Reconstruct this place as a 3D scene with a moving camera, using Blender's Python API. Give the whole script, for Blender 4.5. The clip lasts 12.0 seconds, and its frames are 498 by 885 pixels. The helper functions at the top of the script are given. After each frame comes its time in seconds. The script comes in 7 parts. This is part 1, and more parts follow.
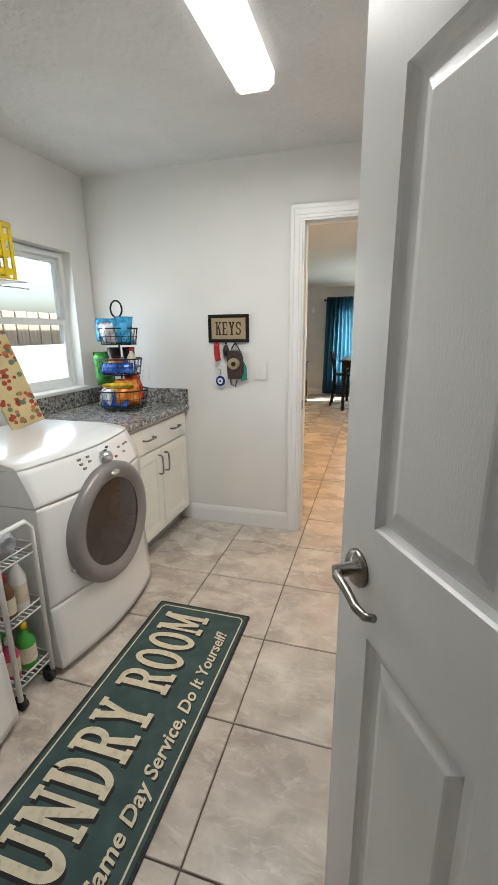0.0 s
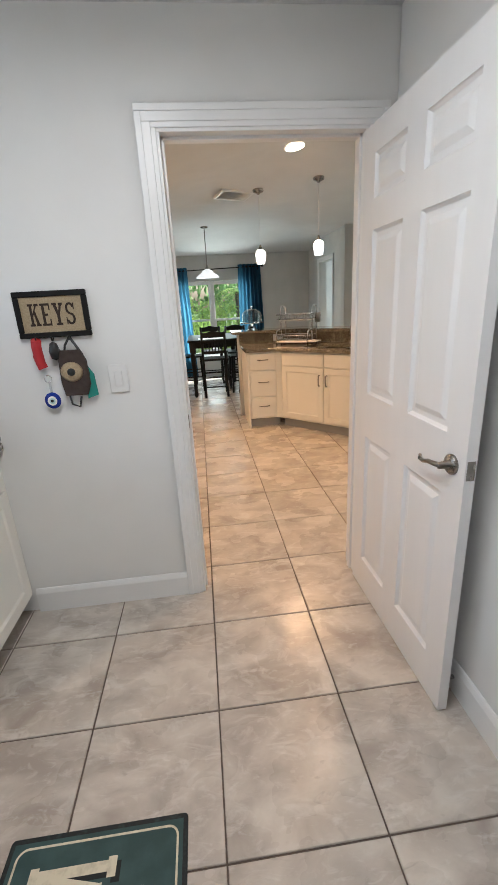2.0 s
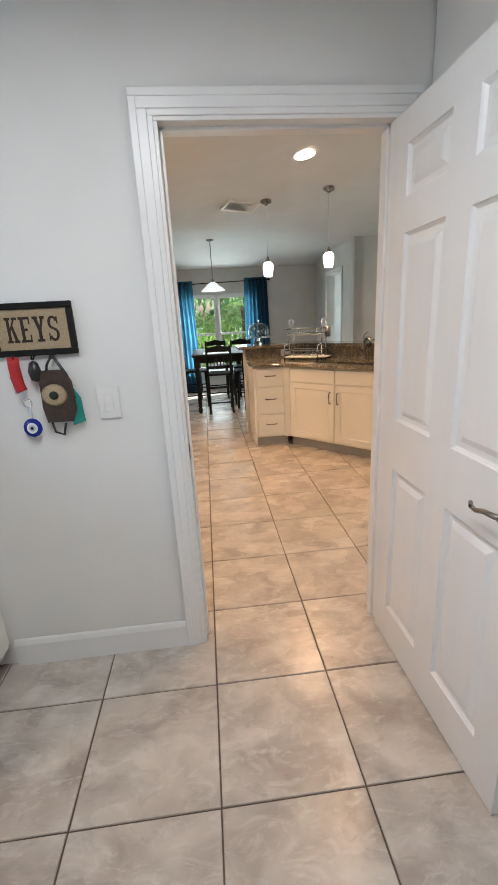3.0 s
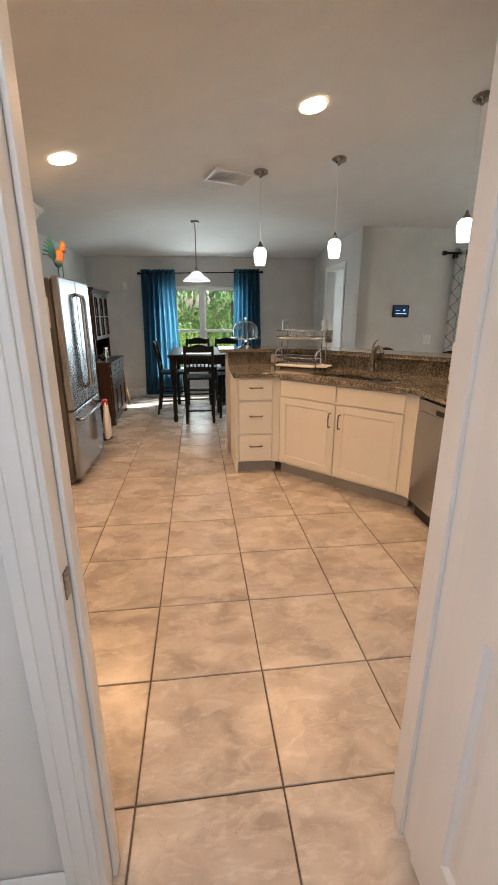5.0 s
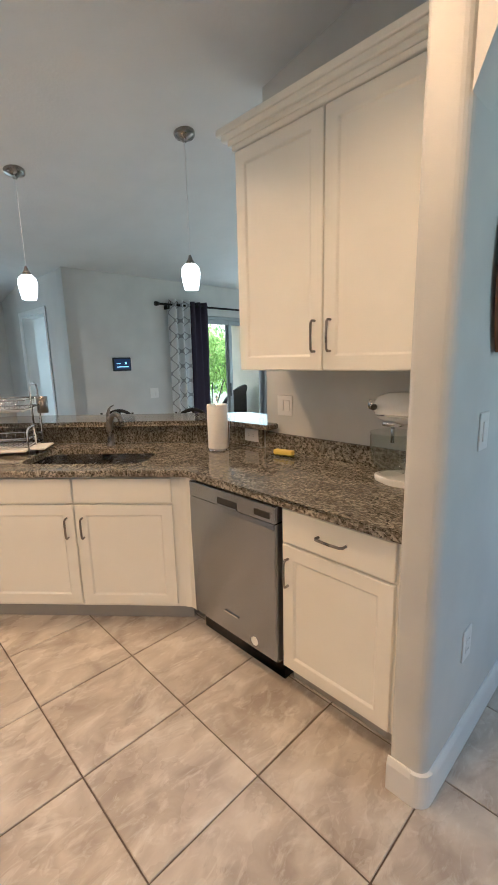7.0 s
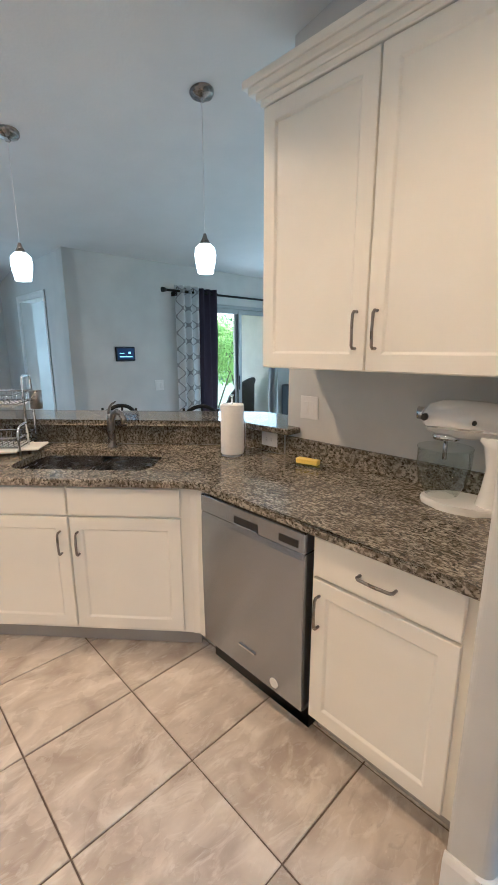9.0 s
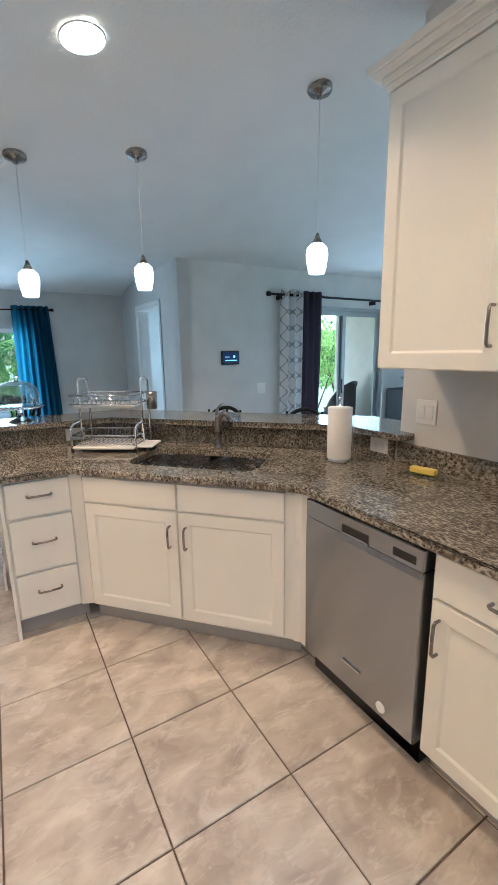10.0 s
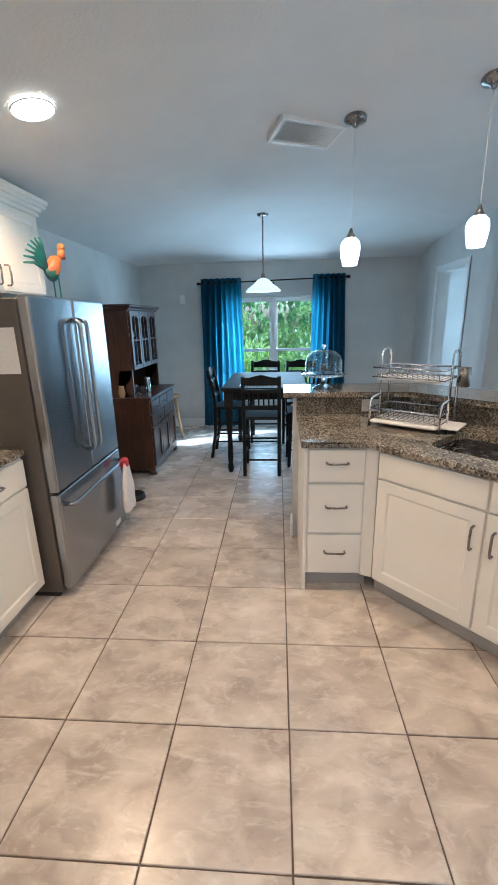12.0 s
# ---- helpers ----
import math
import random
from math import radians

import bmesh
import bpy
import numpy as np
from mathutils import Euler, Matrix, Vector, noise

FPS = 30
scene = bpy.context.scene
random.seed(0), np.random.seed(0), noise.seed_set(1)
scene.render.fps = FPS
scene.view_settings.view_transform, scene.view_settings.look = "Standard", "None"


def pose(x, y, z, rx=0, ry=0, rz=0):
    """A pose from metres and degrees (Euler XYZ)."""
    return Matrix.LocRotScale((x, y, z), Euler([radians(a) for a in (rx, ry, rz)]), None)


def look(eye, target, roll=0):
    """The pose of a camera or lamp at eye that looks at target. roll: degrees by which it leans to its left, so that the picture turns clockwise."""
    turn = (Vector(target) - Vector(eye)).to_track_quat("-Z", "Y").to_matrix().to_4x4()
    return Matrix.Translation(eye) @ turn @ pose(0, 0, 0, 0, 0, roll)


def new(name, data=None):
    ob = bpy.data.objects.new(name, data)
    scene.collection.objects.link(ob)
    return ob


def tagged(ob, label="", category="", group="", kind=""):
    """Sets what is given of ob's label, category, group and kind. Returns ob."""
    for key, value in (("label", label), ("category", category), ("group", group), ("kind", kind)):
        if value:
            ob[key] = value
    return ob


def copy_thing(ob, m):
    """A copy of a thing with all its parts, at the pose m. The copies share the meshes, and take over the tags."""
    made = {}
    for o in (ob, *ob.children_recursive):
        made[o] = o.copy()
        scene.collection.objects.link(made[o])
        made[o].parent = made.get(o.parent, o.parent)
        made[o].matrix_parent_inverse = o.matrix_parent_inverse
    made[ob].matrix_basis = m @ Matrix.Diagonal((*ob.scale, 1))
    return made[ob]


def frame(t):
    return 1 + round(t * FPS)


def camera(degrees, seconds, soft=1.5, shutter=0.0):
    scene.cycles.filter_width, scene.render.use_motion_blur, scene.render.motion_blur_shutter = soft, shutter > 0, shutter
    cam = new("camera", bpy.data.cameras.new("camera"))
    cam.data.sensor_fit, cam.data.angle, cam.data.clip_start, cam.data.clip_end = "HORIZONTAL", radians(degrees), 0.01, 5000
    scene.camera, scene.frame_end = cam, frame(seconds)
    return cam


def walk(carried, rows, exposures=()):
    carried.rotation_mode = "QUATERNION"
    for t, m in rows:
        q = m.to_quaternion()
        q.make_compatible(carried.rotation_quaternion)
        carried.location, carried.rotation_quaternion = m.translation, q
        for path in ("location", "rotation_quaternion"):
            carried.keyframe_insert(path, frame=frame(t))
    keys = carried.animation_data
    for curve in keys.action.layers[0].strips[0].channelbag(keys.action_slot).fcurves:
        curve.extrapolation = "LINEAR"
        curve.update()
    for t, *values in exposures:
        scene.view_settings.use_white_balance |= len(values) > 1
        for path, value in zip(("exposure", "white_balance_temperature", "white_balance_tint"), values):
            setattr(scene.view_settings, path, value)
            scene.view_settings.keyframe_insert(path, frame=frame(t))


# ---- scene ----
cam = camera(61.3, 12.0, soft=1.6)
PATH = [
    (0, (0.422, -2.563, 1.41), (-0.127, -0.707, 0.905), -0.6),
    (0.5, (0.284, -2.373, 1.418), (-0.119, -0.497, 0.852), -0.6),
    (1, (0.201, -2.006, 1.401), (-0.203, -0.135, 0.821), 0.9),
    (1.5, (0.14, -1.749, 1.475), (-0.188, 0.156, 0.96), -1.9),
    (2, (0.051, -1.653, 1.442), (0.238, 0.236, 0.812), -3.2),
    (2.5, (0.028, -1.504, 1.433), (0.199, 0.376, 0.772), -5.0),
    (3, (0.063, -1.389, 1.443), (0.233, 0.519, 0.871), -3.1),
    (3.5, (0.112, -1.308, 1.438), (0.238, 0.616, 0.909), 0.0),
    (3.7, (0.121, -1.259, 1.436), (0.297, 0.658, 0.894), -0.2),
    (5.3, (0.248, -0.279, 1.438), (0.509, 1.616, 0.852), 0.1),
    (5.5, (0.25, -0.162, 1.445), (0.611, 1.729, 0.904), -0.5),
    (6, (0.377, 0.105, 1.451), (0.96, 1.954, 0.96), -2.0),
    (6.5, (0.481, 0.296, 1.461), (1.413, 2.011, 1.022), -1.4),
    (7, (0.488, 0.465, 1.512), (1.854, 1.872, 1.116), -1.4),
    (7.2, (0.482, 0.505, 1.52), (1.96, 1.792, 1.121), -0.9),
    (8.8, (0.633, 0.742, 1.535), (2.04, 2.095, 1.099), -0.0),
    (9, (0.637, 0.751, 1.536), (1.99, 2.156, 1.096), -0.1),
    (9.5, (0.632, 0.788, 1.529), (1.831, 2.328, 1.095), -0.8),
    (10, (0.616, 0.824, 1.523), (1.618, 2.504, 1.105), -0.9),
    (10.5, (0.602, 0.852, 1.523), (1.356, 2.657, 1.107), -0.6),
    (11, (0.56, 0.882, 1.524), (1.037, 2.777, 1.095), -0.0),
    (11.5, (0.479, 0.958, 1.522), (0.662, 2.889, 1.035), -0.4),
    (12, (0.42, 1.003, 1.563), (0.281, 2.92, 1.009), -1.3),
]

EXPOSURES = [(0.0, 1.92, 6250, 7), (0.5, 1.85, 6400, 9), (1.0, 1.77, 6300, 10), (2.5, 1.78, 5800, 9), (3.7, 1.78, 5850, 9), (5.5, 1.66, 6000, 14), (6.2, 1.76, 5230, 8), (7.2, 1.9, 5000, 4), (9.0, 1.97, 4570, 3), (10.5, 1.92, 4430, 2), (12.0, 1.93, 4400, 2)]
walk(cam, [(t, look(eye, target, roll)) for t, eye, target, roll in PATH], EXPOSURES)

# ---- daylight ----
SUN = Vector((0.9, 0.62, 0.95)).normalized()
world = bpy.data.worlds.new("sky")
scene.world = world
world.use_nodes = True
wn = world.node_tree
sky = wn.nodes.new("ShaderNodeTexSky")
sky.sky_type, sky.sun_disc = "NISHITA", False
sky.dust_density, sky.air_density = 5.0, 1.0
sky.sun_elevation = math.asin(SUN.z)
sky.sun_rotation = math.atan2(SUN.x, SUN.y)
wn.nodes["Background"].inputs[1].default_value = 0.15
wn.links.new(sky.outputs[0], wn.nodes["Background"].inputs[0])


def lamp(name, kind, place, target, watts, colour, size=None, size_y=None):
    data = bpy.data.lights.new(name, kind)
    data.energy, data.color = watts, colour
    if kind == "AREA":
        data.shape = "RECTANGLE"
        data.size, data.size_y = size, size_y
    elif kind == "SPOT":
        data.spot_size, data.spot_blend, data.shadow_soft_size = radians(size), 0.6, 0.06
    elif kind == "POINT":
        data.shadow_soft_size = size
    ob = new(name, data)
    ob.matrix_world = look(place, target)
    return ob


sun = lamp("sun", "SUN", tuple(SUN * 30), (0, 0, 0), 5.0, (1.0, 0.93, 0.82))
sun.data.angle = radians(0.5)
DAY = (0.90, 1.0, 0.94)
WARM = (1.0, 0.545, 0.235)
# daylight entering by the openings
lamp("daylight_dining_window", "AREA", (0.36, 7.40, 1.15), (0.36, 3.0, 1.0), 10, DAY, 1.4, 1.4)
lamp("daylight_sliding_door", "AREA", (4.74, 5.165, 1.05), (4.74, 0.0, 0.9), 6, DAY, 1.45, 1.95)
lamp("daylight_laundry_window", "AREA", (-1.665, -0.42, 1.5), (2.0, -0.42, 1.0), 1.5, (0.93, 0.97, 1.0), 0.85, 0.85)
# added fill lamps at assumed, unseen windows; they brighten hall, living and next room
lamp("fill_hall_unseen", "AREA", (2.6, -1.22, 1.5), (2.6, 3.0, 1.3), 3.2, DAY, 1.1, 1.3)
lamp("fill_living_unseen", "AREA", (7.02, 2.2, 1.5), (0.0, 2.2, 1.0), 5, DAY, 1.9, 1.4)
lamp("fill_next_room_unseen", "AREA", (3.88, 6.65, 1.5), (2.4, 6.2, 1.2), 5, DAY, 1.0, 1.1)
# lamps of the place
lamp("laundry_fixture_light", "AREA", (-0.135, -1.15, 2.388), (-0.135, -1.151, 0.0), 5.9, (1.0, 0.955, 0.90), 0.16, 1.1)
CANS = [(1.11, 2.98), (-0.69, 3.19), (1.05, 1.1), (-0.70, 1.2)]
PENDANTS = [(0.88, 3.95, 1.975), (1.542, 3.69, 2.022), (2.29, 2.835, 2.047)]

# ---- materials ----
def material(name, colour, rough=0.5, metal=0.0, second=None, scale=6.0, bump=0.0, bump_scale=60.0, spec=0.5, mix=(0.35, 0.65), detail=6.0, distort=0.0, rand=False, stretch=(1, 1, 1), wear=0.06, coat=0.0, relief=0.004):
    m = bpy.data.materials.new(name)
    m.use_nodes = True
    nt = m.node_tree
    b = nt.nodes["Principled BSDF"]
    b.inputs["Roughness"].default_value, b.inputs["Metallic"].default_value = rough, metal
    b.inputs["Specular IOR Level"].default_value = spec
    b.inputs["Coat Weight"].default_value = coat
    second = second or tuple(c * 0.93 for c in colour)
    tc = nt.nodes.new("ShaderNodeTexCoord")
    mp = nt.nodes.new("ShaderNodeMapping")
    mp.inputs["Scale"].default_value = stretch
    nt.links.new(tc.outputs["Object"], mp.inputs["Vector"])
    vec = mp.outputs["Vector"]
    if rand:
        info = nt.nodes.new("ShaderNodeObjectInfo")
        mul = nt.nodes.new("ShaderNodeVectorMath")
        mul.operation = "MULTIPLY_ADD"
        mul.inputs[1].default_value = (1, 1, 1)
        sc = nt.nodes.new("ShaderNodeMath")
        sc.operation = "MULTIPLY"
        sc.inputs[1].default_value = 61.7
        nt.links.new(info.outputs["Random"], sc.inputs[0])
        nt.links.new(vec, mul.inputs[0])
        nt.links.new(sc.outputs[0], mul.inputs[2])
        vec = mul.outputs[0]
    n = nt.nodes.new("ShaderNodeTexNoise")
    n.inputs["Scale"].default_value, n.inputs["Detail"].default_value, n.inputs["Distortion"].default_value = scale, detail, distort
    nt.links.new(vec, n.inputs["Vector"])
    ramp = nt.nodes.new("ShaderNodeValToRGB")
    ramp.color_ramp.elements[0].position, ramp.color_ramp.elements[1].position = mix
    ramp.color_ramp.elements[0].color, ramp.color_ramp.elements[1].color = (*colour, 1), (*second, 1)
    nt.links.new(n.outputs["Fac"], ramp.inputs[0])
    nt.links.new(ramp.outputs[0], b.inputs["Base Color"])
    if wear:
        n2 = nt.nodes.new("ShaderNodeTexNoise")
        n2.inputs["Scale"].default_value, n2.inputs["Detail"].default_value = scale * 0.37 + 1.3, 4
        nt.links.new(vec, n2.inputs["Vector"])
        mr = nt.nodes.new("ShaderNodeMapRange")
        mr.inputs["To Min"].default_value, mr.inputs["To Max"].default_value = max(0.02, rough - wear), min(1, rough + wear)
        nt.links.new(n2.outputs["Fac"], mr.inputs["Value"])
        nt.links.new(mr.outputs[0], b.inputs["Roughness"])
    if bump:
        n3 = nt.nodes.new("ShaderNodeTexNoise")
        n3.inputs["Scale"].default_value, n3.inputs["Detail"].default_value = bump_scale, 3
        nt.links.new(vec, n3.inputs["Vector"])
        bp = nt.nodes.new("ShaderNodeBump")
        bp.inputs["Strength"].default_value, bp.inputs["Distance"].default_value = bump, relief
        nt.links.new(n3.outputs["Fac"], bp.inputs["Height"])
        nt.links.new(bp.outputs[0], b.inputs["Normal"])
    return m


def glow(name, colour, strength):
    m = bpy.data.materials.new(name)
    m.use_nodes = True
    b = m.node_tree.nodes["Principled BSDF"]
    b.inputs["Base Color"].default_value = (*[min(0.9, c) for c in colour], 1)
    b.inputs["Emission Color"].default_value = (*colour, 1)
    b.inputs["Emission Strength"].default_value = strength
    b.inputs["Roughness"].default_value = 0.3
    return m


def clear(name, colour=(1, 1, 1), rough=0.0, ior=1.45):
    m = bpy.data.materials.new(name)
    m.use_nodes = True
    b = m.node_tree.nodes["Principled BSDF"]
    b.inputs["Base Color"].default_value = (*colour, 1)
    b.inputs["Transmission Weight"].default_value, b.inputs["Roughness"].default_value, b.inputs["IOR"].default_value = 1.0, rough, ior
    return m


def thin_glass(name):
    """Thin-walled clear glass: straight through, with a weak gloss."""
    m = bpy.data.materials.new(name)
    m.use_nodes = True
    nt = m.node_tree
    mx, tr, gl, fr, pw, ml = (nt.nodes.new(k) for k in ("ShaderNodeMixShader", "ShaderNodeBsdfTransparent", "ShaderNodeBsdfGlossy", "ShaderNodeLayerWeight", "ShaderNodeMath", "ShaderNodeMath"))
    tr.inputs[0].default_value = (0.84, 0.88, 0.87, 1)
    gl.inputs["Roughness"].default_value = 0.02
    pw.operation, pw.inputs[1].default_value = "POWER", 3.0
    ml.operation, ml.inputs[1].default_value, ml.inputs[2].default_value = "MULTIPLY_ADD", 0.75, 0.08
    nt.links.new(fr.outputs["Facing"], pw.inputs[0])
    nt.links.new(pw.outputs[0], ml.inputs[0])
    nt.links.new(ml.outputs[0], mx.inputs[0])
    nt.links.new(tr.outputs[0], mx.inputs[1])
    nt.links.new(gl.outputs[0], mx.inputs[2])
    nt.links.new(mx.outputs[0], nt.nodes["Material Output"].inputs[0])
    return m


def cloth(name, colour, second, through_light=0.5, scale=120.0):
    """Woven cloth that lets some light through."""
    m = material(name, colour, 0.9, 0, second, scale, 0.25, 500, spec=0.1)
    nt = m.node_tree
    b, out = nt.nodes["Principled BSDF"], nt.nodes["Material Output"]
    tr = nt.nodes.new("ShaderNodeBsdfTranslucent")
    tr.inputs[0].default_value = (*[min(1, c * 1.6) for c in colour], 1)
    mx = nt.nodes.new("ShaderNodeMixShader")
    mx.inputs[0].default_value = through_light
    nt.links.new(b.outputs[0], mx.inputs[1])
    nt.links.new(tr.outputs[0], mx.inputs[2])
    nt.links.new(mx.outputs[0], out.inputs[0])
    return m


def granite(name, dark, mid, light, stretch=(1, 1, 1), scale=38.0):
    m = material(name, mid, 0.09, 0, light, scale, rand=False, mix=(0.42, 0.60), detail=8, distort=0.6, stretch=stretch, wear=0.03)
    nt = m.node_tree
    b = nt.nodes["Principled BSDF"]
    ramp = b.inputs["Base Color"].links[0].from_node
    mp = [n for n in nt.nodes if n.type == "MAPPING"][0]
    v = nt.nodes.new("ShaderNodeTexNoise")
    v.inputs["Scale"].default_value, v.inputs["Detail"].default_value, v.inputs["Roughness"].default_value = scale * 1.5, 5, 0.65
    nt.links.new(mp.outputs[0], v.inputs["Vector"])
    r2 = nt.nodes.new("ShaderNodeValToRGB")
    r2.color_ramp.elements[0].position, r2.color_ramp.elements[1].position = 0.40, 0.49
    r2.color_ramp.elements[0].color, r2.color_ramp.elements[1].color = (1, 1, 1, 1), (0, 0, 0, 1)
    nt.links.new(v.outputs["Fac"], r2.inputs[0])
    mx = nt.nodes.new("ShaderNodeMix")
    mx.data_type = "RGBA"
    nt.links.new(r2.outputs[0], mx.inputs[0])
    nt.links.new(ramp.outputs[0], mx.inputs[6])
    mx.inputs[7].default_value = (*dark, 1)
    v3 = nt.nodes.new("ShaderNodeTexNoise")
    v3.inputs["Scale"].default_value, v3.inputs["Detail"].default_value = scale * 0.12, 4
    nt.links.new(mp.outputs[0], v3.inputs["Vector"])
    hs = nt.nodes.new("ShaderNodeHueSaturation")
    mr = nt.nodes.new("ShaderNodeMapRange")
    mr.inputs["From Min"].default_value, mr.inputs["From Max"].default_value = 0.3, 0.7
    mr.inputs["To Min"].default_value, mr.inputs["To Max"].default_value = 0.72, 1.25
    nt.links.new(v3.outputs["Fac"], mr.inputs["Value"])
    nt.links.new(mr.outputs[0], hs.inputs["Value"])
    nt.links.new(mx.outputs[2], hs.inputs["Color"])
    nt.links.new(hs.outputs[0], b.inputs["Base Color"])
    return m


M_WALL_L = material("laundry_wall_paint", (0.79, 0.785, 0.765), 0.62, 0, (0.76, 0.755, 0.735), 3, 0.10, 240)
M_WALL_K = material("grey_wall_paint", (0.63, 0.63, 0.61), 0.65, 0, (0.57, 0.57, 0.555), 3, 0.12, 220)
M_CEIL = material("textured_ceiling_paint", (0.68, 0.68, 0.67), 0.8, 0, (0.64, 0.64, 0.63), 4, 0.75, 30, relief=0.016)
M_CEIL_K = material("smooth_ceiling_paint", (0.74, 0.74, 0.73), 0.8, 0, (0.71, 0.71, 0.70), 4, 0.35, 60)
M_TRIM = material("white_gloss_trim", (0.82, 0.82, 0.81), 0.32, 0, (0.80, 0.80, 0.79), 5, 0.04, 90)
M_DOOR = material("white_door_paint", (0.80, 0.80, 0.80), 0.30, 0, (0.78, 0.78, 0.78), 5, 0.10, 160, stretch=(3, 3, 0.5))
M_CAB = material("white_cabinet_paint", (0.84, 0.822, 0.755), 0.36, 0, (0.82, 0.802, 0.735), 5, 0.03, 120)
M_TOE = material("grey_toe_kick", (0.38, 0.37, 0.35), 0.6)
M_TILE = material("stone_look_floor_tile", (0.382, 0.331, 0.286), 0.27, 0, (0.632, 0.578, 0.51), 5.2, 0.10, 45, mix=(0.33, 0.70), detail=12, distort=0.55, rand=True, wear=0.10, stretch=(1.0, 1.35, 1.0))
M_GROUT = material("brown_grout", (0.15, 0.115, 0.09), 0.9, 0, (0.11, 0.085, 0.07), 20, 0.4, 200)
M_GRANITE = granite("brown_granite", (0.034, 0.029, 0.023), (0.125, 0.108, 0.082), (0.35, 0.322, 0.258), (1.7, 0.8, 1.0), 60)
M_GRANITE_L = granite("grey_granite", (0.05, 0.05, 0.05), (0.20, 0.20, 0.19), (0.42, 0.41, 0.39), (1, 1, 1), 40)
M_STEEL = material("brushed_stainless", (0.40, 0.42, 0.45), 0.25, 1.0, (0.39, 0.41, 0.44), 3, 0.0, 200, wear=0)


def brushed(m, amount, rotation=0.0):
    """Fine horizontal brushing that draws highlights out across it."""
    nt = m.node_tree
    b = nt.nodes["Principled BSDF"]
    tan = nt.nodes.new("ShaderNodeTangent")
    tan.direction_type, tan.axis = "RADIAL", "Z"
    nt.links.new(tan.outputs[0], b.inputs["Tangent"])
    b.inputs["Anisotropic"].default_value, b.inputs["Anisotropic Rotation"].default_value = amount, rotation


M_SINK = material("satin_sink_steel", (0.38, 0.365, 0.35), 0.26, 1.0, (0.33, 0.315, 0.30), 30, 0.05, 200, wear=0.06, stretch=(1, 1, 6))
M_STEEL_D = material("dark_stainless", (0.40, 0.415, 0.44), 0.26, 1.0, (0.355, 0.365, 0.385), 3, 0.0, 200, wear=0)
brushed(M_STEEL, 0.8, 0.25)
brushed(M_STEEL_D, 0.8, 0.25)
M_NICKEL = material("brushed_nickel", (0.30, 0.275, 0.25), 0.28, 1.0, (0.26, 0.24, 0.22), 40)
M_CHROME = material("chrome", (0.72, 0.72, 0.73), 0.10, 1.0, (0.68, 0.68, 0.69), 30, wear=0.04)
M_BLACK = material("black_plastic", (0.014, 0.014, 0.015), 0.35, 0, (0.02, 0.02, 0.02), 30)
M_RUBBER = material("black_rubber", (0.02, 0.02, 0.02), 0.75)
M_IRON = material("black_iron_wire", (0.018, 0.017, 0.016), 0.5, 0.6)
M_BLACKWOOD = material("black_painted_wood", (0.006, 0.006, 0.006), 0.55, 0, (0.012, 0.011, 0.010), 12, 0.1, 60, stretch=(1, 1, 0.2), spec=0.22)
M_DARKWOOD = material("dark_stained_wood", (0.040, 0.019, 0.010), 0.35, 0, (0.075, 0.035, 0.018), 9, 0.12, 80, stretch=(5, 5, 0.5), distort=0.8)
M_FRIDGE_SIDE = material("taupe_enamel", (0.115, 0.10, 0.088), 0.5, 0, (0.10, 0.088, 0.078), 8, 0.05, 300)
M_WHITE_AP = material("white_enamel", (0.80, 0.80, 0.79), 0.20, 0, (0.78, 0.78, 0.775), 4, coat=0.2)
M_GREY_RING = material("silver_plastic", (0.27, 0.25, 0.25), 0.38, 0.3, (0.245, 0.23, 0.23), 8)
M_DARKGLASS = material("smoked_door_glass", (0.030, 0.022, 0.020), 0.06, 0, (0.04, 0.03, 0.027), 3, spec=0.6)
M_PLASTIC_W = material("white_plastic", (0.80, 0.79, 0.77), 0.35)
M_PAPER = material("white_paper", (0.85, 0.84, 0.81), 0.9, 0, (0.82, 0.81, 0.78), 60, 0.4, 300, stretch=(1, 1, 1))
M_GLASS = clear("clear_glass")
M_THINGLASS = thin_glass("thin_clear_glass")
M_PANE = clear("window_pane", (0.98, 1.0, 0.99), 0.0, 1.02)
M_LAMP_W = glow("lit_frosted_glass", (1.0, 0.93, 0.84), 2.2)
M_LAMP_D = glow("lit_alabaster_glass", (1.0, 0.97, 0.92), 0.22)
M_CAN = glow("lit_downlight", (1.0, 0.80, 0.56), 5.0)
M_TUBE = glow("lit_diffuser", (1.0, 0.98, 0.95), 0.32)
M_SCREEN = glow("lit_screen", (0.008, 0.02, 0.055), 0.2)
M_SCREEN_W = glow("lit_screen_text", (0.5, 0.8, 1.0), 0.3)
M_BLUE = cloth("teal_blue_curtain_cloth", (0.030, 0.092, 0.145), (0.040, 0.112, 0.17), 0.55)
M_PLUM = cloth("dark_plum_curtain_cloth", (0.045, 0.035, 0.05), (0.055, 0.045, 0.06), 0.08)
M_GREYCLOTH = cloth("grey_white_curtain_cloth", (0.78, 0.78, 0.77), (0.72, 0.72, 0.71), 0.35)
M_RUG = material("dark_green_mat", (0.028, 0.062, 0.062), 0.75, 0, (0.045, 0.090, 0.088), 14, 0.3, 260, mix=(0.4, 0.7))
M_RUG_EDGE = material("black_mat_edge", (0.014, 0.017, 0.018), 0.8, 0, (0.03, 0.045, 0.045), 60, 0.3, 260, mix=(0.5, 0.75))
M_CREAM = material("worn_cream_print", (0.66, 0.60, 0.46), 0.8, 0, (0.50, 0.45, 0.33), 45, mix=(0.5, 0.72))
M_INK = material("black_print", (0.012, 0.014, 0.014), 0.8)
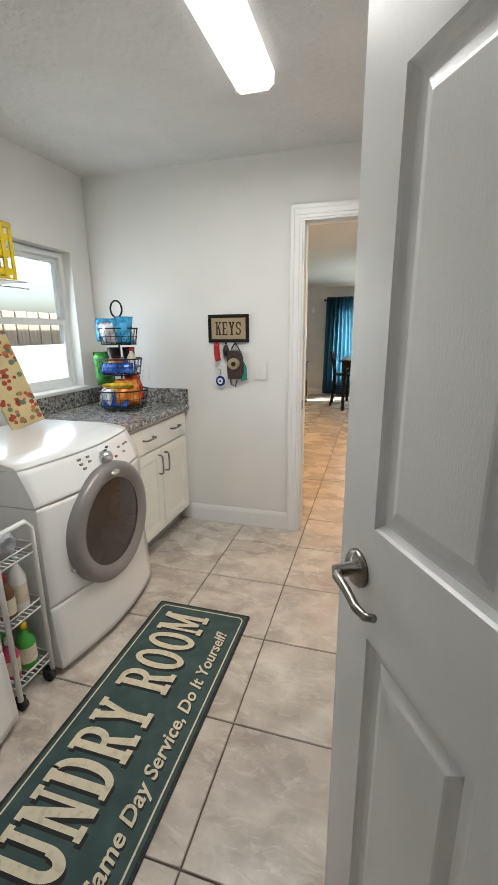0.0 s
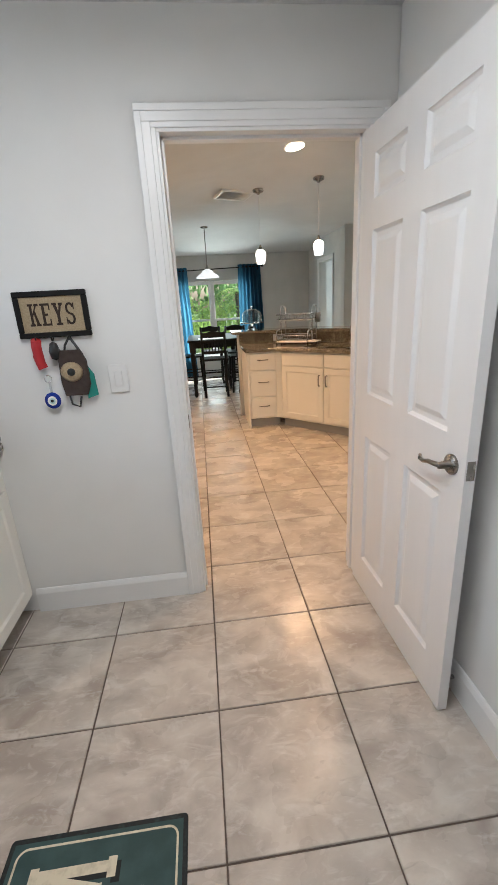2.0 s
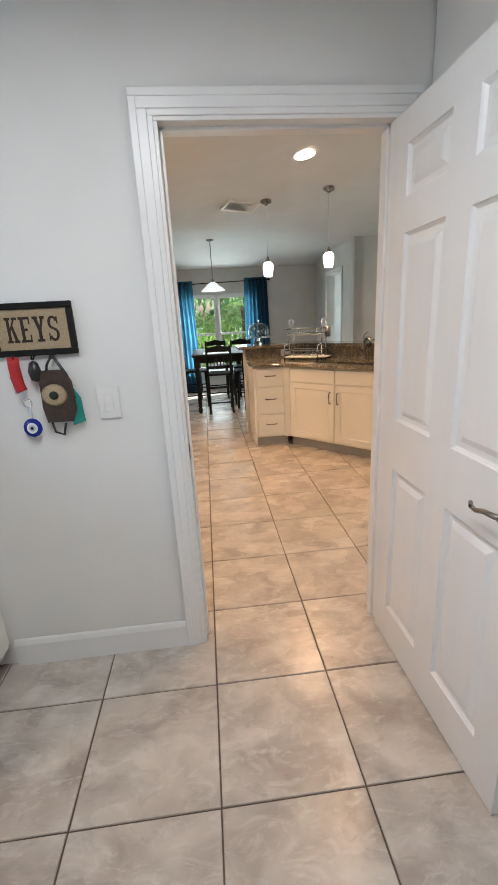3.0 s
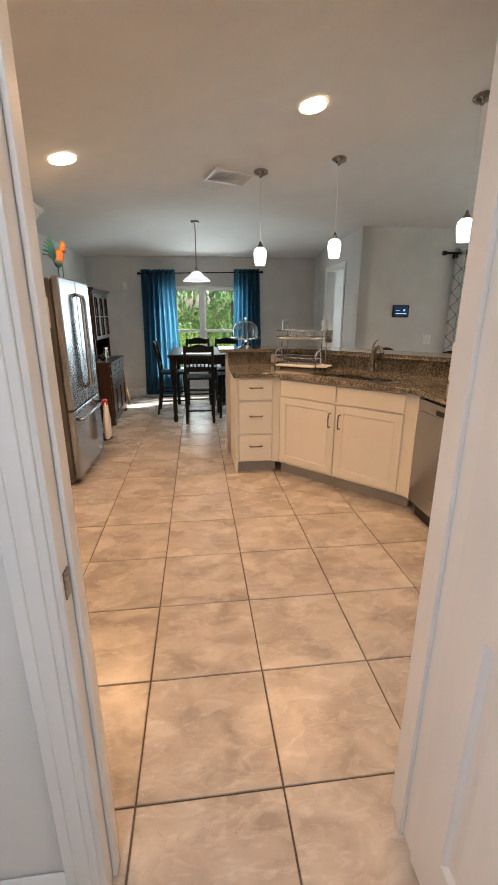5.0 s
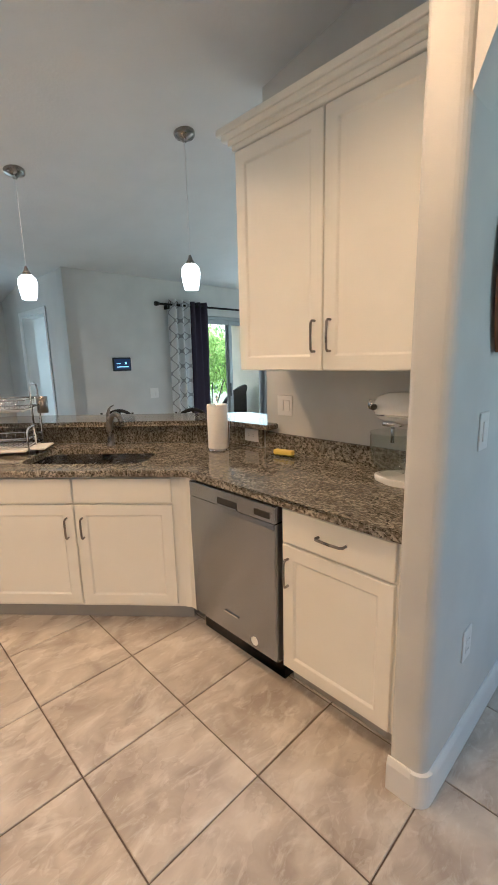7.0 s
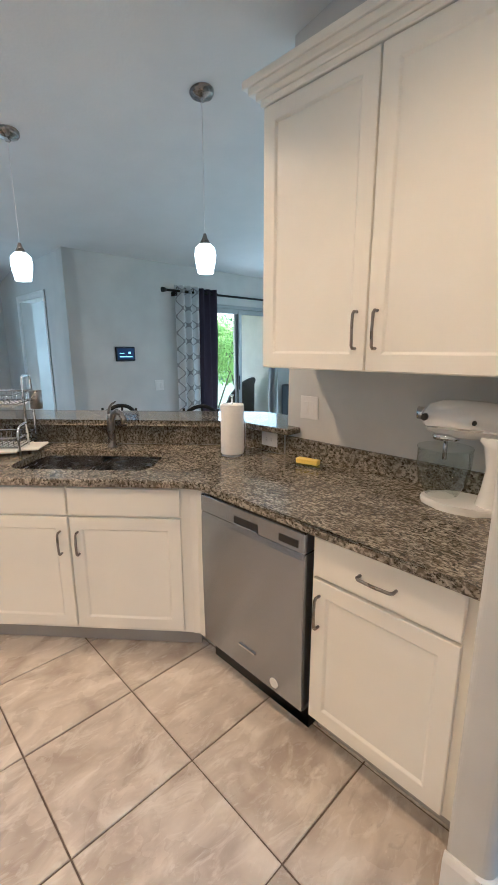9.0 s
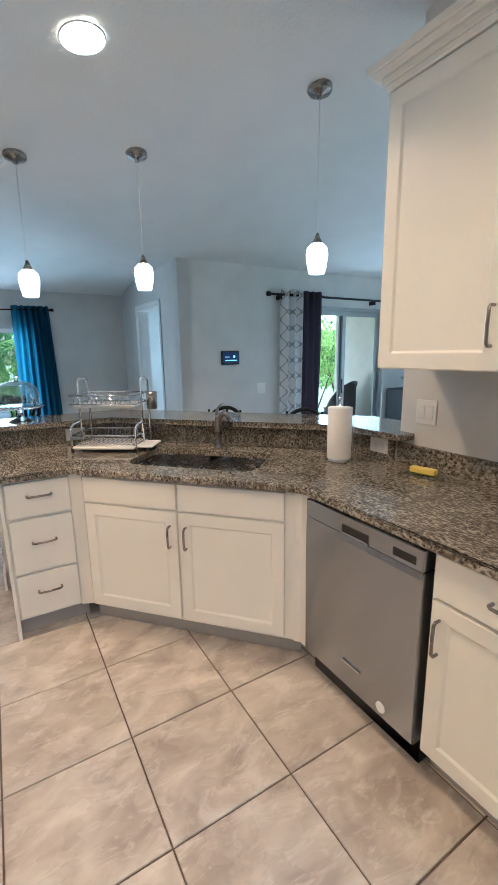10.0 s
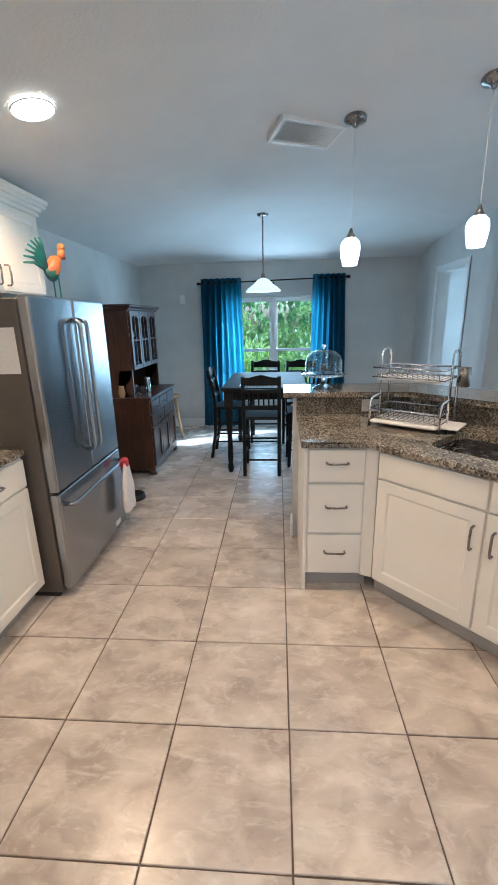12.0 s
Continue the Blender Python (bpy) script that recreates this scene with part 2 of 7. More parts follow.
M_BURLAP = material("burlap", (0.42, 0.33, 0.21), 0.9, 0, (0.33, 0.25, 0.15), 180, 0.5, 300)
M_FENCE = material("pale_fence_board", (0.34, 0.28, 0.22), 0.8, 0, (0.27, 0.22, 0.17), 8, 0.3, 60, rand=True, stretch=(4, 4, 0.4))
M_GRASS = material("lawn", (0.045, 0.085, 0.022), 0.9, 0, (0.09, 0.13, 0.04), 6, 0.8, 40)
M_LEAF = cloth("leaf", (0.17, 0.26, 0.07), (0.24, 0.30, 0.09), 0.5, 3)
M_LEAF_D = cloth("dark_leaf", (0.10, 0.17, 0.07), (0.14, 0.21, 0.09), 0.55, 3)
M_BARK = material("bark", (0.12, 0.085, 0.06), 0.9, 0, (0.07, 0.05, 0.035), 14, 0.8, 40)
M_PATIO = material("pale_stucco", (0.72, 0.69, 0.60), 0.85, 0, (0.67, 0.64, 0.55), 5, 0.6, 120)
M_WICKER = material("dark_wicker", (0.035, 0.032, 0.030), 0.6, 0, (0.07, 0.065, 0.06), 90, 0.8, 160)
M_CUSHION = material("patterned_cushion", (0.16, 0.22, 0.24), 0.9, 0, (0.05, 0.06, 0.07), 22, 0.2, 120, mix=(0.45, 0.55))
M_YELLOW = material("yellow_plastic", (0.72, 0.52, 0.01), 0.4)
M_RED = material("red_fabric", (0.45, 0.02, 0.025), 0.6)
M_GREEN = material("green_plastic", (0.06, 0.35, 0.05), 0.4)
M_TEAL = material("teal_cloth", (0.03, 0.26, 0.22), 0.9)
M_MASKWOOD = material("carved_brown_wood", (0.11, 0.045, 0.018), 0.4, 0, (0.20, 0.09, 0.04), 14, 0.3, 60, stretch=(1, 1, 0.4))
M_TANWOOD = material("tan_wood", (0.40, 0.27, 0.13), 0.45, 0, (0.32, 0.20, 0.09), 12, stretch=(1, 1, 0.3))


def tile_veins(m):
    """Pale wisps and faint darker clouds over the tile's colour."""
    nt = m.node_tree
    b = nt.nodes["Principled BSDF"]
    src = b.inputs["Base Color"].links[0].from_socket
    vec = [n for n in nt.nodes if n.type == "TEX_NOISE"][0].inputs["Vector"].links[0].from_socket
    for scale, distort, lo, hi, colour, amount in ((7.0, 1.7, 0.53, 0.68, (0.70, 0.67, 0.62), 0.50), (16.0, 1.1, 0.56, 0.68, (0.68, 0.65, 0.61), 0.38), (9.0, 1.8, 0.60, 0.70, (0.27, 0.24, 0.205), 0.28)):
        n = nt.nodes.new("ShaderNodeTexNoise")
        n.inputs["Scale"].default_value, n.inputs["Detail"].default_value, n.inputs["Distortion"].default_value = scale, 9, distort
        n.inputs["Roughness"].default_value = 0.62
        mp = nt.nodes.new("ShaderNodeMapping")
        mp.inputs["Rotation"].default_value = (0, 0, 0.6 + scale)
        mp.inputs["Scale"].default_value = (0.8, 1.3, 1)
        nt.links.new(vec, mp.inputs["Vector"])
        nt.links.new(mp.outputs[0], n.inputs["Vector"])
        mr = nt.nodes.new("ShaderNodeMapRange")
        mr.inputs["From Min"].default_value, mr.inputs["From Max"].default_value, mr.inputs["To Max"].default_value = lo, hi, amount
        nt.links.new(n.outputs["Fac"], mr.inputs["Value"])
        mx = nt.nodes.new("ShaderNodeMix")
        mx.data_type = "RGBA"
        nt.links.new(mr.outputs[0], mx.inputs[0])
        nt.links.new(src, mx.inputs[6])
        mx.inputs[7].default_value = (*colour, 1)
        src = mx.outputs[2]
    nt.links.new(src, b.inputs["Base Color"])


tile_veins(M_TILE)


def lattice(m, colour):
    """A grey ogee lattice woven into the cloth."""
    nt = m.node_tree
    b = nt.nodes["Principled BSDF"]
    tc = nt.nodes.new("ShaderNodeTexCoord")
    sp = nt.nodes.new("ShaderNodeSeparateXYZ")
    nt.links.new(tc.outputs["Object"], sp.inputs[0])
    waves = []
    for axis, k in (("X", 2 * math.pi / 0.105), ("Z", 2 * math.pi / 0.19)):
        a = nt.nodes.new("ShaderNodeMath")
        a.operation, a.inputs[1].default_value = "MULTIPLY", k
        c = nt.nodes.new("ShaderNodeMath")
        c.operation = "COSINE"
        nt.links.new(sp.outputs[axis], a.inputs[0])
        nt.links.new(a.outputs[0], c.inputs[0])
        waves.append(c)
    add = nt.nodes.new("ShaderNodeMath")
    nt.links.new(waves[0].outputs[0], add.inputs[0])
    nt.links.new(waves[1].outputs[0], add.inputs[1])
    ab = nt.nodes.new("ShaderNodeMath")
    ab.operation = "ABSOLUTE"
    nt.links.new(add.outputs[0], ab.inputs[0])
    mr = nt.nodes.new("ShaderNodeMapRange")
    mr.inputs["From Min"].default_value, mr.inputs["From Max"].default_value = 0.16, 0.26
    mr.inputs["To Min"].default_value, mr.inputs["To Max"].default_value = 1.0, 0.0
    nt.links.new(ab.outputs[0], mr.inputs["Value"])
    mx = nt.nodes.new("ShaderNodeMix")
    mx.data_type = "RGBA"
    nt.links.new(mr.outputs[0], mx.inputs[0])
    nt.links.new(b.inputs["Base Color"].links[0].from_socket, mx.inputs[6])
    mx.inputs[7].default_value = (*colour, 1)
    nt.links.new(mx.outputs[2], b.inputs["Base Color"])


lattice(M_GREYCLOTH, (0.16, 0.16, 0.165))


# ---- mesh helpers ----
def box(bm, x0, y0, z0, x1, y1, z1, bevel=0.0, seg=1):
    x0, x1, y0, y1, z0, z1 = min(x0, x1), max(x0, x1), min(y0, y1), max(y0, y1), min(z0, z1), max(z0, z1)
    v = [bm.verts.new(c) for c in ((x0, y0, z0), (x1, y0, z0), (x1, y1, z0), (x0, y1, z0), (x0, y0, z1), (x1, y0, z1), (x1, y1, z1), (x0, y1, z1))]
    f = [bm.faces.new([v[i] for i in q]) for q in ((0, 3, 2, 1), (4, 5, 6, 7), (0, 1, 5, 4), (1, 2, 6, 5), (2, 3, 7, 6), (3, 0, 4, 7))]
    if bevel:
        bmesh.ops.bevel(bm, geom=list({e for q in f for e in q.edges}), offset=bevel, segments=seg, affect="EDGES", profile=0.5)
    return bm


def boxes(*rows, bevel=0.0):
    bm = bmesh.new()
    for r in rows:
        box(bm, *r, bevel=bevel)
    return bm


def lathe(bm, profile, centre=(0, 0, 0), seg=24, cap=True):
    rings = []
    for r, z in profile:
        rings.append([bm.verts.new((centre[0] + r * math.cos(2 * math.pi * i / seg), centre[1] + r * math.sin(2 * math.pi * i / seg), centre[2] + z)) for i in range(seg)])
    for a, b in zip(rings, rings[1:]):
        for i in range(seg):
            bm.faces.new((a[i], a[(i + 1) % seg], b[(i + 1) % seg], b[i])).smooth = True
    if cap:
        bm.faces.new(rings[0][::-1])
        bm.faces.new(rings[-1])
    return bm


def tube(bm, points, r=0.004, seg=8, closed=False, taper=None):
    pts = [Vector(p) for p in points]
    n, rings = len(pts), []
    side = None
    for i, p in enumerate(pts):
        a = pts[i - 1] if i or closed else p
        b = pts[(i + 1) % n] if i < n - 1 or closed else p
        d = (b - a).normalized()
        if side is None:
            side = d.orthogonal().normalized()
        side = (side - d * side.dot(d)).normalized()
        up = d.cross(side)
        rr = r if taper is None else r + (taper - r) * i / (n - 1)
        rings.append([bm.verts.new(p + (side * math.cos(2 * math.pi * k / seg) + up * math.sin(2 * math.pi * k / seg)) * rr) for k in range(seg)])
    for i in range(n if closed else n - 1):
        a, b = rings[i], rings[(i + 1) % n]
        for k in range(seg):
            bm.faces.new((a[k], a[(k + 1) % seg], b[(k + 1) % seg], b[k])).smooth = True
    if not closed:
        bm.faces.new(rings[0][::-1])
        bm.faces.new(rings[-1])
    return bm


def prism(bm, outline, z0, z1, bevel=0.0, hole=None):
    """An upright prism over a plan outline; hole: an inner outline with as many corners, cut through."""
    low = [bm.verts.new((x, y, z0)) for x, y in outline]
    top = [bm.verts.new((x, y, z1)) for x, y in outline]
    n = len(outline)
    f = [bm.faces.new((low[i], low[(i + 1) % n], top[(i + 1) % n], top[i])) for i in range(n)]
    f += [bm.faces.new(low[::-1]), bm.faces.new(top)]
    if bevel:
        bmesh.ops.bevel(bm, geom=list(f[-1].edges) + list(f[-2].edges), offset=bevel, segments=2, affect="EDGES", profile=0.5)
    return bm


def arc(cx, cy, r, a0, a1, n):
    return [(cx + r * math.cos(radians(a0 + (a1 - a0) * i / n)), cy + r * math.sin(radians(a0 + (a1 - a0) * i / n))) for i in range(n + 1)]


def as_mesh(name, bm, mat):
    bmesh.ops.recalc_face_normals(bm, faces=bm.faces)
    me = bpy.data.meshes.new(name)
    bm.to_mesh(me)
    bm.free()
    me.materials.append(mat)
    return me


def part(name, bm, mat, parent=None, label=""):
    ob = new(name, as_mesh(name, bm, mat))
    if parent:
        ob.parent = parent
    if label:
        tagged(ob, label)
    return ob


def thing(name, m, label, category, group="", kind=""):
    ob = new(name)
    ob.empty_display_size = 0.1
    ob.matrix_basis = m
    return tagged(ob, label, category, group, kind)


def solid(name, bm, mat, label, category, group="", kind=""):
    return tagged(part(name, bm, mat), label, category, group, kind)


def lettering(name, words, size, mat, m, parent, depth=0.0008, bold=0.0, width=None, label="", slant=0.0):
    """Words as a thin raised mesh, at the pose m under parent; width: the line's length in metres."""
    cu = bpy.data.curves.new(name, "FONT")
    cu.body, cu.size, cu.extrude, cu.offset, cu.resolution_u, cu.shear = words, size, depth, bold, 3, slant
    tmp = bpy.data.objects.new(name, cu)
    scene.collection.objects.link(tmp)
    bpy.context.view_layer.update()
    me = bpy.data.meshes.new_from_object(tmp.evaluated_get(bpy.context.evaluated_depsgraph_get()))
    bpy.data.objects.remove(tmp)
    if width:
        xs = [v.co.x for v in me.vertices]
        me.transform(Matrix.Translation((-min(xs), 0, 0)))
        me.transform(Matrix.Diagonal((width / (max(xs) - min(xs)), 1, 1, 1)))
    me.transform(m)
    me.materials.clear()
    me.materials.append(mat)
    ob = new(name, me)
    ob.parent = parent
    if label:
        tagged(ob, label)
    return ob


def wall(name, p, q, z1, mat, thick, openings=(), label="", z0=0.0):
    """A wall from p to q (plan), its face on the left of that way, thick to the right. openings: (from, to, low, high) along it."""
    p, q = Vector(p), Vector(q)
    d = q - p
    ln = d.length
    bm = bmesh.new()
    at = 0.0
    for a, b, lo, hi in sorted(openings):
        box(bm, at, -thick, z0, a, 0, z1)
        if lo > z0:
            box(bm, a, -thick, z0, b, 0, lo)
        if hi < z1:
            box(bm, a, -thick, hi, b, 0, z1)
        at = b
    box(bm, at, -thick, z0, ln, 0, z1)
    ob = part(name, bm, mat)
    ob.matrix_basis = pose(p.x, p.y, 0, 0, 0, math.degrees(math.atan2(d.y, d.x)))
    return tagged(ob, label or "painted plaster wall", "wall", kind="structure")


def base_run(name, rows, h=0.13):
    """Baseboard: rows of plan lines p, q with the room on the left."""
    bm = bmesh.new()
    for (ax, ay), (bx, by) in rows:
        d = Vector((bx - ax, by - ay, 0))
        n = Vector((-d.y, d.x, 0)).normalized()
        prof = ((0, 0), (0.015, 0), (0.015, h - 0.025), (0.009, h - 0.006), (0.005, h), (0, h))
        a = [bm.verts.new(Vector((ax, ay, z)) + n * o) for o, z in prof]
        b = [bm.verts.new(Vector((bx, by, z)) + n * o) for o, z in prof]
        for i in range(len(prof)):
            j = (i + 1) % len(prof)
            bm.faces.new((a[i], a[j], b[j], b[i]))
        bm.faces.new(a)
        bm.faces.new(b[::-1])
    return solid(name, bm, M_TRIM, "white painted wooden baseboard along the wall", "baseboard", kind="structure")


def pull(parent, x, y, z, length=0.11, upright=True, name="handle"):
    """A flat-arched bar pull that stands off a front facing -y."""
    h = length / 2
    pts = [(-h, 0, 0), (-h, -0.022, 0), (-h * 0.86, -0.030, 0), (0, -0.033, 0), (h * 0.86, -0.030, 0), (h, -0.022, 0), (h, 0, 0)]
    pts = [(x, y + b, z + a) if upright else (x + a, y + b, z) for a, b, c in pts]
    return part(name, tube(bmesh.new(), pts, 0.0058, 8), M_NICKEL, parent, "brushed nickel bar pull")


def shaker(parent, name, x0, x1, z0, z1, y=0.0, rail=0.058, slab=False):
    """A door or drawer front on the plane y, facing -y."""
    bm = bmesh.new()
    if slab:
        box(bm, x0, y - 0.020, z0, x1, y, z1, 0.003)
    else:
        prev = None
        for o, d in ((0.0, 0.0), (0.0, 0.0175), (0.0025, 0.020), (rail, 0.020), (rail + 0.003, 0.0185), (rail + 0.010, 0.0125), (rail + 0.013, 0.012)):
            cur = [bm.verts.new(c) for c in ((x0 + o, y - d, z0 + o), (x1 - o, y - d, z0 + o), (x1 - o, y - d, z1 - o), (x0 + o, y - d, z1 - o))]
            if prev:
                for i in range(4):
                    bm.faces.new((prev[i], prev[(i + 1) % 4], cur[(i + 1) % 4], cur[i]))
            else:
                bm.faces.new(cur[::-1])
            prev = cur
        bm.faces.new(prev)
    return part(name, bm, M_CAB, parent)


# ---- the shell ----
LX0, LX1, LY0, LY1, LZ = -1.60, 0.90, -2.575, 0.25, 2.46      # laundry room
KX0, KY0, NY, NX1 = -1.58, 0.375, 7.35, 2.36                   # kitchen and dining nook
WX, WEND = 2.45, 2.31                                          # wall behind the counter
HY0, HY1, AX = 0.90, 1.025, 1.68                                # wall that ends in the rounded column
SY, SX1 = 5.15, 7.0                                            # living room: far wall, right wall
DOOR_A, DOOR_B, DOOR_H = -0.036, 0.778, 2.072

solid("floor", boxes((-1.9, -4.6, -0.12, 7.3, 7.6, -0.006)), M_GROUT, "tiled floor with brown grout joints", "floor", kind="structure")
FLOOR = bpy.data.objects["floor"]

wall("wall_laundry_door", (LX0 - 0.12, KY0), (LX1 + 0.12, KY0), 3.4, M_WALL_L, 0.12, [(DOOR_A - 0.02 - LX0 + 0.12, DOOR_B + 0.02 - LX0 + 0.12, 0, DOOR_H + 0.02)], "white painted wall with a doorway")
wall("wall_laundry_left", (LX0, LY1), (LX0, LY0 - 0.12), 3.4, M_WALL_L, 0.16, [(0.20, 1.15, 1.04, 1.95)], "white painted wall with a window").matrix_basis = pose(LX0, LY1, 0, 0, 0, -90)
wall("wall_laundry_right", (LX1, LY0 - 0.12), (LX1, LY1), 3.4, M_WALL_L, 0.12, [], "white painted wall")
wall("wall_laundry_entry", (LX1 + 0.12, LY0), (LX0 - 0.16, LY0), 3.4, M_WALL_L, 0.12, [(0.20, 1.07, 0, 2.07)], "white painted wall with the entry doorway")
wall("wall_left", (KX0, NY + 0.16), (KX0, KY0), 3.4, M_WALL_K, 0.16, [], "grey painted wall")
wall("wall_dining", (NX1 + 0.16, NY), (KX0 - 0.16, NY), 3.4, M_WALL_K, 0.16, [(NX1 + 0.16 - 1.10, NX1 + 0.16 + 0.39, 0.42, 1.90)], "grey painted wall with a double window")
wall("wall_nook_right", (NX1, SY), (NX1, NY), 3.4, M_WALL_K, 0.14, [(0.62, 1.44, 0, 2.08)], "grey painted wall with a doorway")
wall("wall_living_far", (SX1, SY), (NX1, SY), 3.6, M_WALL_K, 0.14, [(SX1 - 5.50, SX1 - 3.98, 0, 2.09)], "grey painted wall with a sliding door")
# the openings in the next two walls are unseen, cut for the fill lamps
wall("wall_living_right", (SX1, -1.2), (SX1, SY), 3.6, M_WALL_K, 0.14, [(2.4, 4.4, 0.75, 2.25)], "grey painted wall")
wall("wall_hall_far", (LX1 + 0.12, -1.2), (SX1, -1.2), 3.6, M_WALL_K, 0.14, [(1.0, 2.15, 0.8, 2.2)], "grey painted wall")
wall("wall_counter", (WX, HY1), (WX, WEND), 3.6, M_WALL_K, 0.13, [], "grey painted wall behind the worktop")
# wall that ends in a bullnose column, with the arch beside it
bm = bmesh.new()
ol = [(2.80, HY0), (2.80, HY1)] + arc(AX + 0.022, HY1 - 0.022, 0.022, 90, 180, 5) + arc(AX + 0.04, HY0 + 0.04, 0.04, 180, 270, 6)
prism(bm, ol, 0, 3.6)
solid("wall_column", bm, M_WALL_K, "grey painted wall end with rounded corners", "wall", kind="structure")
bm = bmesh.new()
ya, yb, zs, rise = -0.45, HY0, 2.12, 0.30
n = 20
for i in range(n):
    u0, u1 = i / n, (i + 1) / n
    zz = [zs + rise * (1 - (2 * u - 1) ** 4) ** 0.5 for u in (u0, u1)]
    y0, y1 = ya + (yb - ya) * u0, ya + (yb - ya) * u1
    v = [bm.verts.new(c) for c in ((AX, y0, zz[0]), (AX, y1, zz[1]), (AX, y1, 3.6), (AX, y0, 3.6), (AX + 0.14, y0, zz[0]), (AX + 0.14, y1, zz[1]), (AX + 0.14, y1, 3.6), (AX + 0.14, y0, 3.6))]
    for q in ((0, 1, 2, 3), (4, 7, 6, 5), (0, 4, 5, 1)):
        bm.faces.new([v[k] for k in q])
box(bm, AX, -1.2, 0, AX + 0.14, ya, 3.6)
solid("wall_arch", bm, M_WALL_K, "grey painted wall with an arched passage", "wall", kind="structure")

# ceilings
solid("ceiling_laundry", boxes((LX0 - 0.1, LY0 - 0.1, LZ, LX1 + 0.1, LY1 + 0.06, LZ + 0.08)), M_CEIL, "white knockdown-textured ceiling", "ceiling", kind="structure")


def ceiling_height(x, y):
    left = 2.355 + 0.19 * (x - KX0)
    back = 2.37 + 0.20 * (NY - y)
    w = min(1, max(0, (x - 0.9) / 1.4))
    w = w * w * (3 - 2 * w)
    slope = min(3.2, 2.49 + 0.175 * (SY - y))
    main = (1 - w) * max(2.64, slope) + w * max(2.48, slope)
    k = 0.02
    lo = min(left, back, main)
    return lo - k * math.log(sum(math.exp(-(h - lo) / k) for h in (left, back, main)))


bm = bmesh.new()
nx, ny = 74, 74
g = [[bm.verts.new((-1.75 + 8.9 * i / nx, -1.35 + 8.9 * j / ny, ceiling_height(-1.75 + 8.9 * i / nx, -1.35 + 8.9 * j / ny))) for j in range(ny + 1)] for i in range(nx + 1)]
for i in range(nx):
    for j in range(ny):
        x, y = -1.75 + 8.9 * (i + 0.5) / nx, -1.35 + 8.9 * (j + 0.5) / ny
        if x < LX1 + 0.05 and y < KY0 - 0.08:
            continue
        bm.faces.new((g[i][j], g[i][j + 1], g[i + 1][j + 1], g[i + 1][j])).smooth = True
bmesh.ops.delete(bm, geom=[v for v in bm.verts if not v.link_faces], context="VERTS")
top = bmesh.ops.extrude_face_region(bm, geom=bm.faces[:])["geom"]
bmesh.ops.translate(bm, verts=[v for v in top if isinstance(v, bmesh.types.BMVert)], vec=(0, 0, 0.1))
solid("ceiling_kitchen", bm, M_CEIL_K, "pale vaulted ceiling", "ceiling", kind="structure")

# an unseen plain room, added behind the entry door to keep daylight off it
solid("wall_behind", boxes((-2.0, -4.5, 0, -1.88, -2.70, 2.5), (1.3, -4.5, 0, 1.42, -2.70, 2.5), (-2.0, -4.62, 0, 1.42, -4.5, 2.5)), M_WALL_L, "plain wall of the unseen room added behind the entry", "wall", kind="structure")
solid("ceiling_behind", boxes((-2.0, -4.62, 2.5, 1.42, -2.64, 2.58)), M_CEIL, "plain ceiling", "ceiling", kind="structure")
# room beyond the nook's doorway
solid("wall_beyond_doorway", boxes((3.9, 5.29, 0, 4.02, 6.1, 3.0), (3.9, 7.2, 0, 4.02, 7.6, 3.0), (3.9, 6.1, 0, 4.02, 7.2, 0.9), (3.9, 6.1, 2.1, 4.02, 7.2, 3.0), (2.5, 7.5, 0, 4.02, 7.62, 3.0)), M_WALL_K, "plain wall of the unseen room added behind the entry of the next room", "wall", kind="structure")
solid("ceiling_beyond_doorway", boxes((2.5, 5.29, 2.6, 4.0, 7.5, 2.7)), M_CEIL_K, "plain ceiling", "ceiling", kind="structure")
# unseen slab, added to block sky and sun; its edge sets the fence's shadow
solid("ceiling_patch", boxes((-1.76, -1.34, 3.66, 7.14, 7.51, 3.72)), M_CEIL_K, "added unseen slab above the ceilings that blocks the sky", "ceiling", kind="structure")

base_run("baseboard", [
    ((-0.115, LY1), (-0.88, LY1)), ((LX1, LY0), (LX1, LY1)), ((KX0, NY), (KX0, 4.05)), ((NX1, NY), (KX0, NY)), ((NX1, SY), (NX1, 5.69)), ((NX1, 6.67), (NX1, NY)),
    ((2.80, HY0), (AX + 0.04, HY0)), ((AX, HY0 + 0.04), (AX, HY1)), ((3.98, SY), (NX1, SY))])
bm = prism(bmesh.new(), arc(AX + 0.04, HY0 + 0.04, 0.055, 180, 270, 6) + [(AX + 0.04, HY0 + 0.04)], 0, 0.13)
solid("baseboard_corner", bm, M_TRIM, "rounded corner piece of the baseboard", "baseboard", kind="structure")


def casing(name, a, b, h, face, w=0.075, parent=None):
    """A door casing on a wall face at local y = 0, that stands out to -y."""
    bm = bmesh.new()
    for off, d in ((0.0, 0.012), (0.018, 0.017), (0.05, 0.021)):
        box(bm, a - w, -d, 0, a - off, 0, h + off, 0.002)
        box(bm, b + off, -d, 0, b + w, 0, h + off, 0.002)
        box(bm, a - w, -d, h + off, b + w, 0, h + w, 0.002)
    ob = part(name, bm, M_TRIM)
    ob.matrix_basis = face
    return tagged(ob, "white moulded wooden door casing", "door casing", kind="structure")


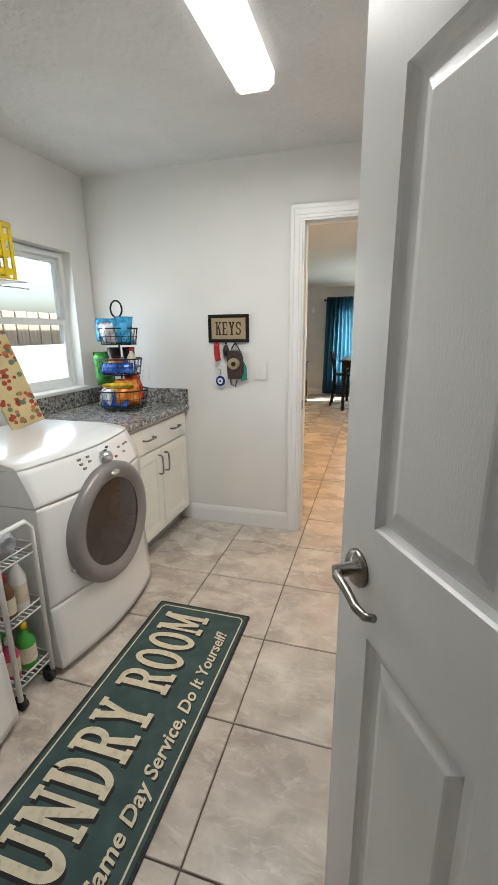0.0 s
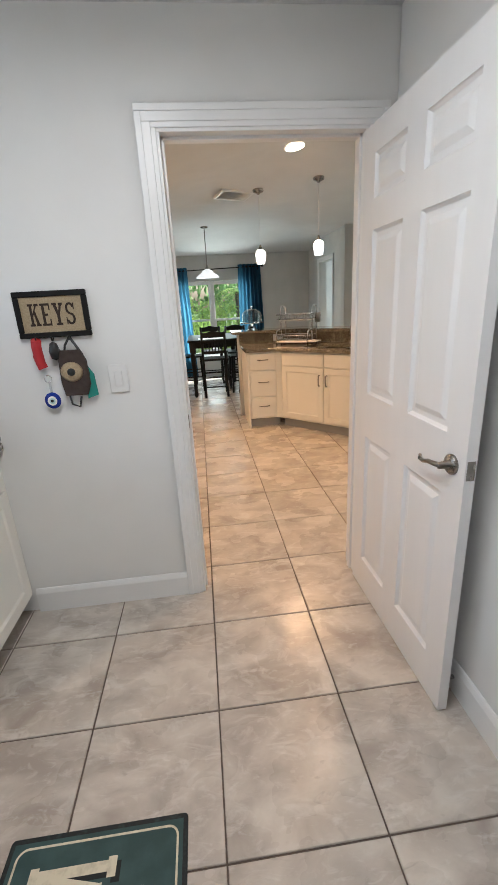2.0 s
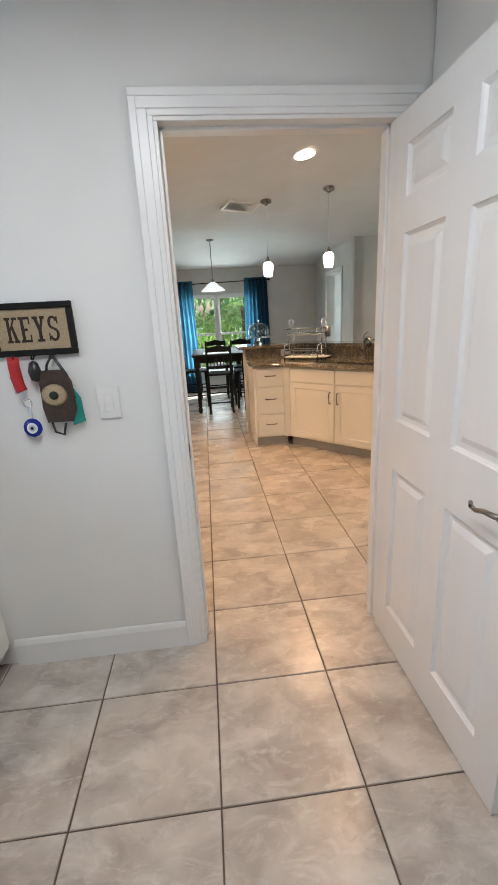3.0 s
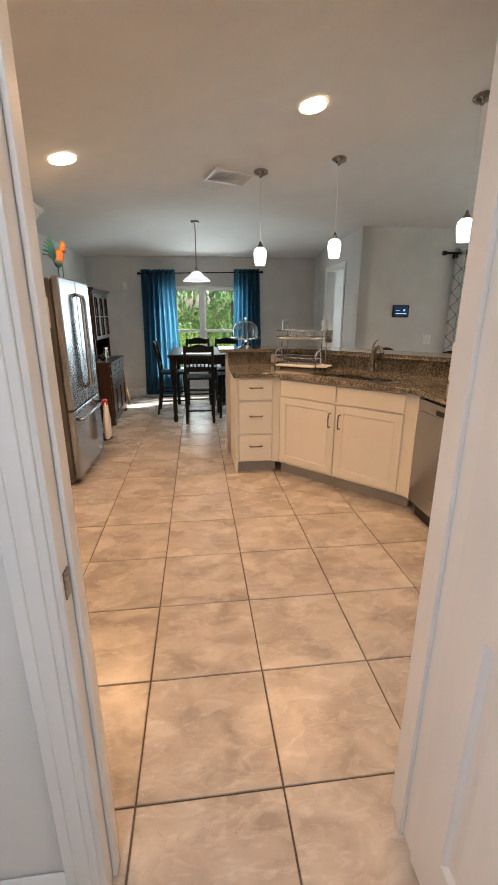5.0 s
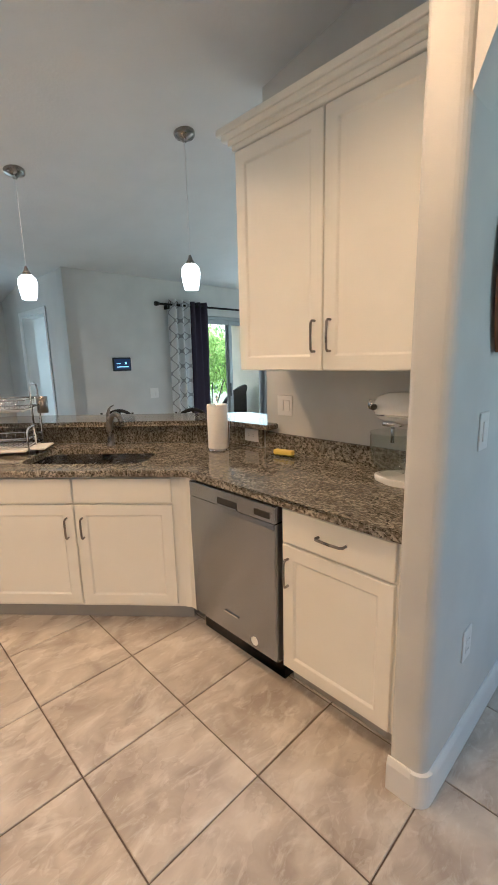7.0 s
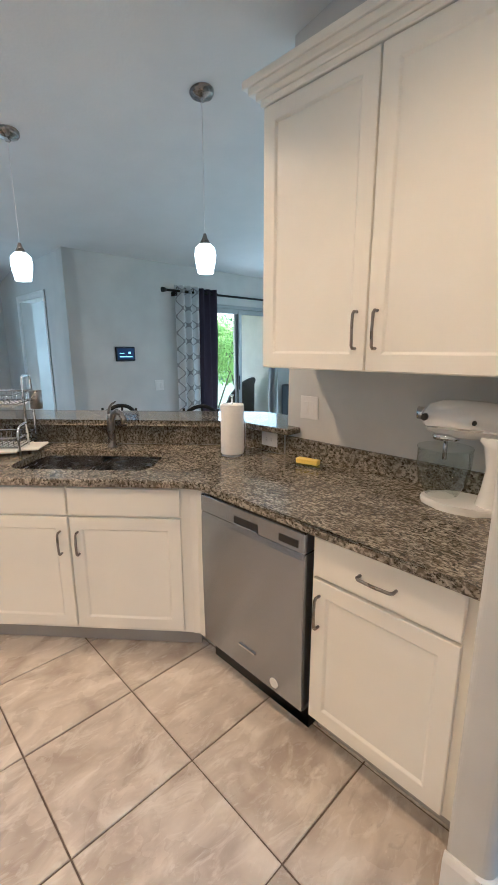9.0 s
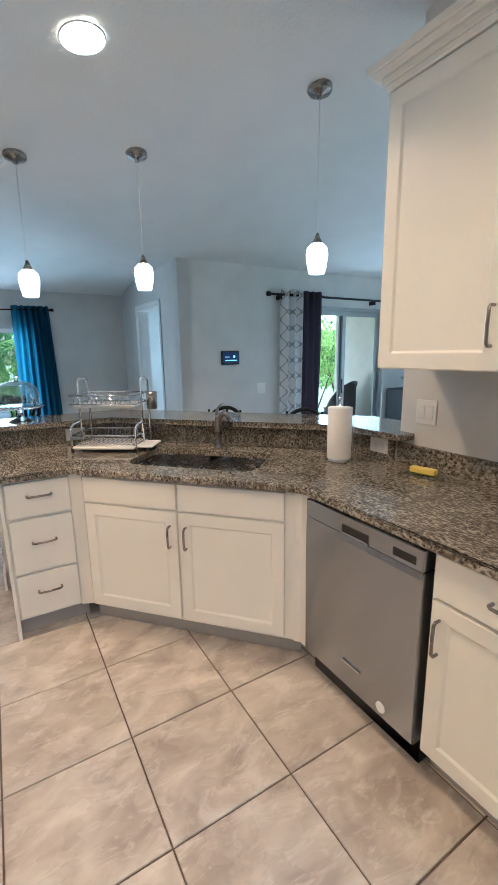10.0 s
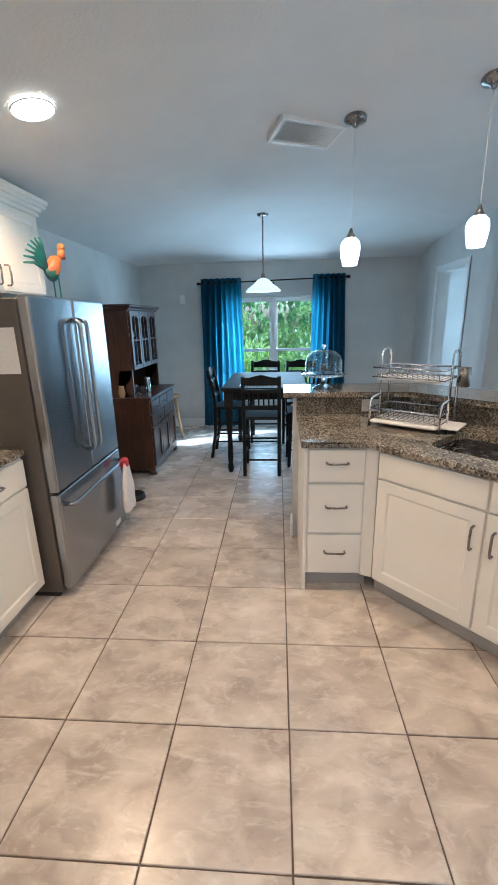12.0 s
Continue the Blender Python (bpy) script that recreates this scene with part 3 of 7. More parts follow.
casing("trim_door_1", DOOR_A + 0.008 - 0.02, DOOR_B - 0.008 + 0.02, DOOR_H + 0.012, pose(0, LY1, 0))
casing("trim_door_1_kitchen", -DOOR_B - 0.012, -DOOR_A + 0.012, DOOR_H + 0.012, pose(0, KY0, 0, 0, 0, 180))
bm = boxes((DOOR_A - 0.02, LY1 - 0.004, 0, DOOR_A, KY0 + 0.004, DOOR_H), (DOOR_B, LY1 - 0.004, 0, DOOR_B + 0.02, KY0 + 0.004, DOOR_H), (DOOR_A - 0.02, LY1 - 0.004, DOOR_H, DOOR_B + 0.02, KY0 + 0.004, DOOR_H + 0.02),
           (DOOR_A, LY1 + 0.045, 0, DOOR_A + 0.012, LY1 + 0.08, DOOR_H), (DOOR_B - 0.012, LY1 + 0.045, 0, DOOR_B, LY1 + 0.08, DOOR_H), (DOOR_A, LY1 + 0.045, DOOR_H - 0.012, DOOR_B, LY1 + 0.08, DOOR_H), bevel=0.0015)
solid("trim_jamb_1", bm, M_TRIM, "white painted door jamb with a stop", "door jamb", kind="structure")
solid("trim_strike", boxes((DOOR_A, LY1 + 0.008, 0.90, DOOR_A + 0.003, LY1 + 0.035, 0.96)), M_NICKEL, "nickel strike plate on the jamb", "strike plate", kind="structure")
bm = boxes((LX1 + 0.12 - 1.07, LY0 - 0.124, 0, LX1 + 0.12 - 1.05, LY0 + 0.004, 2.05), (LX1 + 0.12 - 0.22, LY0 - 0.124, 0, LX1 + 0.12 - 0.20, LY0 + 0.004, 2.05), (LX1 - 0.95, LY0 - 0.124, 2.05, LX1 - 0.08, LY0 + 0.004, 2.07))
solid("trim_jamb_2", bm, M_TRIM, "white painted door jamb", "door jamb", kind="structure")


def six_panel(name, m, length, label, up=0.0):
    """A moulded six-panel leaf: local x from the hinge to the free edge, faces at y = 0 and y = 0.035."""
    t = thing(name, m, label, "door", kind="structure")
    st, mid = 0.105 * length / 0.82, 0.115 * length / 0.82
    cols = ((st, (length - mid) / 2), ((length + mid) / 2, length - st))
    rows = ((0.18, 0.83 + up), (1.03 + up, 1.69 + up * 0.4), (1.80 + up * 0.3, 1.955))
    bm = bmesh.new()
    xs = sorted({0, length, *[v for c in cols for v in c]})
    zs = sorted({0.008, 2.056, *[v for r in rows for v in r]})
    for y, s in ((0.0, 1), (0.035, -1)):
        for i in range(len(xs) - 1):
            for j in range(len(zs) - 1):
                a, b, c, d = xs[i], xs[i + 1], zs[j], zs[j + 1]
                if (a, b) in cols and (c, d) in rows:
                    loops = [(0, 0), (0.003, 0.005), (0.011, 0.012), (0.016, 0.0125), (0.028, 0.012), (0.046, 0.004), (0.050, 0.003)]
                    prev = None
                    for o, dep in loops:
                        cur = [bm.verts.new((px, y + s * dep, pz)) for px, pz in ((a + o, c + o), (b - o, c + o), (b - o, d - o), (a + o, d - o))]
                        if prev:
                            for k in range(4):
                                bm.faces.new((prev[k], prev[(k + 1) % 4], cur[(k + 1) % 4], cur[k]))
                        prev = cur
                    bm.faces.new(prev)
                else:
                    bm.faces.new([bm.verts.new((px, y, pz)) for px, pz in ((a, c), (b, c), (b, d), (a, d))])
    for q in (((0, 0, 0.008), (0, 0.035, 0.008), (0, 0.035, 2.056), (0, 0, 2.056)), ((length, 0, 0.008), (length, 0.035, 0.008), (length, 0.035, 2.056), (length, 0, 2.056)), ((0, 0, 2.056), (length, 0, 2.056), (length, 0.035, 2.056), (0, 0.035, 2.056)), ((0, 0, 0.008), (length, 0, 0.008), (length, 0.035, 0.008), (0, 0.035, 0.008))):
        bm.faces.new([bm.verts.new(c) for c in q])
    bmesh.ops.remove_doubles(bm, verts=bm.verts, dist=0.0003)
    part("leaf", bm, M_DOOR, t)
    hx = length - 0.065
    for y, s in ((0.0, -1), (0.035, 1)):
        bm = lathe(bmesh.new(), [(0.033, 0), (0.033, 0.006), (0.027, 0.012), (0.012, 0.014), (0.011, 0.045), (0.0, 0.046)], seg=24)
        bmesh.ops.transform(bm, matrix=pose(hx, y, 0.940 + up, 90 if s < 0 else -90), verts=bm.verts)
        hd = part("handle", bm, M_NICKEL, t, "brushed nickel door handle")
        part("lever", tube(bmesh.new(), [(hx + a, y + s * b, 0.940 + up + c) for a, b, c in ((0, 0.035, 0), (-0.015, 0.048, 0.001), (-0.05, 0.048, -0.003), (-0.08, 0.048, -0.013), (-0.105, 0.0456, -0.013), (-0.118, 0.0384, -0.007))], 0.0085, 10, taper=0.006), M_NICKEL, hd)
    part("latch_plate", boxes((length, 0.005, 0.91 + up, length + 0.002, 0.030, 0.97 + up)), M_NICKEL, t, "nickel latch plate")
    for z in (0.25, 1.05, 1.85):
        part("hinge", tube(bmesh.new(), [(0.0, 0.041, z - 0.045), (0.0, 0.041, z + 0.045)], 0.006, 8), M_NICKEL, t, "nickel hinge")
    return t


six_panel("door_1", pose(0.765, 0.232, 0, 0, 0, -88.6), 0.825, "white six-panel interior door standing open")
EDGE = Vector((0.385, -1.84))
HINGE = Vector((0.80, -2.545))
six_panel("door_2", pose(HINGE.x, HINGE.y, 0, 0, 0, math.degrees(math.atan2(EDGE.y - HINGE.y, EDGE.x - HINGE.x))) @ pose(0, -0.035, 0), (EDGE - HINGE).length, "white six-panel entry door standing half open", 0.08)
# spring door stop on the baseboard
solid("door_stop", tube(bmesh.new(), [(LX1 - 0.014, -0.52, 0.07), (LX1 - 0.09, -0.52, 0.07)], 0.008, 8, taper=0.011), M_CHROME, "chrome door stop on the baseboard", "door stop")
# white door and frame in the nook's doorway
casing("trim_door_3", 0.62, 1.44, 2.08, pose(NX1, SY, 0, 0, 0, 90), 0.07)
bpy.data.objects["trim_door_3"].matrix_basis = pose(NX1 + 0.008, SY + 2.06, 0, 0, 0, -90)
six_panel("door_3", pose(NX1 + 0.15, SY + 0.66, 0, 0, 0, 12), 0.80, "white panel door standing open in the nook's doorway")


# ---- windows ----
def sash_window(name, m, w, h, label, rail_at=0.5, deep=0.14, two=False):
    """A white single-hung window: local x across, y into the wall, z up from the sill."""
    t = thing(name, m, label, "window", kind="structure")
    units = ((0, w / 2), (w / 2, w)) if two else ((0, w),)
    for a, b in units:
        f = 0.035
        y0, y1 = deep - 0.07, deep - 0.01
        part("window_frame", boxes((a, y0, 0, a + f, y1, h), (b - f, y0, 0, b, y1, h), (a + f, y0, 0, b - f, y1, f), (a + f, y0, h - f, b - f, y1, h), bevel=0.003), M_TRIM, t)
        zr = h * rail_at
        lower = boxes((a + f, y0 + 0.005, f, a + f + 0.03, y0 + 0.03, zr + 0.02), (b - f - 0.03, y0 + 0.005, f, b - f, y0 + 0.03, zr + 0.02), (a + f + 0.03, y0 + 0.005, f, b - f - 0.03, y0 + 0.03, f + 0.035), (a + f + 0.03, y0 + 0.005, zr - 0.02, b - f - 0.03, y0 + 0.03, zr + 0.02), bevel=0.002)
        part("sash", lower, M_TRIM, t)
        upper = boxes((a + f, y0 + 0.033, zr - 0.015, a + f + 0.025, y0 + 0.055, h - f), (b - f - 0.025, y0 + 0.033, zr - 0.015, b - f, y0 + 0.055, h - f), (a + f + 0.025, y0 + 0.033, h - f - 0.03, b - f - 0.025, y0 + 0.055, h - f), (a + f + 0.025, y0 + 0.033, zr - 0.015, b - f - 0.025, y0 + 0.055, zr + 0.015))
        part("sash", upper, M_TRIM, t)
        for za, zb, y in ((f, zr, y0 + 0.016), (zr, h - f, y0 + 0.044)):
            p = part("pane", boxes((a + f + 0.01, y, za + 0.01, b - f - 0.01, y + 0.004, zb - 0.005)), M_PANE, t)
            p.visible_shadow = False
    part("window_sill", boxes((-0.02, -0.03, -0.022, w + 0.02, deep - 0.07, 0.004), bevel=0.004), M_TRIM, t)
    return t


sash_window("window_1", pose(LX0, -0.895, 1.045, 0, 0, 90), 0.95, 0.90, "white single-hung laundry window with a fence outside")
bpy.data.objects["window_1"].matrix_basis = pose(LX0, -0.895, 1.045, 0, 0, 90)
sash_window("window_2", pose(-0.39, NY, 0.425, 0, 0, 0), 1.49, 1.47, "white double dining window onto the garden", 0.49, 0.14, True)


# ---- kitchen ----
CT, CB = 0.937, 0.902          # worktop top and underside
FX = 1.76                      # fronts of the run under the wall cabinet
A, B = Vector((0.945, 3.165)), Vector((1.738, 2.292))   # front line of the sink cabinet
DIAG = (B - A).normalized()
NORM = Vector((-DIAG.y, DIAG.x))
DROT = math.degrees(math.atan2(DIAG.y, DIAG.x))
DLEN = (B - A).length


def on_diag(s, d):
    return A + DIAG * s + NORM * d


# base cabinet with one drawer and one door
t = thing("base_cabinet", pose(FX + 0.02, 1.597, 0, 0, 0, -90), "white shaker base cabinet with one drawer and one door", "cabinet", "kitchen base cabinets")
part("body", boxes((0, 0, 0.11, 0.61, 0.60, CB - 0.001)), M_CAB, t)
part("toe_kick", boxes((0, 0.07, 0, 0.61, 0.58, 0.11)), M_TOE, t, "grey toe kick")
d = shaker(t, "drawer_front", 0.012, 0.525, 0.735, 0.885, slab=True)
pull(d, 0.265, -0.02, 0.81, 0.125, False)
d = shaker(t, "door", 0.012, 0.525, 0.125, 0.722)
pull(d, 0.045, -0.02, 0.60, 0.125)

# dishwasher
t = thing("dishwasher", pose(FX + 0.02, 2.228, 0, 0, 0, -90), "brushed stainless dishwasher between white cabinets", "dishwasher")
part("body", boxes((0.01, 0.03, 0.0, 0.61, 0.58, 0.89)), M_BLACK, t)
bm = bmesh.new()
n = 8
prof = [(-0.012, 0.115), (-0.030, 0.125), (-0.034, 0.40), (-0.036, 0.60), (-0.034, 0.775), (-0.030, 0.80)]
for x0, x1 in ((0.006, 0.614),):
    va = [bm.verts.new((x0, y, z)) for y, z in prof] + [bm.verts.new((x0, 0.03, 0.80)), bm.verts.new((x0, 0.03, 0.115))]
    vb = [bm.verts.new((x1, y, z)) for y, z in prof] + [bm.verts.new((x1, 0.03, 0.80)), bm.verts.new((x1, 0.03, 0.115))]
    for i in range(len(va)):
        bm.faces.new((va[i], va[(i + 1) % len(va)], vb[(i + 1) % len(vb)], vb[i]))
    bm.faces.new(va)
    bm.faces.new(vb[::-1])
dd = part("door", bm, M_STEEL, t)
part("badge", boxes((0.26, -0.0385, 0.235, 0.36, -0.030, 0.243)), M_CHROME, dd)
bm = lathe(bmesh.new(), [(0.022, 0), (0.022, 0.006)], seg=20)
bmesh.ops.transform(bm, matrix=pose(0.47, -0.0275, 0.165, 90), verts=bm.verts)
part("sticker", bm, M_PLASTIC_W, dd, "round white sticker")
cp = part("control_panel", boxes((0.006, -0.036, 0.803, 0.614, 0.03, 0.885), bevel=0.004), M_STEEL, t)
part("handle_recess", boxes((0.235, -0.0375, 0.812, 0.375, -0.033, 0.846)), M_BLACK, cp)
part("handle_lip", boxes((0.235, -0.043, 0.806, 0.375, -0.034, 0.816), bevel=0.002), M_STEEL, cp)
part("display", boxes((0.49, -0.0375, 0.822, 0.585, -0.033, 0.852)), M_BLACK, cp)
part("toe_kick", boxes((0.01, 0.03, 0.0, 0.61, 0.06, 0.105)), M_BLACK, t)

# sink cabinet
t = thing("sink_cabinet", pose(A.x, A.y, 0, 0, 0, DROT), "white shaker sink cabinet with two doors set on the diagonal", "cabinet", "kitchen base cabinets")
part("body", boxes((0.0, 0.02, 0.11, DLEN, 0.10, CB - 0.001), (0.03, 0.10, 0.11, DLEN - 0.03, 0.62, 0.6)), M_CAB, t)
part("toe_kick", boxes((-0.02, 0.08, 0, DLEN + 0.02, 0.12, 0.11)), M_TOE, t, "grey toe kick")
m2 = (DLEN - 0.04) / 2
for x0, x1, hx in ((0.012, m2 - 0.006, m2 - 0.045), (m2 + 0.006, DLEN - 0.055, m2 + 0.045)):
    shaker(t, "false_drawer_front", x0, x1, 0.745, 0.885, 0.02, slab=True)
    d = shaker(t, "door", x0, x1, 0.13, 0.733, 0.02)
    pull(d, hx, 0.0, 0.60, 0.115)
# drawer cabinet at the end
t = thing("drawer_cabinet", pose(0.578, 3.205, 0), "white base cabinet with three drawers", "cabinet", "kitchen base cabinets")
part("body", boxes((0, 0.02, 0.11, 0.365, 0.62, CB - 0.001)), M_CAB, t)
part("toe_kick", boxes((0.0, 0.08, 0, 0.365, 0.12, 0.11)), M_TOE, t, "grey toe kick")
part("end_panel", boxes((-0.018, 0.004, 0, 0.0, 0.62, CB - 0.001), bevel=0.002), M_CAB, t)
for z0, z1 in ((0.125, 0.37), (0.385, 0.68), (0.695, 0.885)):
    d = shaker(t, "drawer_front", 0.01, 0.315, z0, z1, 0.02, slab=True)
    pull(d, 0.165, 0.0, (z0 + z1) / 2 + 0.02, 0.115, False)
# fillers
solid("filler_panel", prism(bmesh.new(), [(1.742, 2.305), (1.763, 2.280), (1.763, 2.232), (1.80, 2.232), (1.80, 2.38), (1.772, 2.36)], 0.11, CB - 0.002), M_CAB, "white filler strip beside the dishwasher", "filler panel")
solid("filler_panel", prism(bmesh.new(), [(0.896, 3.216), (0.957, 3.186), (0.975, 3.205), (0.975, 3.29), (0.90, 3.29)], 0.11, CB - 0.002), M_CAB, "white filler strip between two cabinets", "filler panel")

# worktop with the sink opening
KW = [(2.40, WEND), (2.40, 2.64), (1.30, 3.85), (0.50, 3.85)]      # face of the low wall behind the worktop
ov = 0.032
fa, fb = A - NORM * ov, B - NORM * ov
front = [(0.545, 3.205 - ov), (fa.x - 0.01, 3.205 - ov), tuple(fa + DIAG * 0.03), tuple(fb - DIAG * 0.02), (FX - ov + 0.006, 2.225), (FX - ov, HY1 + 0.002)]
S0, S1, D0, D1 = 0.19, 0.945, 0.125, 0.535
SM = 0.585


def rrect(s0, s1, d0, d1, r, n=5):
    pts = arc(s0 + r, d0 + r, r, 180, 270, n) + arc(s1 - r, d0 + r, r, 270, 360, n) + arc(s1 - r, d1 - r, r, 0, 90, n) + arc(s0 + r, d1 - r, r, 90, 180, n)
    return [tuple(on_diag(s, d)) for s, d in pts]


outer = front + [(WX - 0.001, HY1 + 0.002), (WX - 0.001, WEND - 0.001), (2.399, WEND), (2.399, 2.64), (1.30, 3.849), (0.545, 3.849)]
inner = rrect(S0, S1, D0, D1, 0.09)
bm = bmesh.new()
rings = {}
for z, shrink in ((CB, 0), (CT, 0)):
    rings[z] = ([bm.verts.new((x, y, z)) for x, y in outer], [bm.verts.new((x, y, z)) for x, y in inner])
    edges = []
    for ring in rings[z]:
        edges += [bm.edges.new((ring[i], ring[(i + 1) % len(ring)])) for i in range(len(ring))]
    bmesh.ops.triangle_fill(bm, edges=edges, use_beauty=True)
for k in (0, 1):
    lo_, hi_ = rings[CB][k], rings[CT][k]
    for i in range(len(lo_)):
        j = (i + 1) % len(lo_)
        bm.faces.new((lo_[i], lo_[j], hi_[j], hi_[i]))
top = set(rings[CT][0][:6])
bmesh.ops.bevel(bm, geom=[e for e in bm.edges if e.verts[0] in top and e.verts[1] in top and len(e.link_faces) == 2 and abs(e.link_faces[0].normal.z - e.link_faces[1].normal.z) > 0.5], offset=0.010, segments=3, affect="EDGES", profile=0.5)
solid("worktop", bm, M_GRANITE, "polished brown speckled granite worktop with a sink cutout", "worktop")
solid("backsplash", boxes((WX - 0.022, HY1 + 0.002, CT + 0.001, WX - 0.001, WEND - 0.001, CT + 0.105), bevel=0.003), M_GRANITE, "brown granite upstand along the wall", "backsplash")


def strip(name, line, z0, z1, back, mat, label, category, bevel=0.0):
    """A band along a plan polyline, thick to the right of the way."""
    pts = [Vector(p) for p in line]
    off = []
    for i, p in enumerate(pts):
        d0 = (pts[i] - pts[i - 1]).normalized() if i else (pts[1] - pts[0]).normalized()
        d1 = (pts[i + 1] - pts[i]).normalized() if i < len(pts) - 1 else d0
        n0, n1 = Vector((d0.y, -d0.x)), Vector((d1.y, -d1.x))
        mm = (n0 + n1).normalized()
        off.append(p + mm * (back / max(0.3, mm.dot(n0))))
    return solid(name, prism(bmesh.new(), [tuple(p) for p in pts] + [tuple(p) for p in off[::-1]], z0, z1, bevel), mat, label, category, kind="structure" if category == "wall" else "")


BZ0, BZ1 = 1.066, 1.100
strip("backsplash", [(2.40, WEND + 0.001), KW[1], KW[2], (0.545, 3.85)], CT + 0.001, BZ0 - 0.001, 0.02, M_GRANITE, "brown granite facing of the low bar wall", "backsplash")
kb = [(2.42, WEND + 0.001), (2.42, 2.649), (1.309, 3.871), (0.525, 3.871)]
strip("wall_bar", kb, 0, BZ0 - 0.001, 0.13, M_WALL_K, "low grey painted wall under the bar top", "wall")
bar_front = [(2.345, WEND - 0.09), (2.345, 2.62), (1.276, 3.795), (0.455, 3.795)]
strip("raised_counter", bar_front, BZ0, BZ1, 0.40, M_GRANITE, "polished brown granite raised breakfast counter", "counter", 0.008)
base_run("baseboard_bar", [((0.525, 3.83), (0.525, 4.0))])

# sink bowls
for s0, s1 in ((S0 - 0.008, SM - 0.012), (SM + 0.012, S1 + 0.008)):
    t = thing("sink_bowl", pose(0, 0, 0), "undermounted stainless steel sink bowl", "sink", "sink bowls")
    bm = bmesh.new()
    levels = [(0.0, CB - 0.002, 0.085), (0.004, CB - 0.05, 0.08), (0.012, 0.75, 0.07), (0.04, 0.725, 0.06), (0.12, 0.722, 0.03)]
    prev = None
    for ins, z, r in levels:
        cur = [bm.verts.new((x, y, z)) for x, y in rrect(s0 + ins, s1 - ins, D0 - 0.008 + ins, D1 + 0.008 - ins, r)]
        if prev:
            for i in range(len(cur)):
                bm.faces.new((prev[i], prev[(i + 1) % len(cur)], cur[(i + 1) % len(cur)], cur[i])).smooth = True
        prev = cur
    bm.faces.new(prev)
    part("bowl", bm, M_SINK, t)
    c = on_diag((s0 + s1) / 2, (D0 + D1) / 2 + 0.03)
    part("drain", lathe(bmesh.new(), [(0.045, 0), (0.04, 0.004), (0.02, 0.001)], (c.x, c.y, 0.7225), 20), M_CHROME, t)
dv = [tuple(on_diag(s, d)) for s, d in ((SM - 0.018, D0), (SM + 0.018, D0), (SM + 0.018, D1), (SM - 0.018, D1))]
solid("sink_divider", prism(bmesh.new(), dv, 0.74, CB - 0.02, 0.006), M_SINK, "stainless ridge between the sink bowls", "sink")
# tap
c = on_diag(0.565, 0.625)
t = thing("tap", pose(c.x, c.y, CT, 0, 0, DROT), "brushed nickel pull-out kitchen tap", "tap")
part("body", lathe(bmesh.new(), [(0.030, 0), (0.030, 0.006), (0.025, 0.012), (0.0235, 0.05), (0.0225, 0.15), (0.022, 0.19), (0.016, 0.206), (0.0, 0.210)]), M_NICKEL, t)
part("spout", tube(bmesh.new(), [(0.0, 0.0, 0.135), (0.008, -0.003, 0.175), (0.026, -0.010, 0.208), (0.052, -0.020, 0.224), (0.078, -0.030, 0.214), (0.096, -0.037, 0.186), (0.102, -0.040, 0.150)], 0.0195, 14, taper=0.0175), M_NICKEL, t)
part("aerator", tube(bmesh.new(), [(0.102, -0.040, 0.152), (0.103, -0.0405, 0.143)], 0.014, 12), M_BLACK, t)
part("lever", tube(bmesh.new(), [(-0.004, 0, 0.195), (-0.006, 0.002, 0.225), (0.002, 0.002, 0.250), (0.018, -0.002, 0.270), (0.044, -0.010, 0.284)], 0.014, 10, taper=0.003), M_NICKEL, t)


def plate(name, m, kind, label):
    """A wall plate facing -y: one or two rockers, or a socket."""
    t = thing(name, m, label, "socket" if kind == "socket" else "switch")
    w = 0.082 if kind != "double" else 0.118
    part("cover", boxes((-w / 2, -0.006, -0.062, w / 2, 0, 0.062), bevel=0.002), M_PLASTIC_W, t)
    if kind == "socket":
        for z in (-0.02, 0.02):
            part("outlet", boxes((-0.016, -0.008, z - 0.015, 0.016, -0.005, z + 0.015), bevel=0.001), M_PLASTIC_W, t)
            for x in (-0.006, 0.006):
                part("slot", boxes((x - 0.001, -0.0087, z - 0.004, x + 0.001, -0.007, z + 0.005)), M_BLACK, t)
    else:
        for x in ((0,) if kind == "single" else (-0.024, 0.024)):
            part("rocker", boxes((x - 0.017, -0.010, -0.034, x + 0.017, -0.005, 0.034), bevel=0.002), M_PLASTIC_W, t)
    return t


plate("switch_plate", pose(WX, 2.158, 1.218, 0, 0, -90), "double", "white double rocker switch above the worktop")
plate("socket_plate", pose(2.40, 2.405, 1.012, 0, 0, -90) @ pose(0, 0, 0, 0, 90, 0), "socket", "white power socket on the granite upstand")
plate("socket_plate", pose(1.045, 3.85, 1.00, 0, 90, 0), "socket", "white power socket on the granite upstand")

# wall cabinet with crown
t = thing("wall_cabinet", pose(2.10, 2.16, 0, 0, 0, -90), "tall white two-door wall cabinet with crown moulding", "cabinet")
L = 2.16 - HY1 - 0.003
part("body", boxes((0, 0, 1.444, L, WX - 2.10 - 0.001, 2.55)), M_CAB, t)
for x0, x1, hx in ((0.004, 0.538, 0.50), (0.546, L - 0.004, 0.585)):
    d = shaker(t, "door", x0, x1, 1.448, 2.508, 0.0, 0.062)
    pull(d, hx, -0.02, 1.60, 0.135)
cr = bmesh.new()
for z, o in ((2.512, 0.012), (2.536, 0.03), (2.560, 0.058), (2.586, 0.082)):
    box(cr, -o, -0.02 - o * 0.6, z, L, WX - 2.10 - 0.002, z + 0.032, 0.004)
part("crown", cr, M_CAB, t, "stepped white crown moulding")

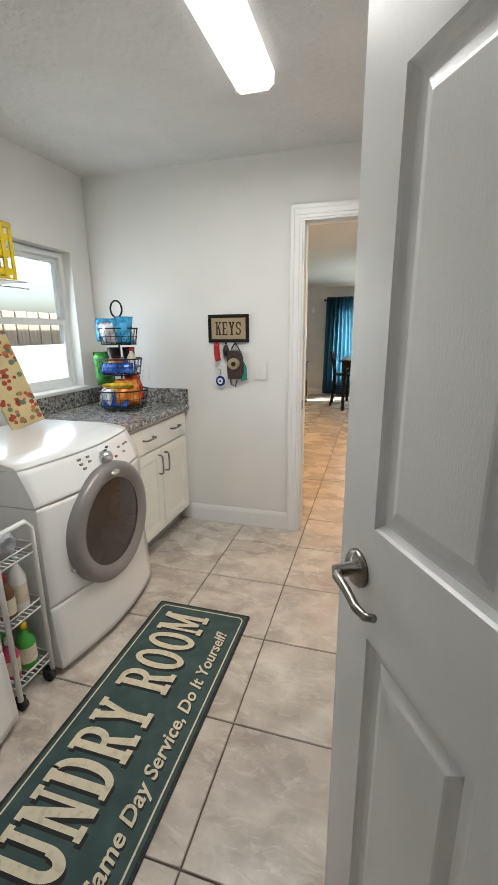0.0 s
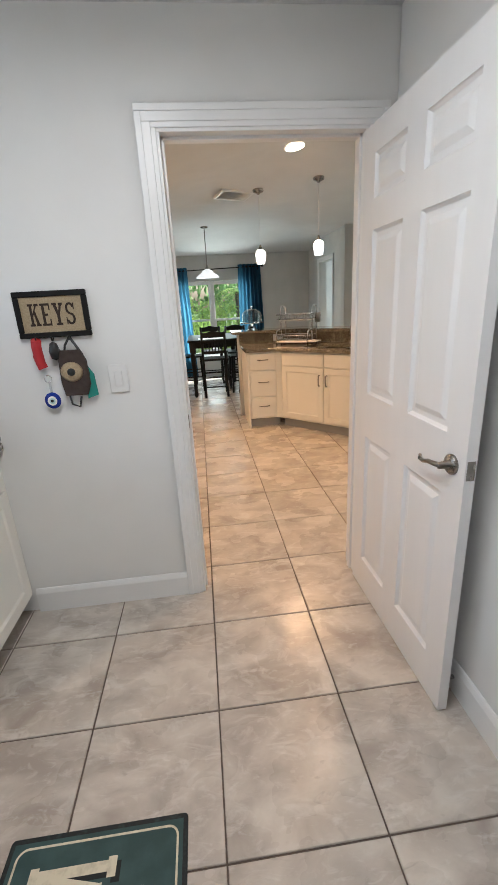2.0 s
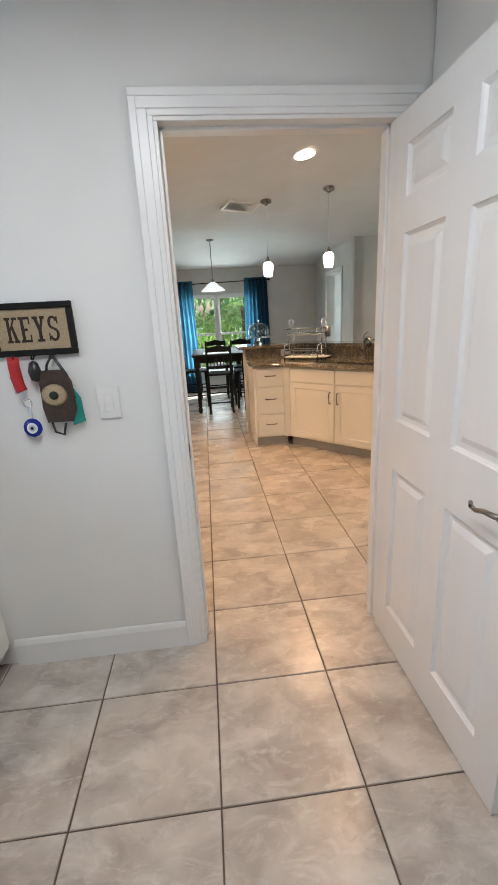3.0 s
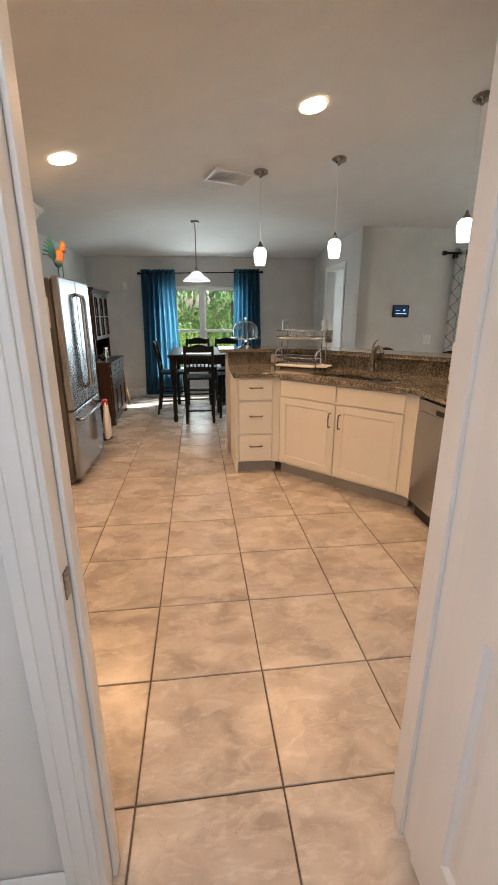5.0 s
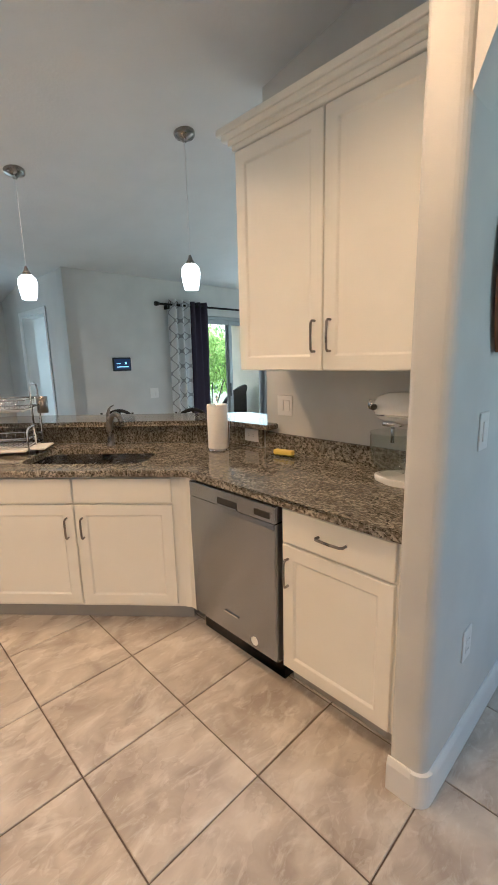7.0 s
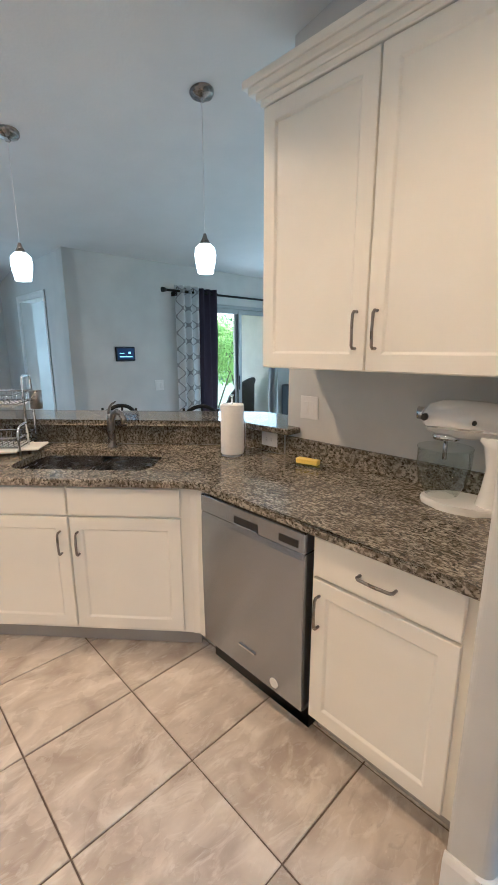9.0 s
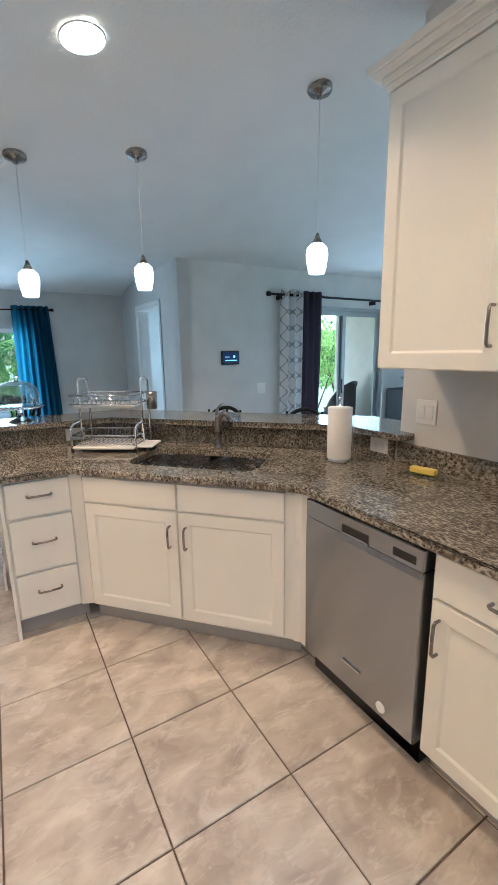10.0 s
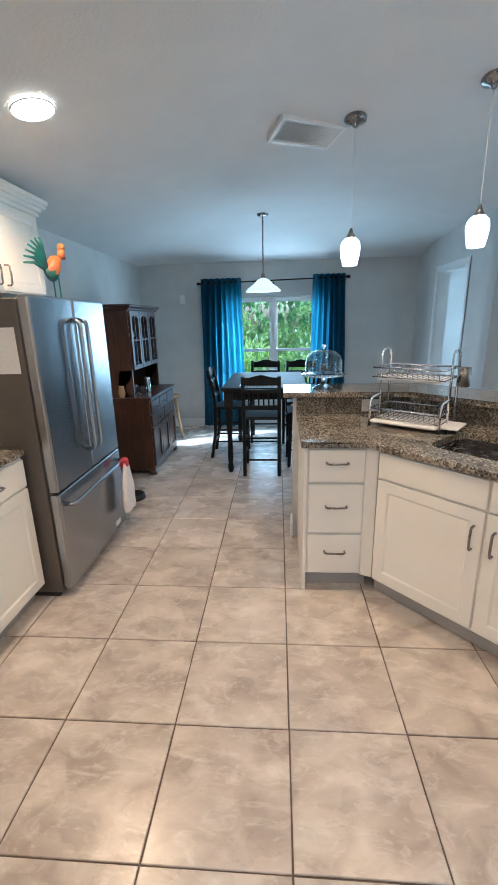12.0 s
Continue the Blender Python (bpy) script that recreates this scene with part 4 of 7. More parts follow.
# things on the worktop
t = thing("paper_towel_holder", pose(2.19, 2.50, CT), "roll of white paper towels on a chrome holder", "paper towels")
part("base", lathe(bmesh.new(), [(0.070, 0), (0.070, 0.006), (0.060, 0.012), (0.01, 0.013)], seg=28), M_CHROME, t)
part("post", tube(bmesh.new(), [(0, 0, 0.01), (0, 0, 0.33)], 0.005, 8), M_CHROME, t)
part("finial", lathe(bmesh.new(), [(0.004, 0), (0.010, 0.006), (0.009, 0.014), (0.0, 0.018)], (0, 0, 0.33), 12), M_CHROME, t)
part("side_bar", tube(bmesh.new(), [(0.067, -0.02, 0.006), (0.078, -0.024, 0.05), (0.078, -0.024, 0.19), (0.07, 0.0, 0.20), (0.078, 0.024, 0.19), (0.078, 0.024, 0.05), (0.067, 0.02, 0.006)], 0.003, 6), M_CHROME, t)
part("roll", lathe(bmesh.new(), [(0.02, 0.014), (0.064, 0.014), (0.0655, 0.018), (0.0655, 0.288), (0.064, 0.292), (0.02, 0.292)], seg=32), M_PAPER, t, "white paper roll")
t = thing("butter_dish", pose(2.31, 2.05, CT, 0, 0, 100), "glass dish with a block of yellow butter", "butter dish")
part("dish", boxes((-0.085, -0.045, 0, 0.085, 0.045, 0.012), bevel=0.006), M_THINGLASS, t)
part("butter", boxes((-0.062, -0.02, 0.013, 0.062, 0.02, 0.040), bevel=0.004), material("butter", (0.80, 0.62, 0.10), 0.5), t)

# stand mixer
t = thing("stand_mixer", pose(2.28, 1.285, CT, 0, 0, 98) @ Matrix.Diagonal((0.88, 0.88, 1.04, 1)), "white stand mixer with a glass bowl on the worktop", "mixer")
bm = bmesh.new()
base = [(0.17 * math.cos(a) * (1.0 if math.cos(a) > 0 else 1.05), 0.11 * math.sin(a)) for a in [2 * math.pi * i / 28 for i in range(28)]]
prism(bm, base, 0, 0.028, 0.009)
part("base", bm, M_WHITE_AP, t)
bm = bmesh.new()
prev = None
for z, x, rx, ry in ((0.026, -0.115, 0.062, 0.062), (0.08, -0.118, 0.05, 0.05), (0.16, -0.125, 0.045, 0.048), (0.24, -0.12, 0.058, 0.055), (0.275, -0.10, 0.07, 0.058)):
    cur = [bm.verts.new((x + rx * math.cos(2 * math.pi * i / 20), ry * math.sin(2 * math.pi * i / 20), z)) for i in range(20)]
    if prev:
        for i in range(20):
            bm.faces.new((prev[i], prev[(i + 1) % 20], cur[(i + 1) % 20], cur[i])).smooth = True
    prev = cur
bm.faces.new(prev)
part("column", bm, M_WHITE_AP, t)
bm = lathe(bmesh.new(), [(0.0, -0.175), (0.04, -0.170), (0.06, -0.14), (0.068, -0.06), (0.070, 0.03), (0.066, 0.11), (0.052, 0.16), (0.025, 0.185), (0.0, 0.188)], seg=24, cap=False)
bmesh.ops.transform(bm, matrix=pose(0.0, 0, 0.325, 0, 90) , verts=bm.verts)
part("motor_head", bm, M_WHITE_AP, t)
half = [(-0.165, 0.028), (-0.14, 0.052), (-0.06, 0.0625), (0.03, 0.0648), (0.11, 0.0605), (0.16, 0.043), (0.18, 0.014)]
part("trim_band", prism(bmesh.new(), half + [(x, -y) for x, y in half[::-1]], 0.292, 0.305), M_CHROME, t)
part("attachment_hub", tube(bmesh.new(), [(0.180, 0, 0.335), (0.212, 0, 0.335)], 0.024, 16), M_CHROME, t)
part("attachment_knob", tube(bmesh.new(), [(0.165, 0.045, 0.33), (0.165, 0.075, 0.33)], 0.013, 12), M_BLACK, t)
part("speed_knob", tube(bmesh.new(), [(-0.03, 0.066, 0.325), (-0.03, 0.082, 0.325)], 0.009, 10), M_BLACK, t)
part("collar", lathe(bmesh.new(), [(0.055, 0.0), (0.058, 0.012), (0.045, 0.025)], (0.085, 0, 0.248), 24), M_CHROME, t)
part("beater_shaft", tube(bmesh.new(), [(0.085, 0, 0.25), (0.085, 0, 0.17)], 0.009, 10), M_STEEL, t)
part("bowl", lathe(bmesh.new(), [(0.055, 0.0), (0.07, 0.01), (0.10, 0.06), (0.112, 0.12), (0.113, 0.183), (0.116, 0.186), (0.113, 0.189)], (0.085, 0, 0.030), 32, cap=False), M_THINGLASS, t, "clear glass bowl")

# two-tier dish rack
rc = on_diag(-0.275, 0.295)
t = thing("dish_rack", pose(rc.x, rc.y, CT, 0, 0, DROT + 11) @ Matrix.Diagonal((1, 1, 1.22, 1)), "two-tier chrome dish rack with white drip trays", "dish rack")
W_, D_ = 0.41, 0.27
for x in (0.0, W_):
    part("side_frame", tube(bmesh.new(), [(x, 0, 0.0), (x, 0, 0.10), (x, 0.012, 0.125), (x, 0.04, 0.135), (x, D_ * 0.48, 0.14), (x, D_ * 0.5, 0.14)], 0.007, 8), M_CHROME, t)
    part("side_frame", tube(bmesh.new(), [(x, D_ * 0.5, 0.0), (x, D_ * 0.5, 0.33), (x, D_ * 0.54, 0.355), (x, D_ * 0.62, 0.362), (x, D_ * 0.88, 0.362), (x, D_ * 0.96, 0.355), (x, D_, 0.33), (x, D_, 0.0)], 0.007, 8), M_CHROME, t)
    for y in (0.0, D_ * 0.5, D_):
        part("foot", lathe(bmesh.new(), [(0.009, 0), (0.009, 0.02)], (x, y, 0), 10), M_RUBBER, t)
for z, y0, y1 in ((0.085, 0.0, D_), (0.285, D_ * 0.05, D_)):
    part("tier_rim", tube(bmesh.new(), [(0, y0, z), (W_, y0, z), (W_, y1, z), (0, y1, z)], 0.005, 6, closed=True), M_CHROME, t)
    part("tier_rim", tube(bmesh.new(), [(0, y0, z - 0.045), (W_, y0, z - 0.045), (W_, y1, z - 0.045), (0, y1, z - 0.045)], 0.004, 6, closed=True), M_CHROME, t)
    for i in range(1, 14):
        x = W_ * i / 14
        part("wire", tube(bmesh.new(), [(x, y0, z), (x, y0 + 0.005, z - 0.045), (x, y1 - 0.005, z - 0.045), (x, y1, z)], 0.0022, 5), M_CHROME, t)
part("drip_tray", boxes((0.015, -0.03, 0.018, W_ - 0.01, D_ - 0.02, 0.032), bevel=0.005), M_PLASTIC_W, t, "white plastic drip tray")
part("drip_tray", boxes((0.02, 0.03, 0.222, W_ - 0.02, D_ - 0.02, 0.236), bevel=0.005), M_PLASTIC_W, t, "white plastic drip tray")
part("spout_tray", boxes((W_ - 0.01, 0.02, 0.02, W_ + 0.09, D_ - 0.06, 0.030), bevel=0.004), M_PLASTIC_W, t, "white plastic spout")
part("cutlery_cup", lathe(bmesh.new(), [(0.028, 0), (0.034, 0.002), (0.036, 0.09), (0.033, 0.09), (0.031, 0.01), (0, 0.008)], (W_ + 0.05, D_ * 0.7, 0.20), 16, cap=False), M_NICKEL, t, "metal cutlery cup")
part("cup_hook", tube(bmesh.new(), [(W_, D_ * 0.7, 0.285), (W_ + 0.02, D_ * 0.7, 0.285)], 0.004, 6), M_CHROME, t)

# glass cake stand on the bar
t = thing("cake_stand", pose(0.735, 3.98, BZ1), "glass cake stand with a glass dome on the bar", "cake stand")
part("foot", lathe(bmesh.new(), [(0.075, 0), (0.07, 0.006), (0.02, 0.03), (0.016, 0.07), (0.03, 0.088), (0.0, 0.088)], seg=28, cap=False), M_GLASS, t)
part("plate", lathe(bmesh.new(), [(0.0, 0.088), (0.14, 0.088), (0.155, 0.098), (0.15, 0.102), (0.0, 0.096)], seg=36, cap=False), M_GLASS, t)
part("dome", lathe(bmesh.new(), [(0.125, 0.103), (0.126, 0.18), (0.115, 0.22), (0.085, 0.25), (0.04, 0.265), (0.012, 0.270), (0.012, 0.266), (0.04, 0.261), (0.083, 0.246), (0.112, 0.217), (0.123, 0.18), (0.122, 0.103)], seg=36, cap=False), M_THINGLASS, t)
part("knob", lathe(bmesh.new(), [(0.010, 0.268), (0.008, 0.278), (0.018, 0.29), (0.014, 0.302), (0, 0.305)], seg=20), M_GLASS, t)

# left run: base cabinet, fridge, cabinet above it
t = thing("base_cabinet", pose(-0.955, 1.35, 0, 0, 0, 90), "white shaker base cabinet beside the fridge", "cabinet", "kitchen base cabinets")
part("body", boxes((0, 0, 0.11, 1.70, 0.62, CB - 0.001)), M_CAB, t)
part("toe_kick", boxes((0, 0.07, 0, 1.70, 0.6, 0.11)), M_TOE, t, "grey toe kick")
for x0, x1 in ((0.01, 0.56), (0.57, 1.13), (1.14, 1.69)):
    d = shaker(t, "drawer_front", x0, x1, 0.735, 0.885, slab=True)
    pull(d, (x0 + x1) / 2, -0.02, 0.81, 0.115, False)
    d = shaker(t, "door", x0, x1, 0.125, 0.722)
    pull(d, x0 + 0.05, -0.02, 0.60, 0.115)
solid("worktop", boxes((KX0 + 0.001, 1.33, CB, -0.925, 3.055, CT), bevel=0.008), M_GRANITE, "brown granite worktop beside the fridge", "worktop")
solid("backsplash", boxes((KX0 + 0.001, 1.33, CT + 0.001, KX0 + 0.022, 3.055, CT + 0.105), bevel=0.003), M_GRANITE, "brown granite upstand along the wall", "backsplash")

t = thing("fridge", pose(-0.86, 3.085, 0, 0, 0, 90), "stainless french-door fridge with a taupe side", "fridge")
part("body", boxes((0, 0.0, 0.03, 0.92, 0.71, 1.70), bevel=0.006), M_FRIDGE_SIDE, t)
part("plinth", boxes((0.01, 0.03, 0.0, 0.91, 0.68, 0.03)), M_BLACK, t)
for x0, x1, hx in ((0.0, 0.457, 0.415), (0.463, 0.92, 0.505)):
    bm = bmesh.new()
    box(bm, x0, -0.065, 0.665, x1, -0.004, 1.715, 0.014, 3)
    d = part("door", bm, M_STEEL_D, t)
    part("handle", tube(bmesh.new(), [(hx, -0.065, 0.80), (hx, -0.112, 0.815), (hx, -0.118, 0.84), (hx, -0.118, 1.55), (hx, -0.112, 1.58), (hx, -0.065, 1.595)], 0.013, 12), M_STEEL_D, d, "stainless bar handle")
bm = bmesh.new()
box(bm, 0.0, -0.065, 0.06, 0.92, -0.004, 0.655, 0.014, 3)
d = part("freezer_drawer", bm, M_STEEL_D, t)
part("handle", tube(bmesh.new(), [(0.06, -0.065, 0.58), (0.065, -0.112, 0.58), (0.10, -0.118, 0.58), (0.82, -0.118, 0.58), (0.855, -0.112, 0.58), (0.86, -0.065, 0.58)], 0.013, 12), M_STEEL_D, d, "stainless bar handle")
part("badge", boxes((0.70, -0.067, 0.10, 0.80, -0.064, 0.135)), M_PLASTIC_W, d)
part("paper_note", boxes((-0.0025, 0.03, 1.33, -0.0005, 0.22, 1.56)), M_PAPER, t, "white sheet of paper on the side")
# towel on the freezer handle
bm = bmesh.new()
tw = material("white_towel", (0.80, 0.77, 0.75), 0.95, 0, (0.74, 0.70, 0.69), 40, 0.5, 300)
prev = None
for k in range(15):
    z = 0.58 - k * 0.027
    wdt = 0.035 + 0.060 * min(1, k / 7)
    row = []
    for i in range(13):
        u = i / 12 * 2 * math.pi
        row.append(bm.verts.new((-0.718 + (0.016 + 0.002 * min(k, 8)) * math.sin(u) * (1 + 0.3 * math.sin(3 * u)), 3.085 + 0.815 + wdt * math.cos(u) + 0.004 * math.sin(k), z)))
    if prev:
        for i in range(12):
            bm.faces.new((prev[i], prev[i + 1], row[i + 1], row[i])).smooth = True
    else:
        bm.faces.new(row[:-1])
    prev = row
bm.faces.new(prev[:-1][::-1])
t = solid("kitchen_towel", bm, tw, "white towel with red trim hanging from the fridge handle", "towel")
part("towel_loop", boxes((-0.752, 3.865, 0.535, -0.700, 3.935, 0.605), bevel=0.012), M_RED, t, "red towel loop")
for k in range(5):
    part("print", boxes((-0.7082, 3.855 + k * 0.018, 0.275 + 0.012 * (k % 2), -0.7062, 3.867 + k * 0.018, 0.288 + 0.012 * (k % 2))), M_RED if k % 2 else M_INK, t)

t = thing("wall_cabinet", pose(-1.225, 3.06, 0, 0, 0, 90), "white cabinet with crown moulding above the fridge", "cabinet")
part("body", boxes((0, 0, 1.76, 0.99, 0.354, 2.29)), M_CAB, t)
for x0, x1, hx in ((0.01, 0.49, 0.45), (0.50, 0.98, 0.54)):
    d = shaker(t, "door", x0, x1, 1.77, 2.27)
    pull(d, hx, -0.02, 1.86, 0.115)
cr = bmesh.new()
for z, o in ((2.270, 0.012), (2.298, 0.026), (2.322, 0.050), (2.345, 0.062)):
    box(cr, 0.0, -0.02 - o, z, 0.99 + o, 0.352, z + 0.03, 0.004)
part("crown", cr, M_CAB, t)

# rooster figure on the fridge
bm = bmesh.new()
prev = None
for k in range(11):
    u = k / 10
    x, z = -0.09 + 0.17 * u, 0.20 + 0.12 * u * u
    r = 0.012 + 0.055 * math.sin(math.pi * min(1, u * 1.12)) ** 1.2
    cur = [bm.verts.new((x, 0.8 * r * math.cos(2 * math.pi * i / 14), z + r * 1.25 * math.sin(2 * math.pi * i / 14))) for i in range(14)]
    if prev:
        for i in range(14):
            bm.faces.new((prev[i], prev[(i + 1) % 14], cur[(i + 1) % 14], cur[i])).smooth = True
    prev = cur
lathe(bm, [(0.0, -0.03), (0.022, -0.02), (0.028, 0.0), (0.02, 0.02), (0.0, 0.028)], (0.085, 0, 0.375), 12, cap=False)
tube(bm, [(0.075, 0, 0.30), (0.085, 0, 0.37)], 0.03, 10, taper=0.022)
for y in (-0.025, 0.025):
    tube(bm, [(0.0, y, 0.20), (0.0, y, 0.015)], 0.006, 6)
    box(bm, -0.02, y - 0.012, 0.0, 0.045, y + 0.012, 0.012)
for k in range(7):
    a = radians(95 + 14 * k)
    tube(bm, [(-0.07, 0, 0.21), (-0.09 + 0.07 * math.cos(a), 0.004 * k - 0.012, 0.25 + 0.12 * math.sin(a)), (-0.11 + 0.13 * math.cos(a), 0.006 * k - 0.02, 0.24 + 0.17 * math.sin(a))], 0.015, 6, taper=0.006)
for f in bm.faces:
    c = f.calc_center_median()
    f.material_index = 1 if c.x < -0.068 or c.z < 0.195 else 0
t = solid("rooster_figure", bm, material("painted_rooster", (0.45, 0.19, 0.02), 0.45, 0, (0.30, 0.07, 0.015), 9), "painted orange and teal rooster figure on the fridge", "figurine")
t.data.materials.append(material("painted_teal_tail", (0.02, 0.17, 0.15), 0.45, 0, (0.03, 0.09, 0.10), 20))
t.matrix_basis = pose(-0.93, 3.66, 1.701, 0, 0, 72) @ Matrix.Scale(0.86, 4)

# downlights
for x, y in CANS:
    h = ceiling_height(x, y)
    e = 0.05
    tilt = Vector((-(ceiling_height(x + e, y) - ceiling_height(x - e, y)) / (2 * e), -(ceiling_height(x, y + e) - ceiling_height(x, y - e)) / (2 * e), 1)).normalized()
    m = Matrix.Translation((x, y, h - 0.014)) @ tilt.to_track_quat("Z", "Y").to_matrix().to_4x4()
    t = thing("downlight", m, "lit round recessed downlight with a white trim", "downlight", "ceiling downlights")
    part("trim_ring", lathe(bmesh.new(), [(0.078, -0.004), (0.095, -0.004), (0.098, 0.0), (0.078, 0.002)], seg=32, cap=False), M_TRIM, t)
    part("lens", lathe(bmesh.new(), [(0.0, -0.010), (0.070, -0.009), (0.091, -0.005)], seg=32, cap=False), M_CAN, t, "glowing lens")
    lamp("downlight_light", "SPOT", tuple(Vector((x, y, h)) - tilt * 0.045), (x, y, 0), 28 if y > 2 else 17, WARM, 152)

# pendants over the bar
for x, y, z in PENDANTS:
    h = ceiling_height(x, y)
    t = thing("pendant_lamp", pose(x, y, z), "lit white glass pendant lamp on a thin cord", "pendant lamp", "pendants over the bar")
    part("canopy", lathe(bmesh.new(), [(0.066, h - z + 0.03), (0.066, h - z - 0.012), (0.058, h - z - 0.024), (0.02, h - z - 0.036), (0.012, h - z - 0.05), (0, h - z - 0.05)], seg=28), M_NICKEL, t, "brushed nickel canopy")
    part("cord", tube(bmesh.new(), [(0, 0, 0.12), (0, 0, h - z - 0.04)], 0.0025, 6), M_PLASTIC_W, t)
    part("socket_cap", lathe(bmesh.new(), [(0.034, 0.075), (0.030, 0.085), (0.016, 0.11), (0.008, 0.135), (0, 0.137)], seg=20), M_NICKEL, t, "brushed nickel cap")
    part("shade", lathe(bmesh.new(), [(0.045, -0.082), (0.056, -0.03), (0.062, 0.02), (0.056, 0.055), (0.034, 0.078), (0.0, 0.08)], seg=28), M_LAMP_W, t, "glowing white glass shade")

# ceiling vent
t = thing("ceiling_vent", Matrix.Translation((0.60, 4.06, ceiling_height(0.60, 4.06) - 0.004)) @ Euler((radians(-9), 0, radians(24))).to_matrix().to_4x4(), "white slatted air vent in the ceiling", "air vent")
part("frame", boxes((-0.215, -0.125, -0.012, -0.190, 0.125, 0.02), (0.190, -0.125, -0.012, 0.215, 0.125, 0.02), (-0.190, -0.125, -0.012, 0.190, -0.104, 0.02), (-0.190, 0.104, -0.012, 0.190, 0.125, 0.02), bevel=0.002), M_TRIM, t)
part("backing", boxes((-0.190, -0.104, 0.004, 0.190, 0.104, 0.018)), M_CEIL_K, t)
for k in range(9):
    s = boxes((-0.190, -0.011, -0.001, 0.190, 0.011, 0.001))
    bmesh.ops.transform(s, matrix=pose(0, -0.092 + k * 0.023, -0.003, 28), verts=s.verts)
    part("slat", s, M_CEIL_K, t)


# ---- laundry room ----
t = thing("ceiling_light", pose(-0.135, -0.54, LZ), "lit white fluorescent wraparound ceiling light", "ceiling light")
bm = bmesh.new()
prof = [(-0.085, 0), (-0.082, -0.045), (-0.06, -0.065), (0.06, -0.065), (0.082, -0.045), (0.085, 0)]
va = [bm.verts.new((x, 0, z)) for x, z in prof]
vb = [bm.verts.new((x, -1.22, z)) for x, z in prof]
for i in range(6):
    bm.faces.new((va[i], va[(i + 1) % 6], vb[(i + 1) % 6], vb[i]))
bm.faces.new(va)
bm.faces.new(vb[::-1])
part("diffuser", bm, M_TUBE, t, "glowing acrylic diffuser")
part("end_cap", boxes((-0.087, 0, -0.05, 0.087, 0.012, 0)), M_PLASTIC_W, t)
part("end_cap", boxes((-0.087, -1.232, -0.05, 0.087, -1.22, 0)), M_PLASTIC_W, t)

# cabinet and grey granite top under the window
t = thing("base_cabinet", pose(-0.905, -0.575, 0, 0, 0, 90), "white shaker cabinet with a long drawer and two doors", "cabinet")
part("body", boxes((0, 0, 0.11, 0.795, 0.66, 0.874)), M_CAB, t)
part("toe_kick", boxes((0, 0.07, 0, 0.795, 0.6, 0.11)), M_TOE, t, "grey toe kick")
part("filler", boxes((0.795, 0.0, 0.11, 0.828, 0.1, 0.874)), M_CAB, t)
d = shaker(t, "drawer_front", 0.01, 0.785, 0.70, 0.855, slab=True)
pull(d, 0.24, -0.02, 0.785, 0.115, False)
pull(d, 0.60, -0.02, 0.785, 0.115, False)
for x0, x1, hx in ((0.01, 0.393, 0.355), (0.401, 0.785, 0.44)):
    d = shaker(t, "door", x0, x1, 0.125, 0.69)
    pull(d, hx, -0.02, 0.585, 0.125)
solid("worktop", boxes((LX0 + 0.001, -0.60, 0.876, -0.865, LY1 - 0.001, 0.915), bevel=0.008), M_GRANITE_L, "grey speckled granite worktop under the window", "worktop")
solid("backsplash", boxes((LX0 + 0.001, -0.60, 0.916, LX0 + 0.022, LY1 - 0.023, 1.022), bevel=0.003), M_GRANITE_L, "grey granite upstand under the window", "backsplash")
solid("backsplash", boxes((LX0 + 0.001, LY1 - 0.022, 0.916, -0.868, LY1 - 0.001, 1.022), bevel=0.003), M_GRANITE_L, "grey granite upstand along the end wall", "backsplash")
plate("socket_plate", pose(-1.225, LY1, 1.125), "socket", "white power socket above the worktop")
plate("switch_plate", pose(-0.32, LY1, 1.157), "single", "white rocker switch beside the doorway")


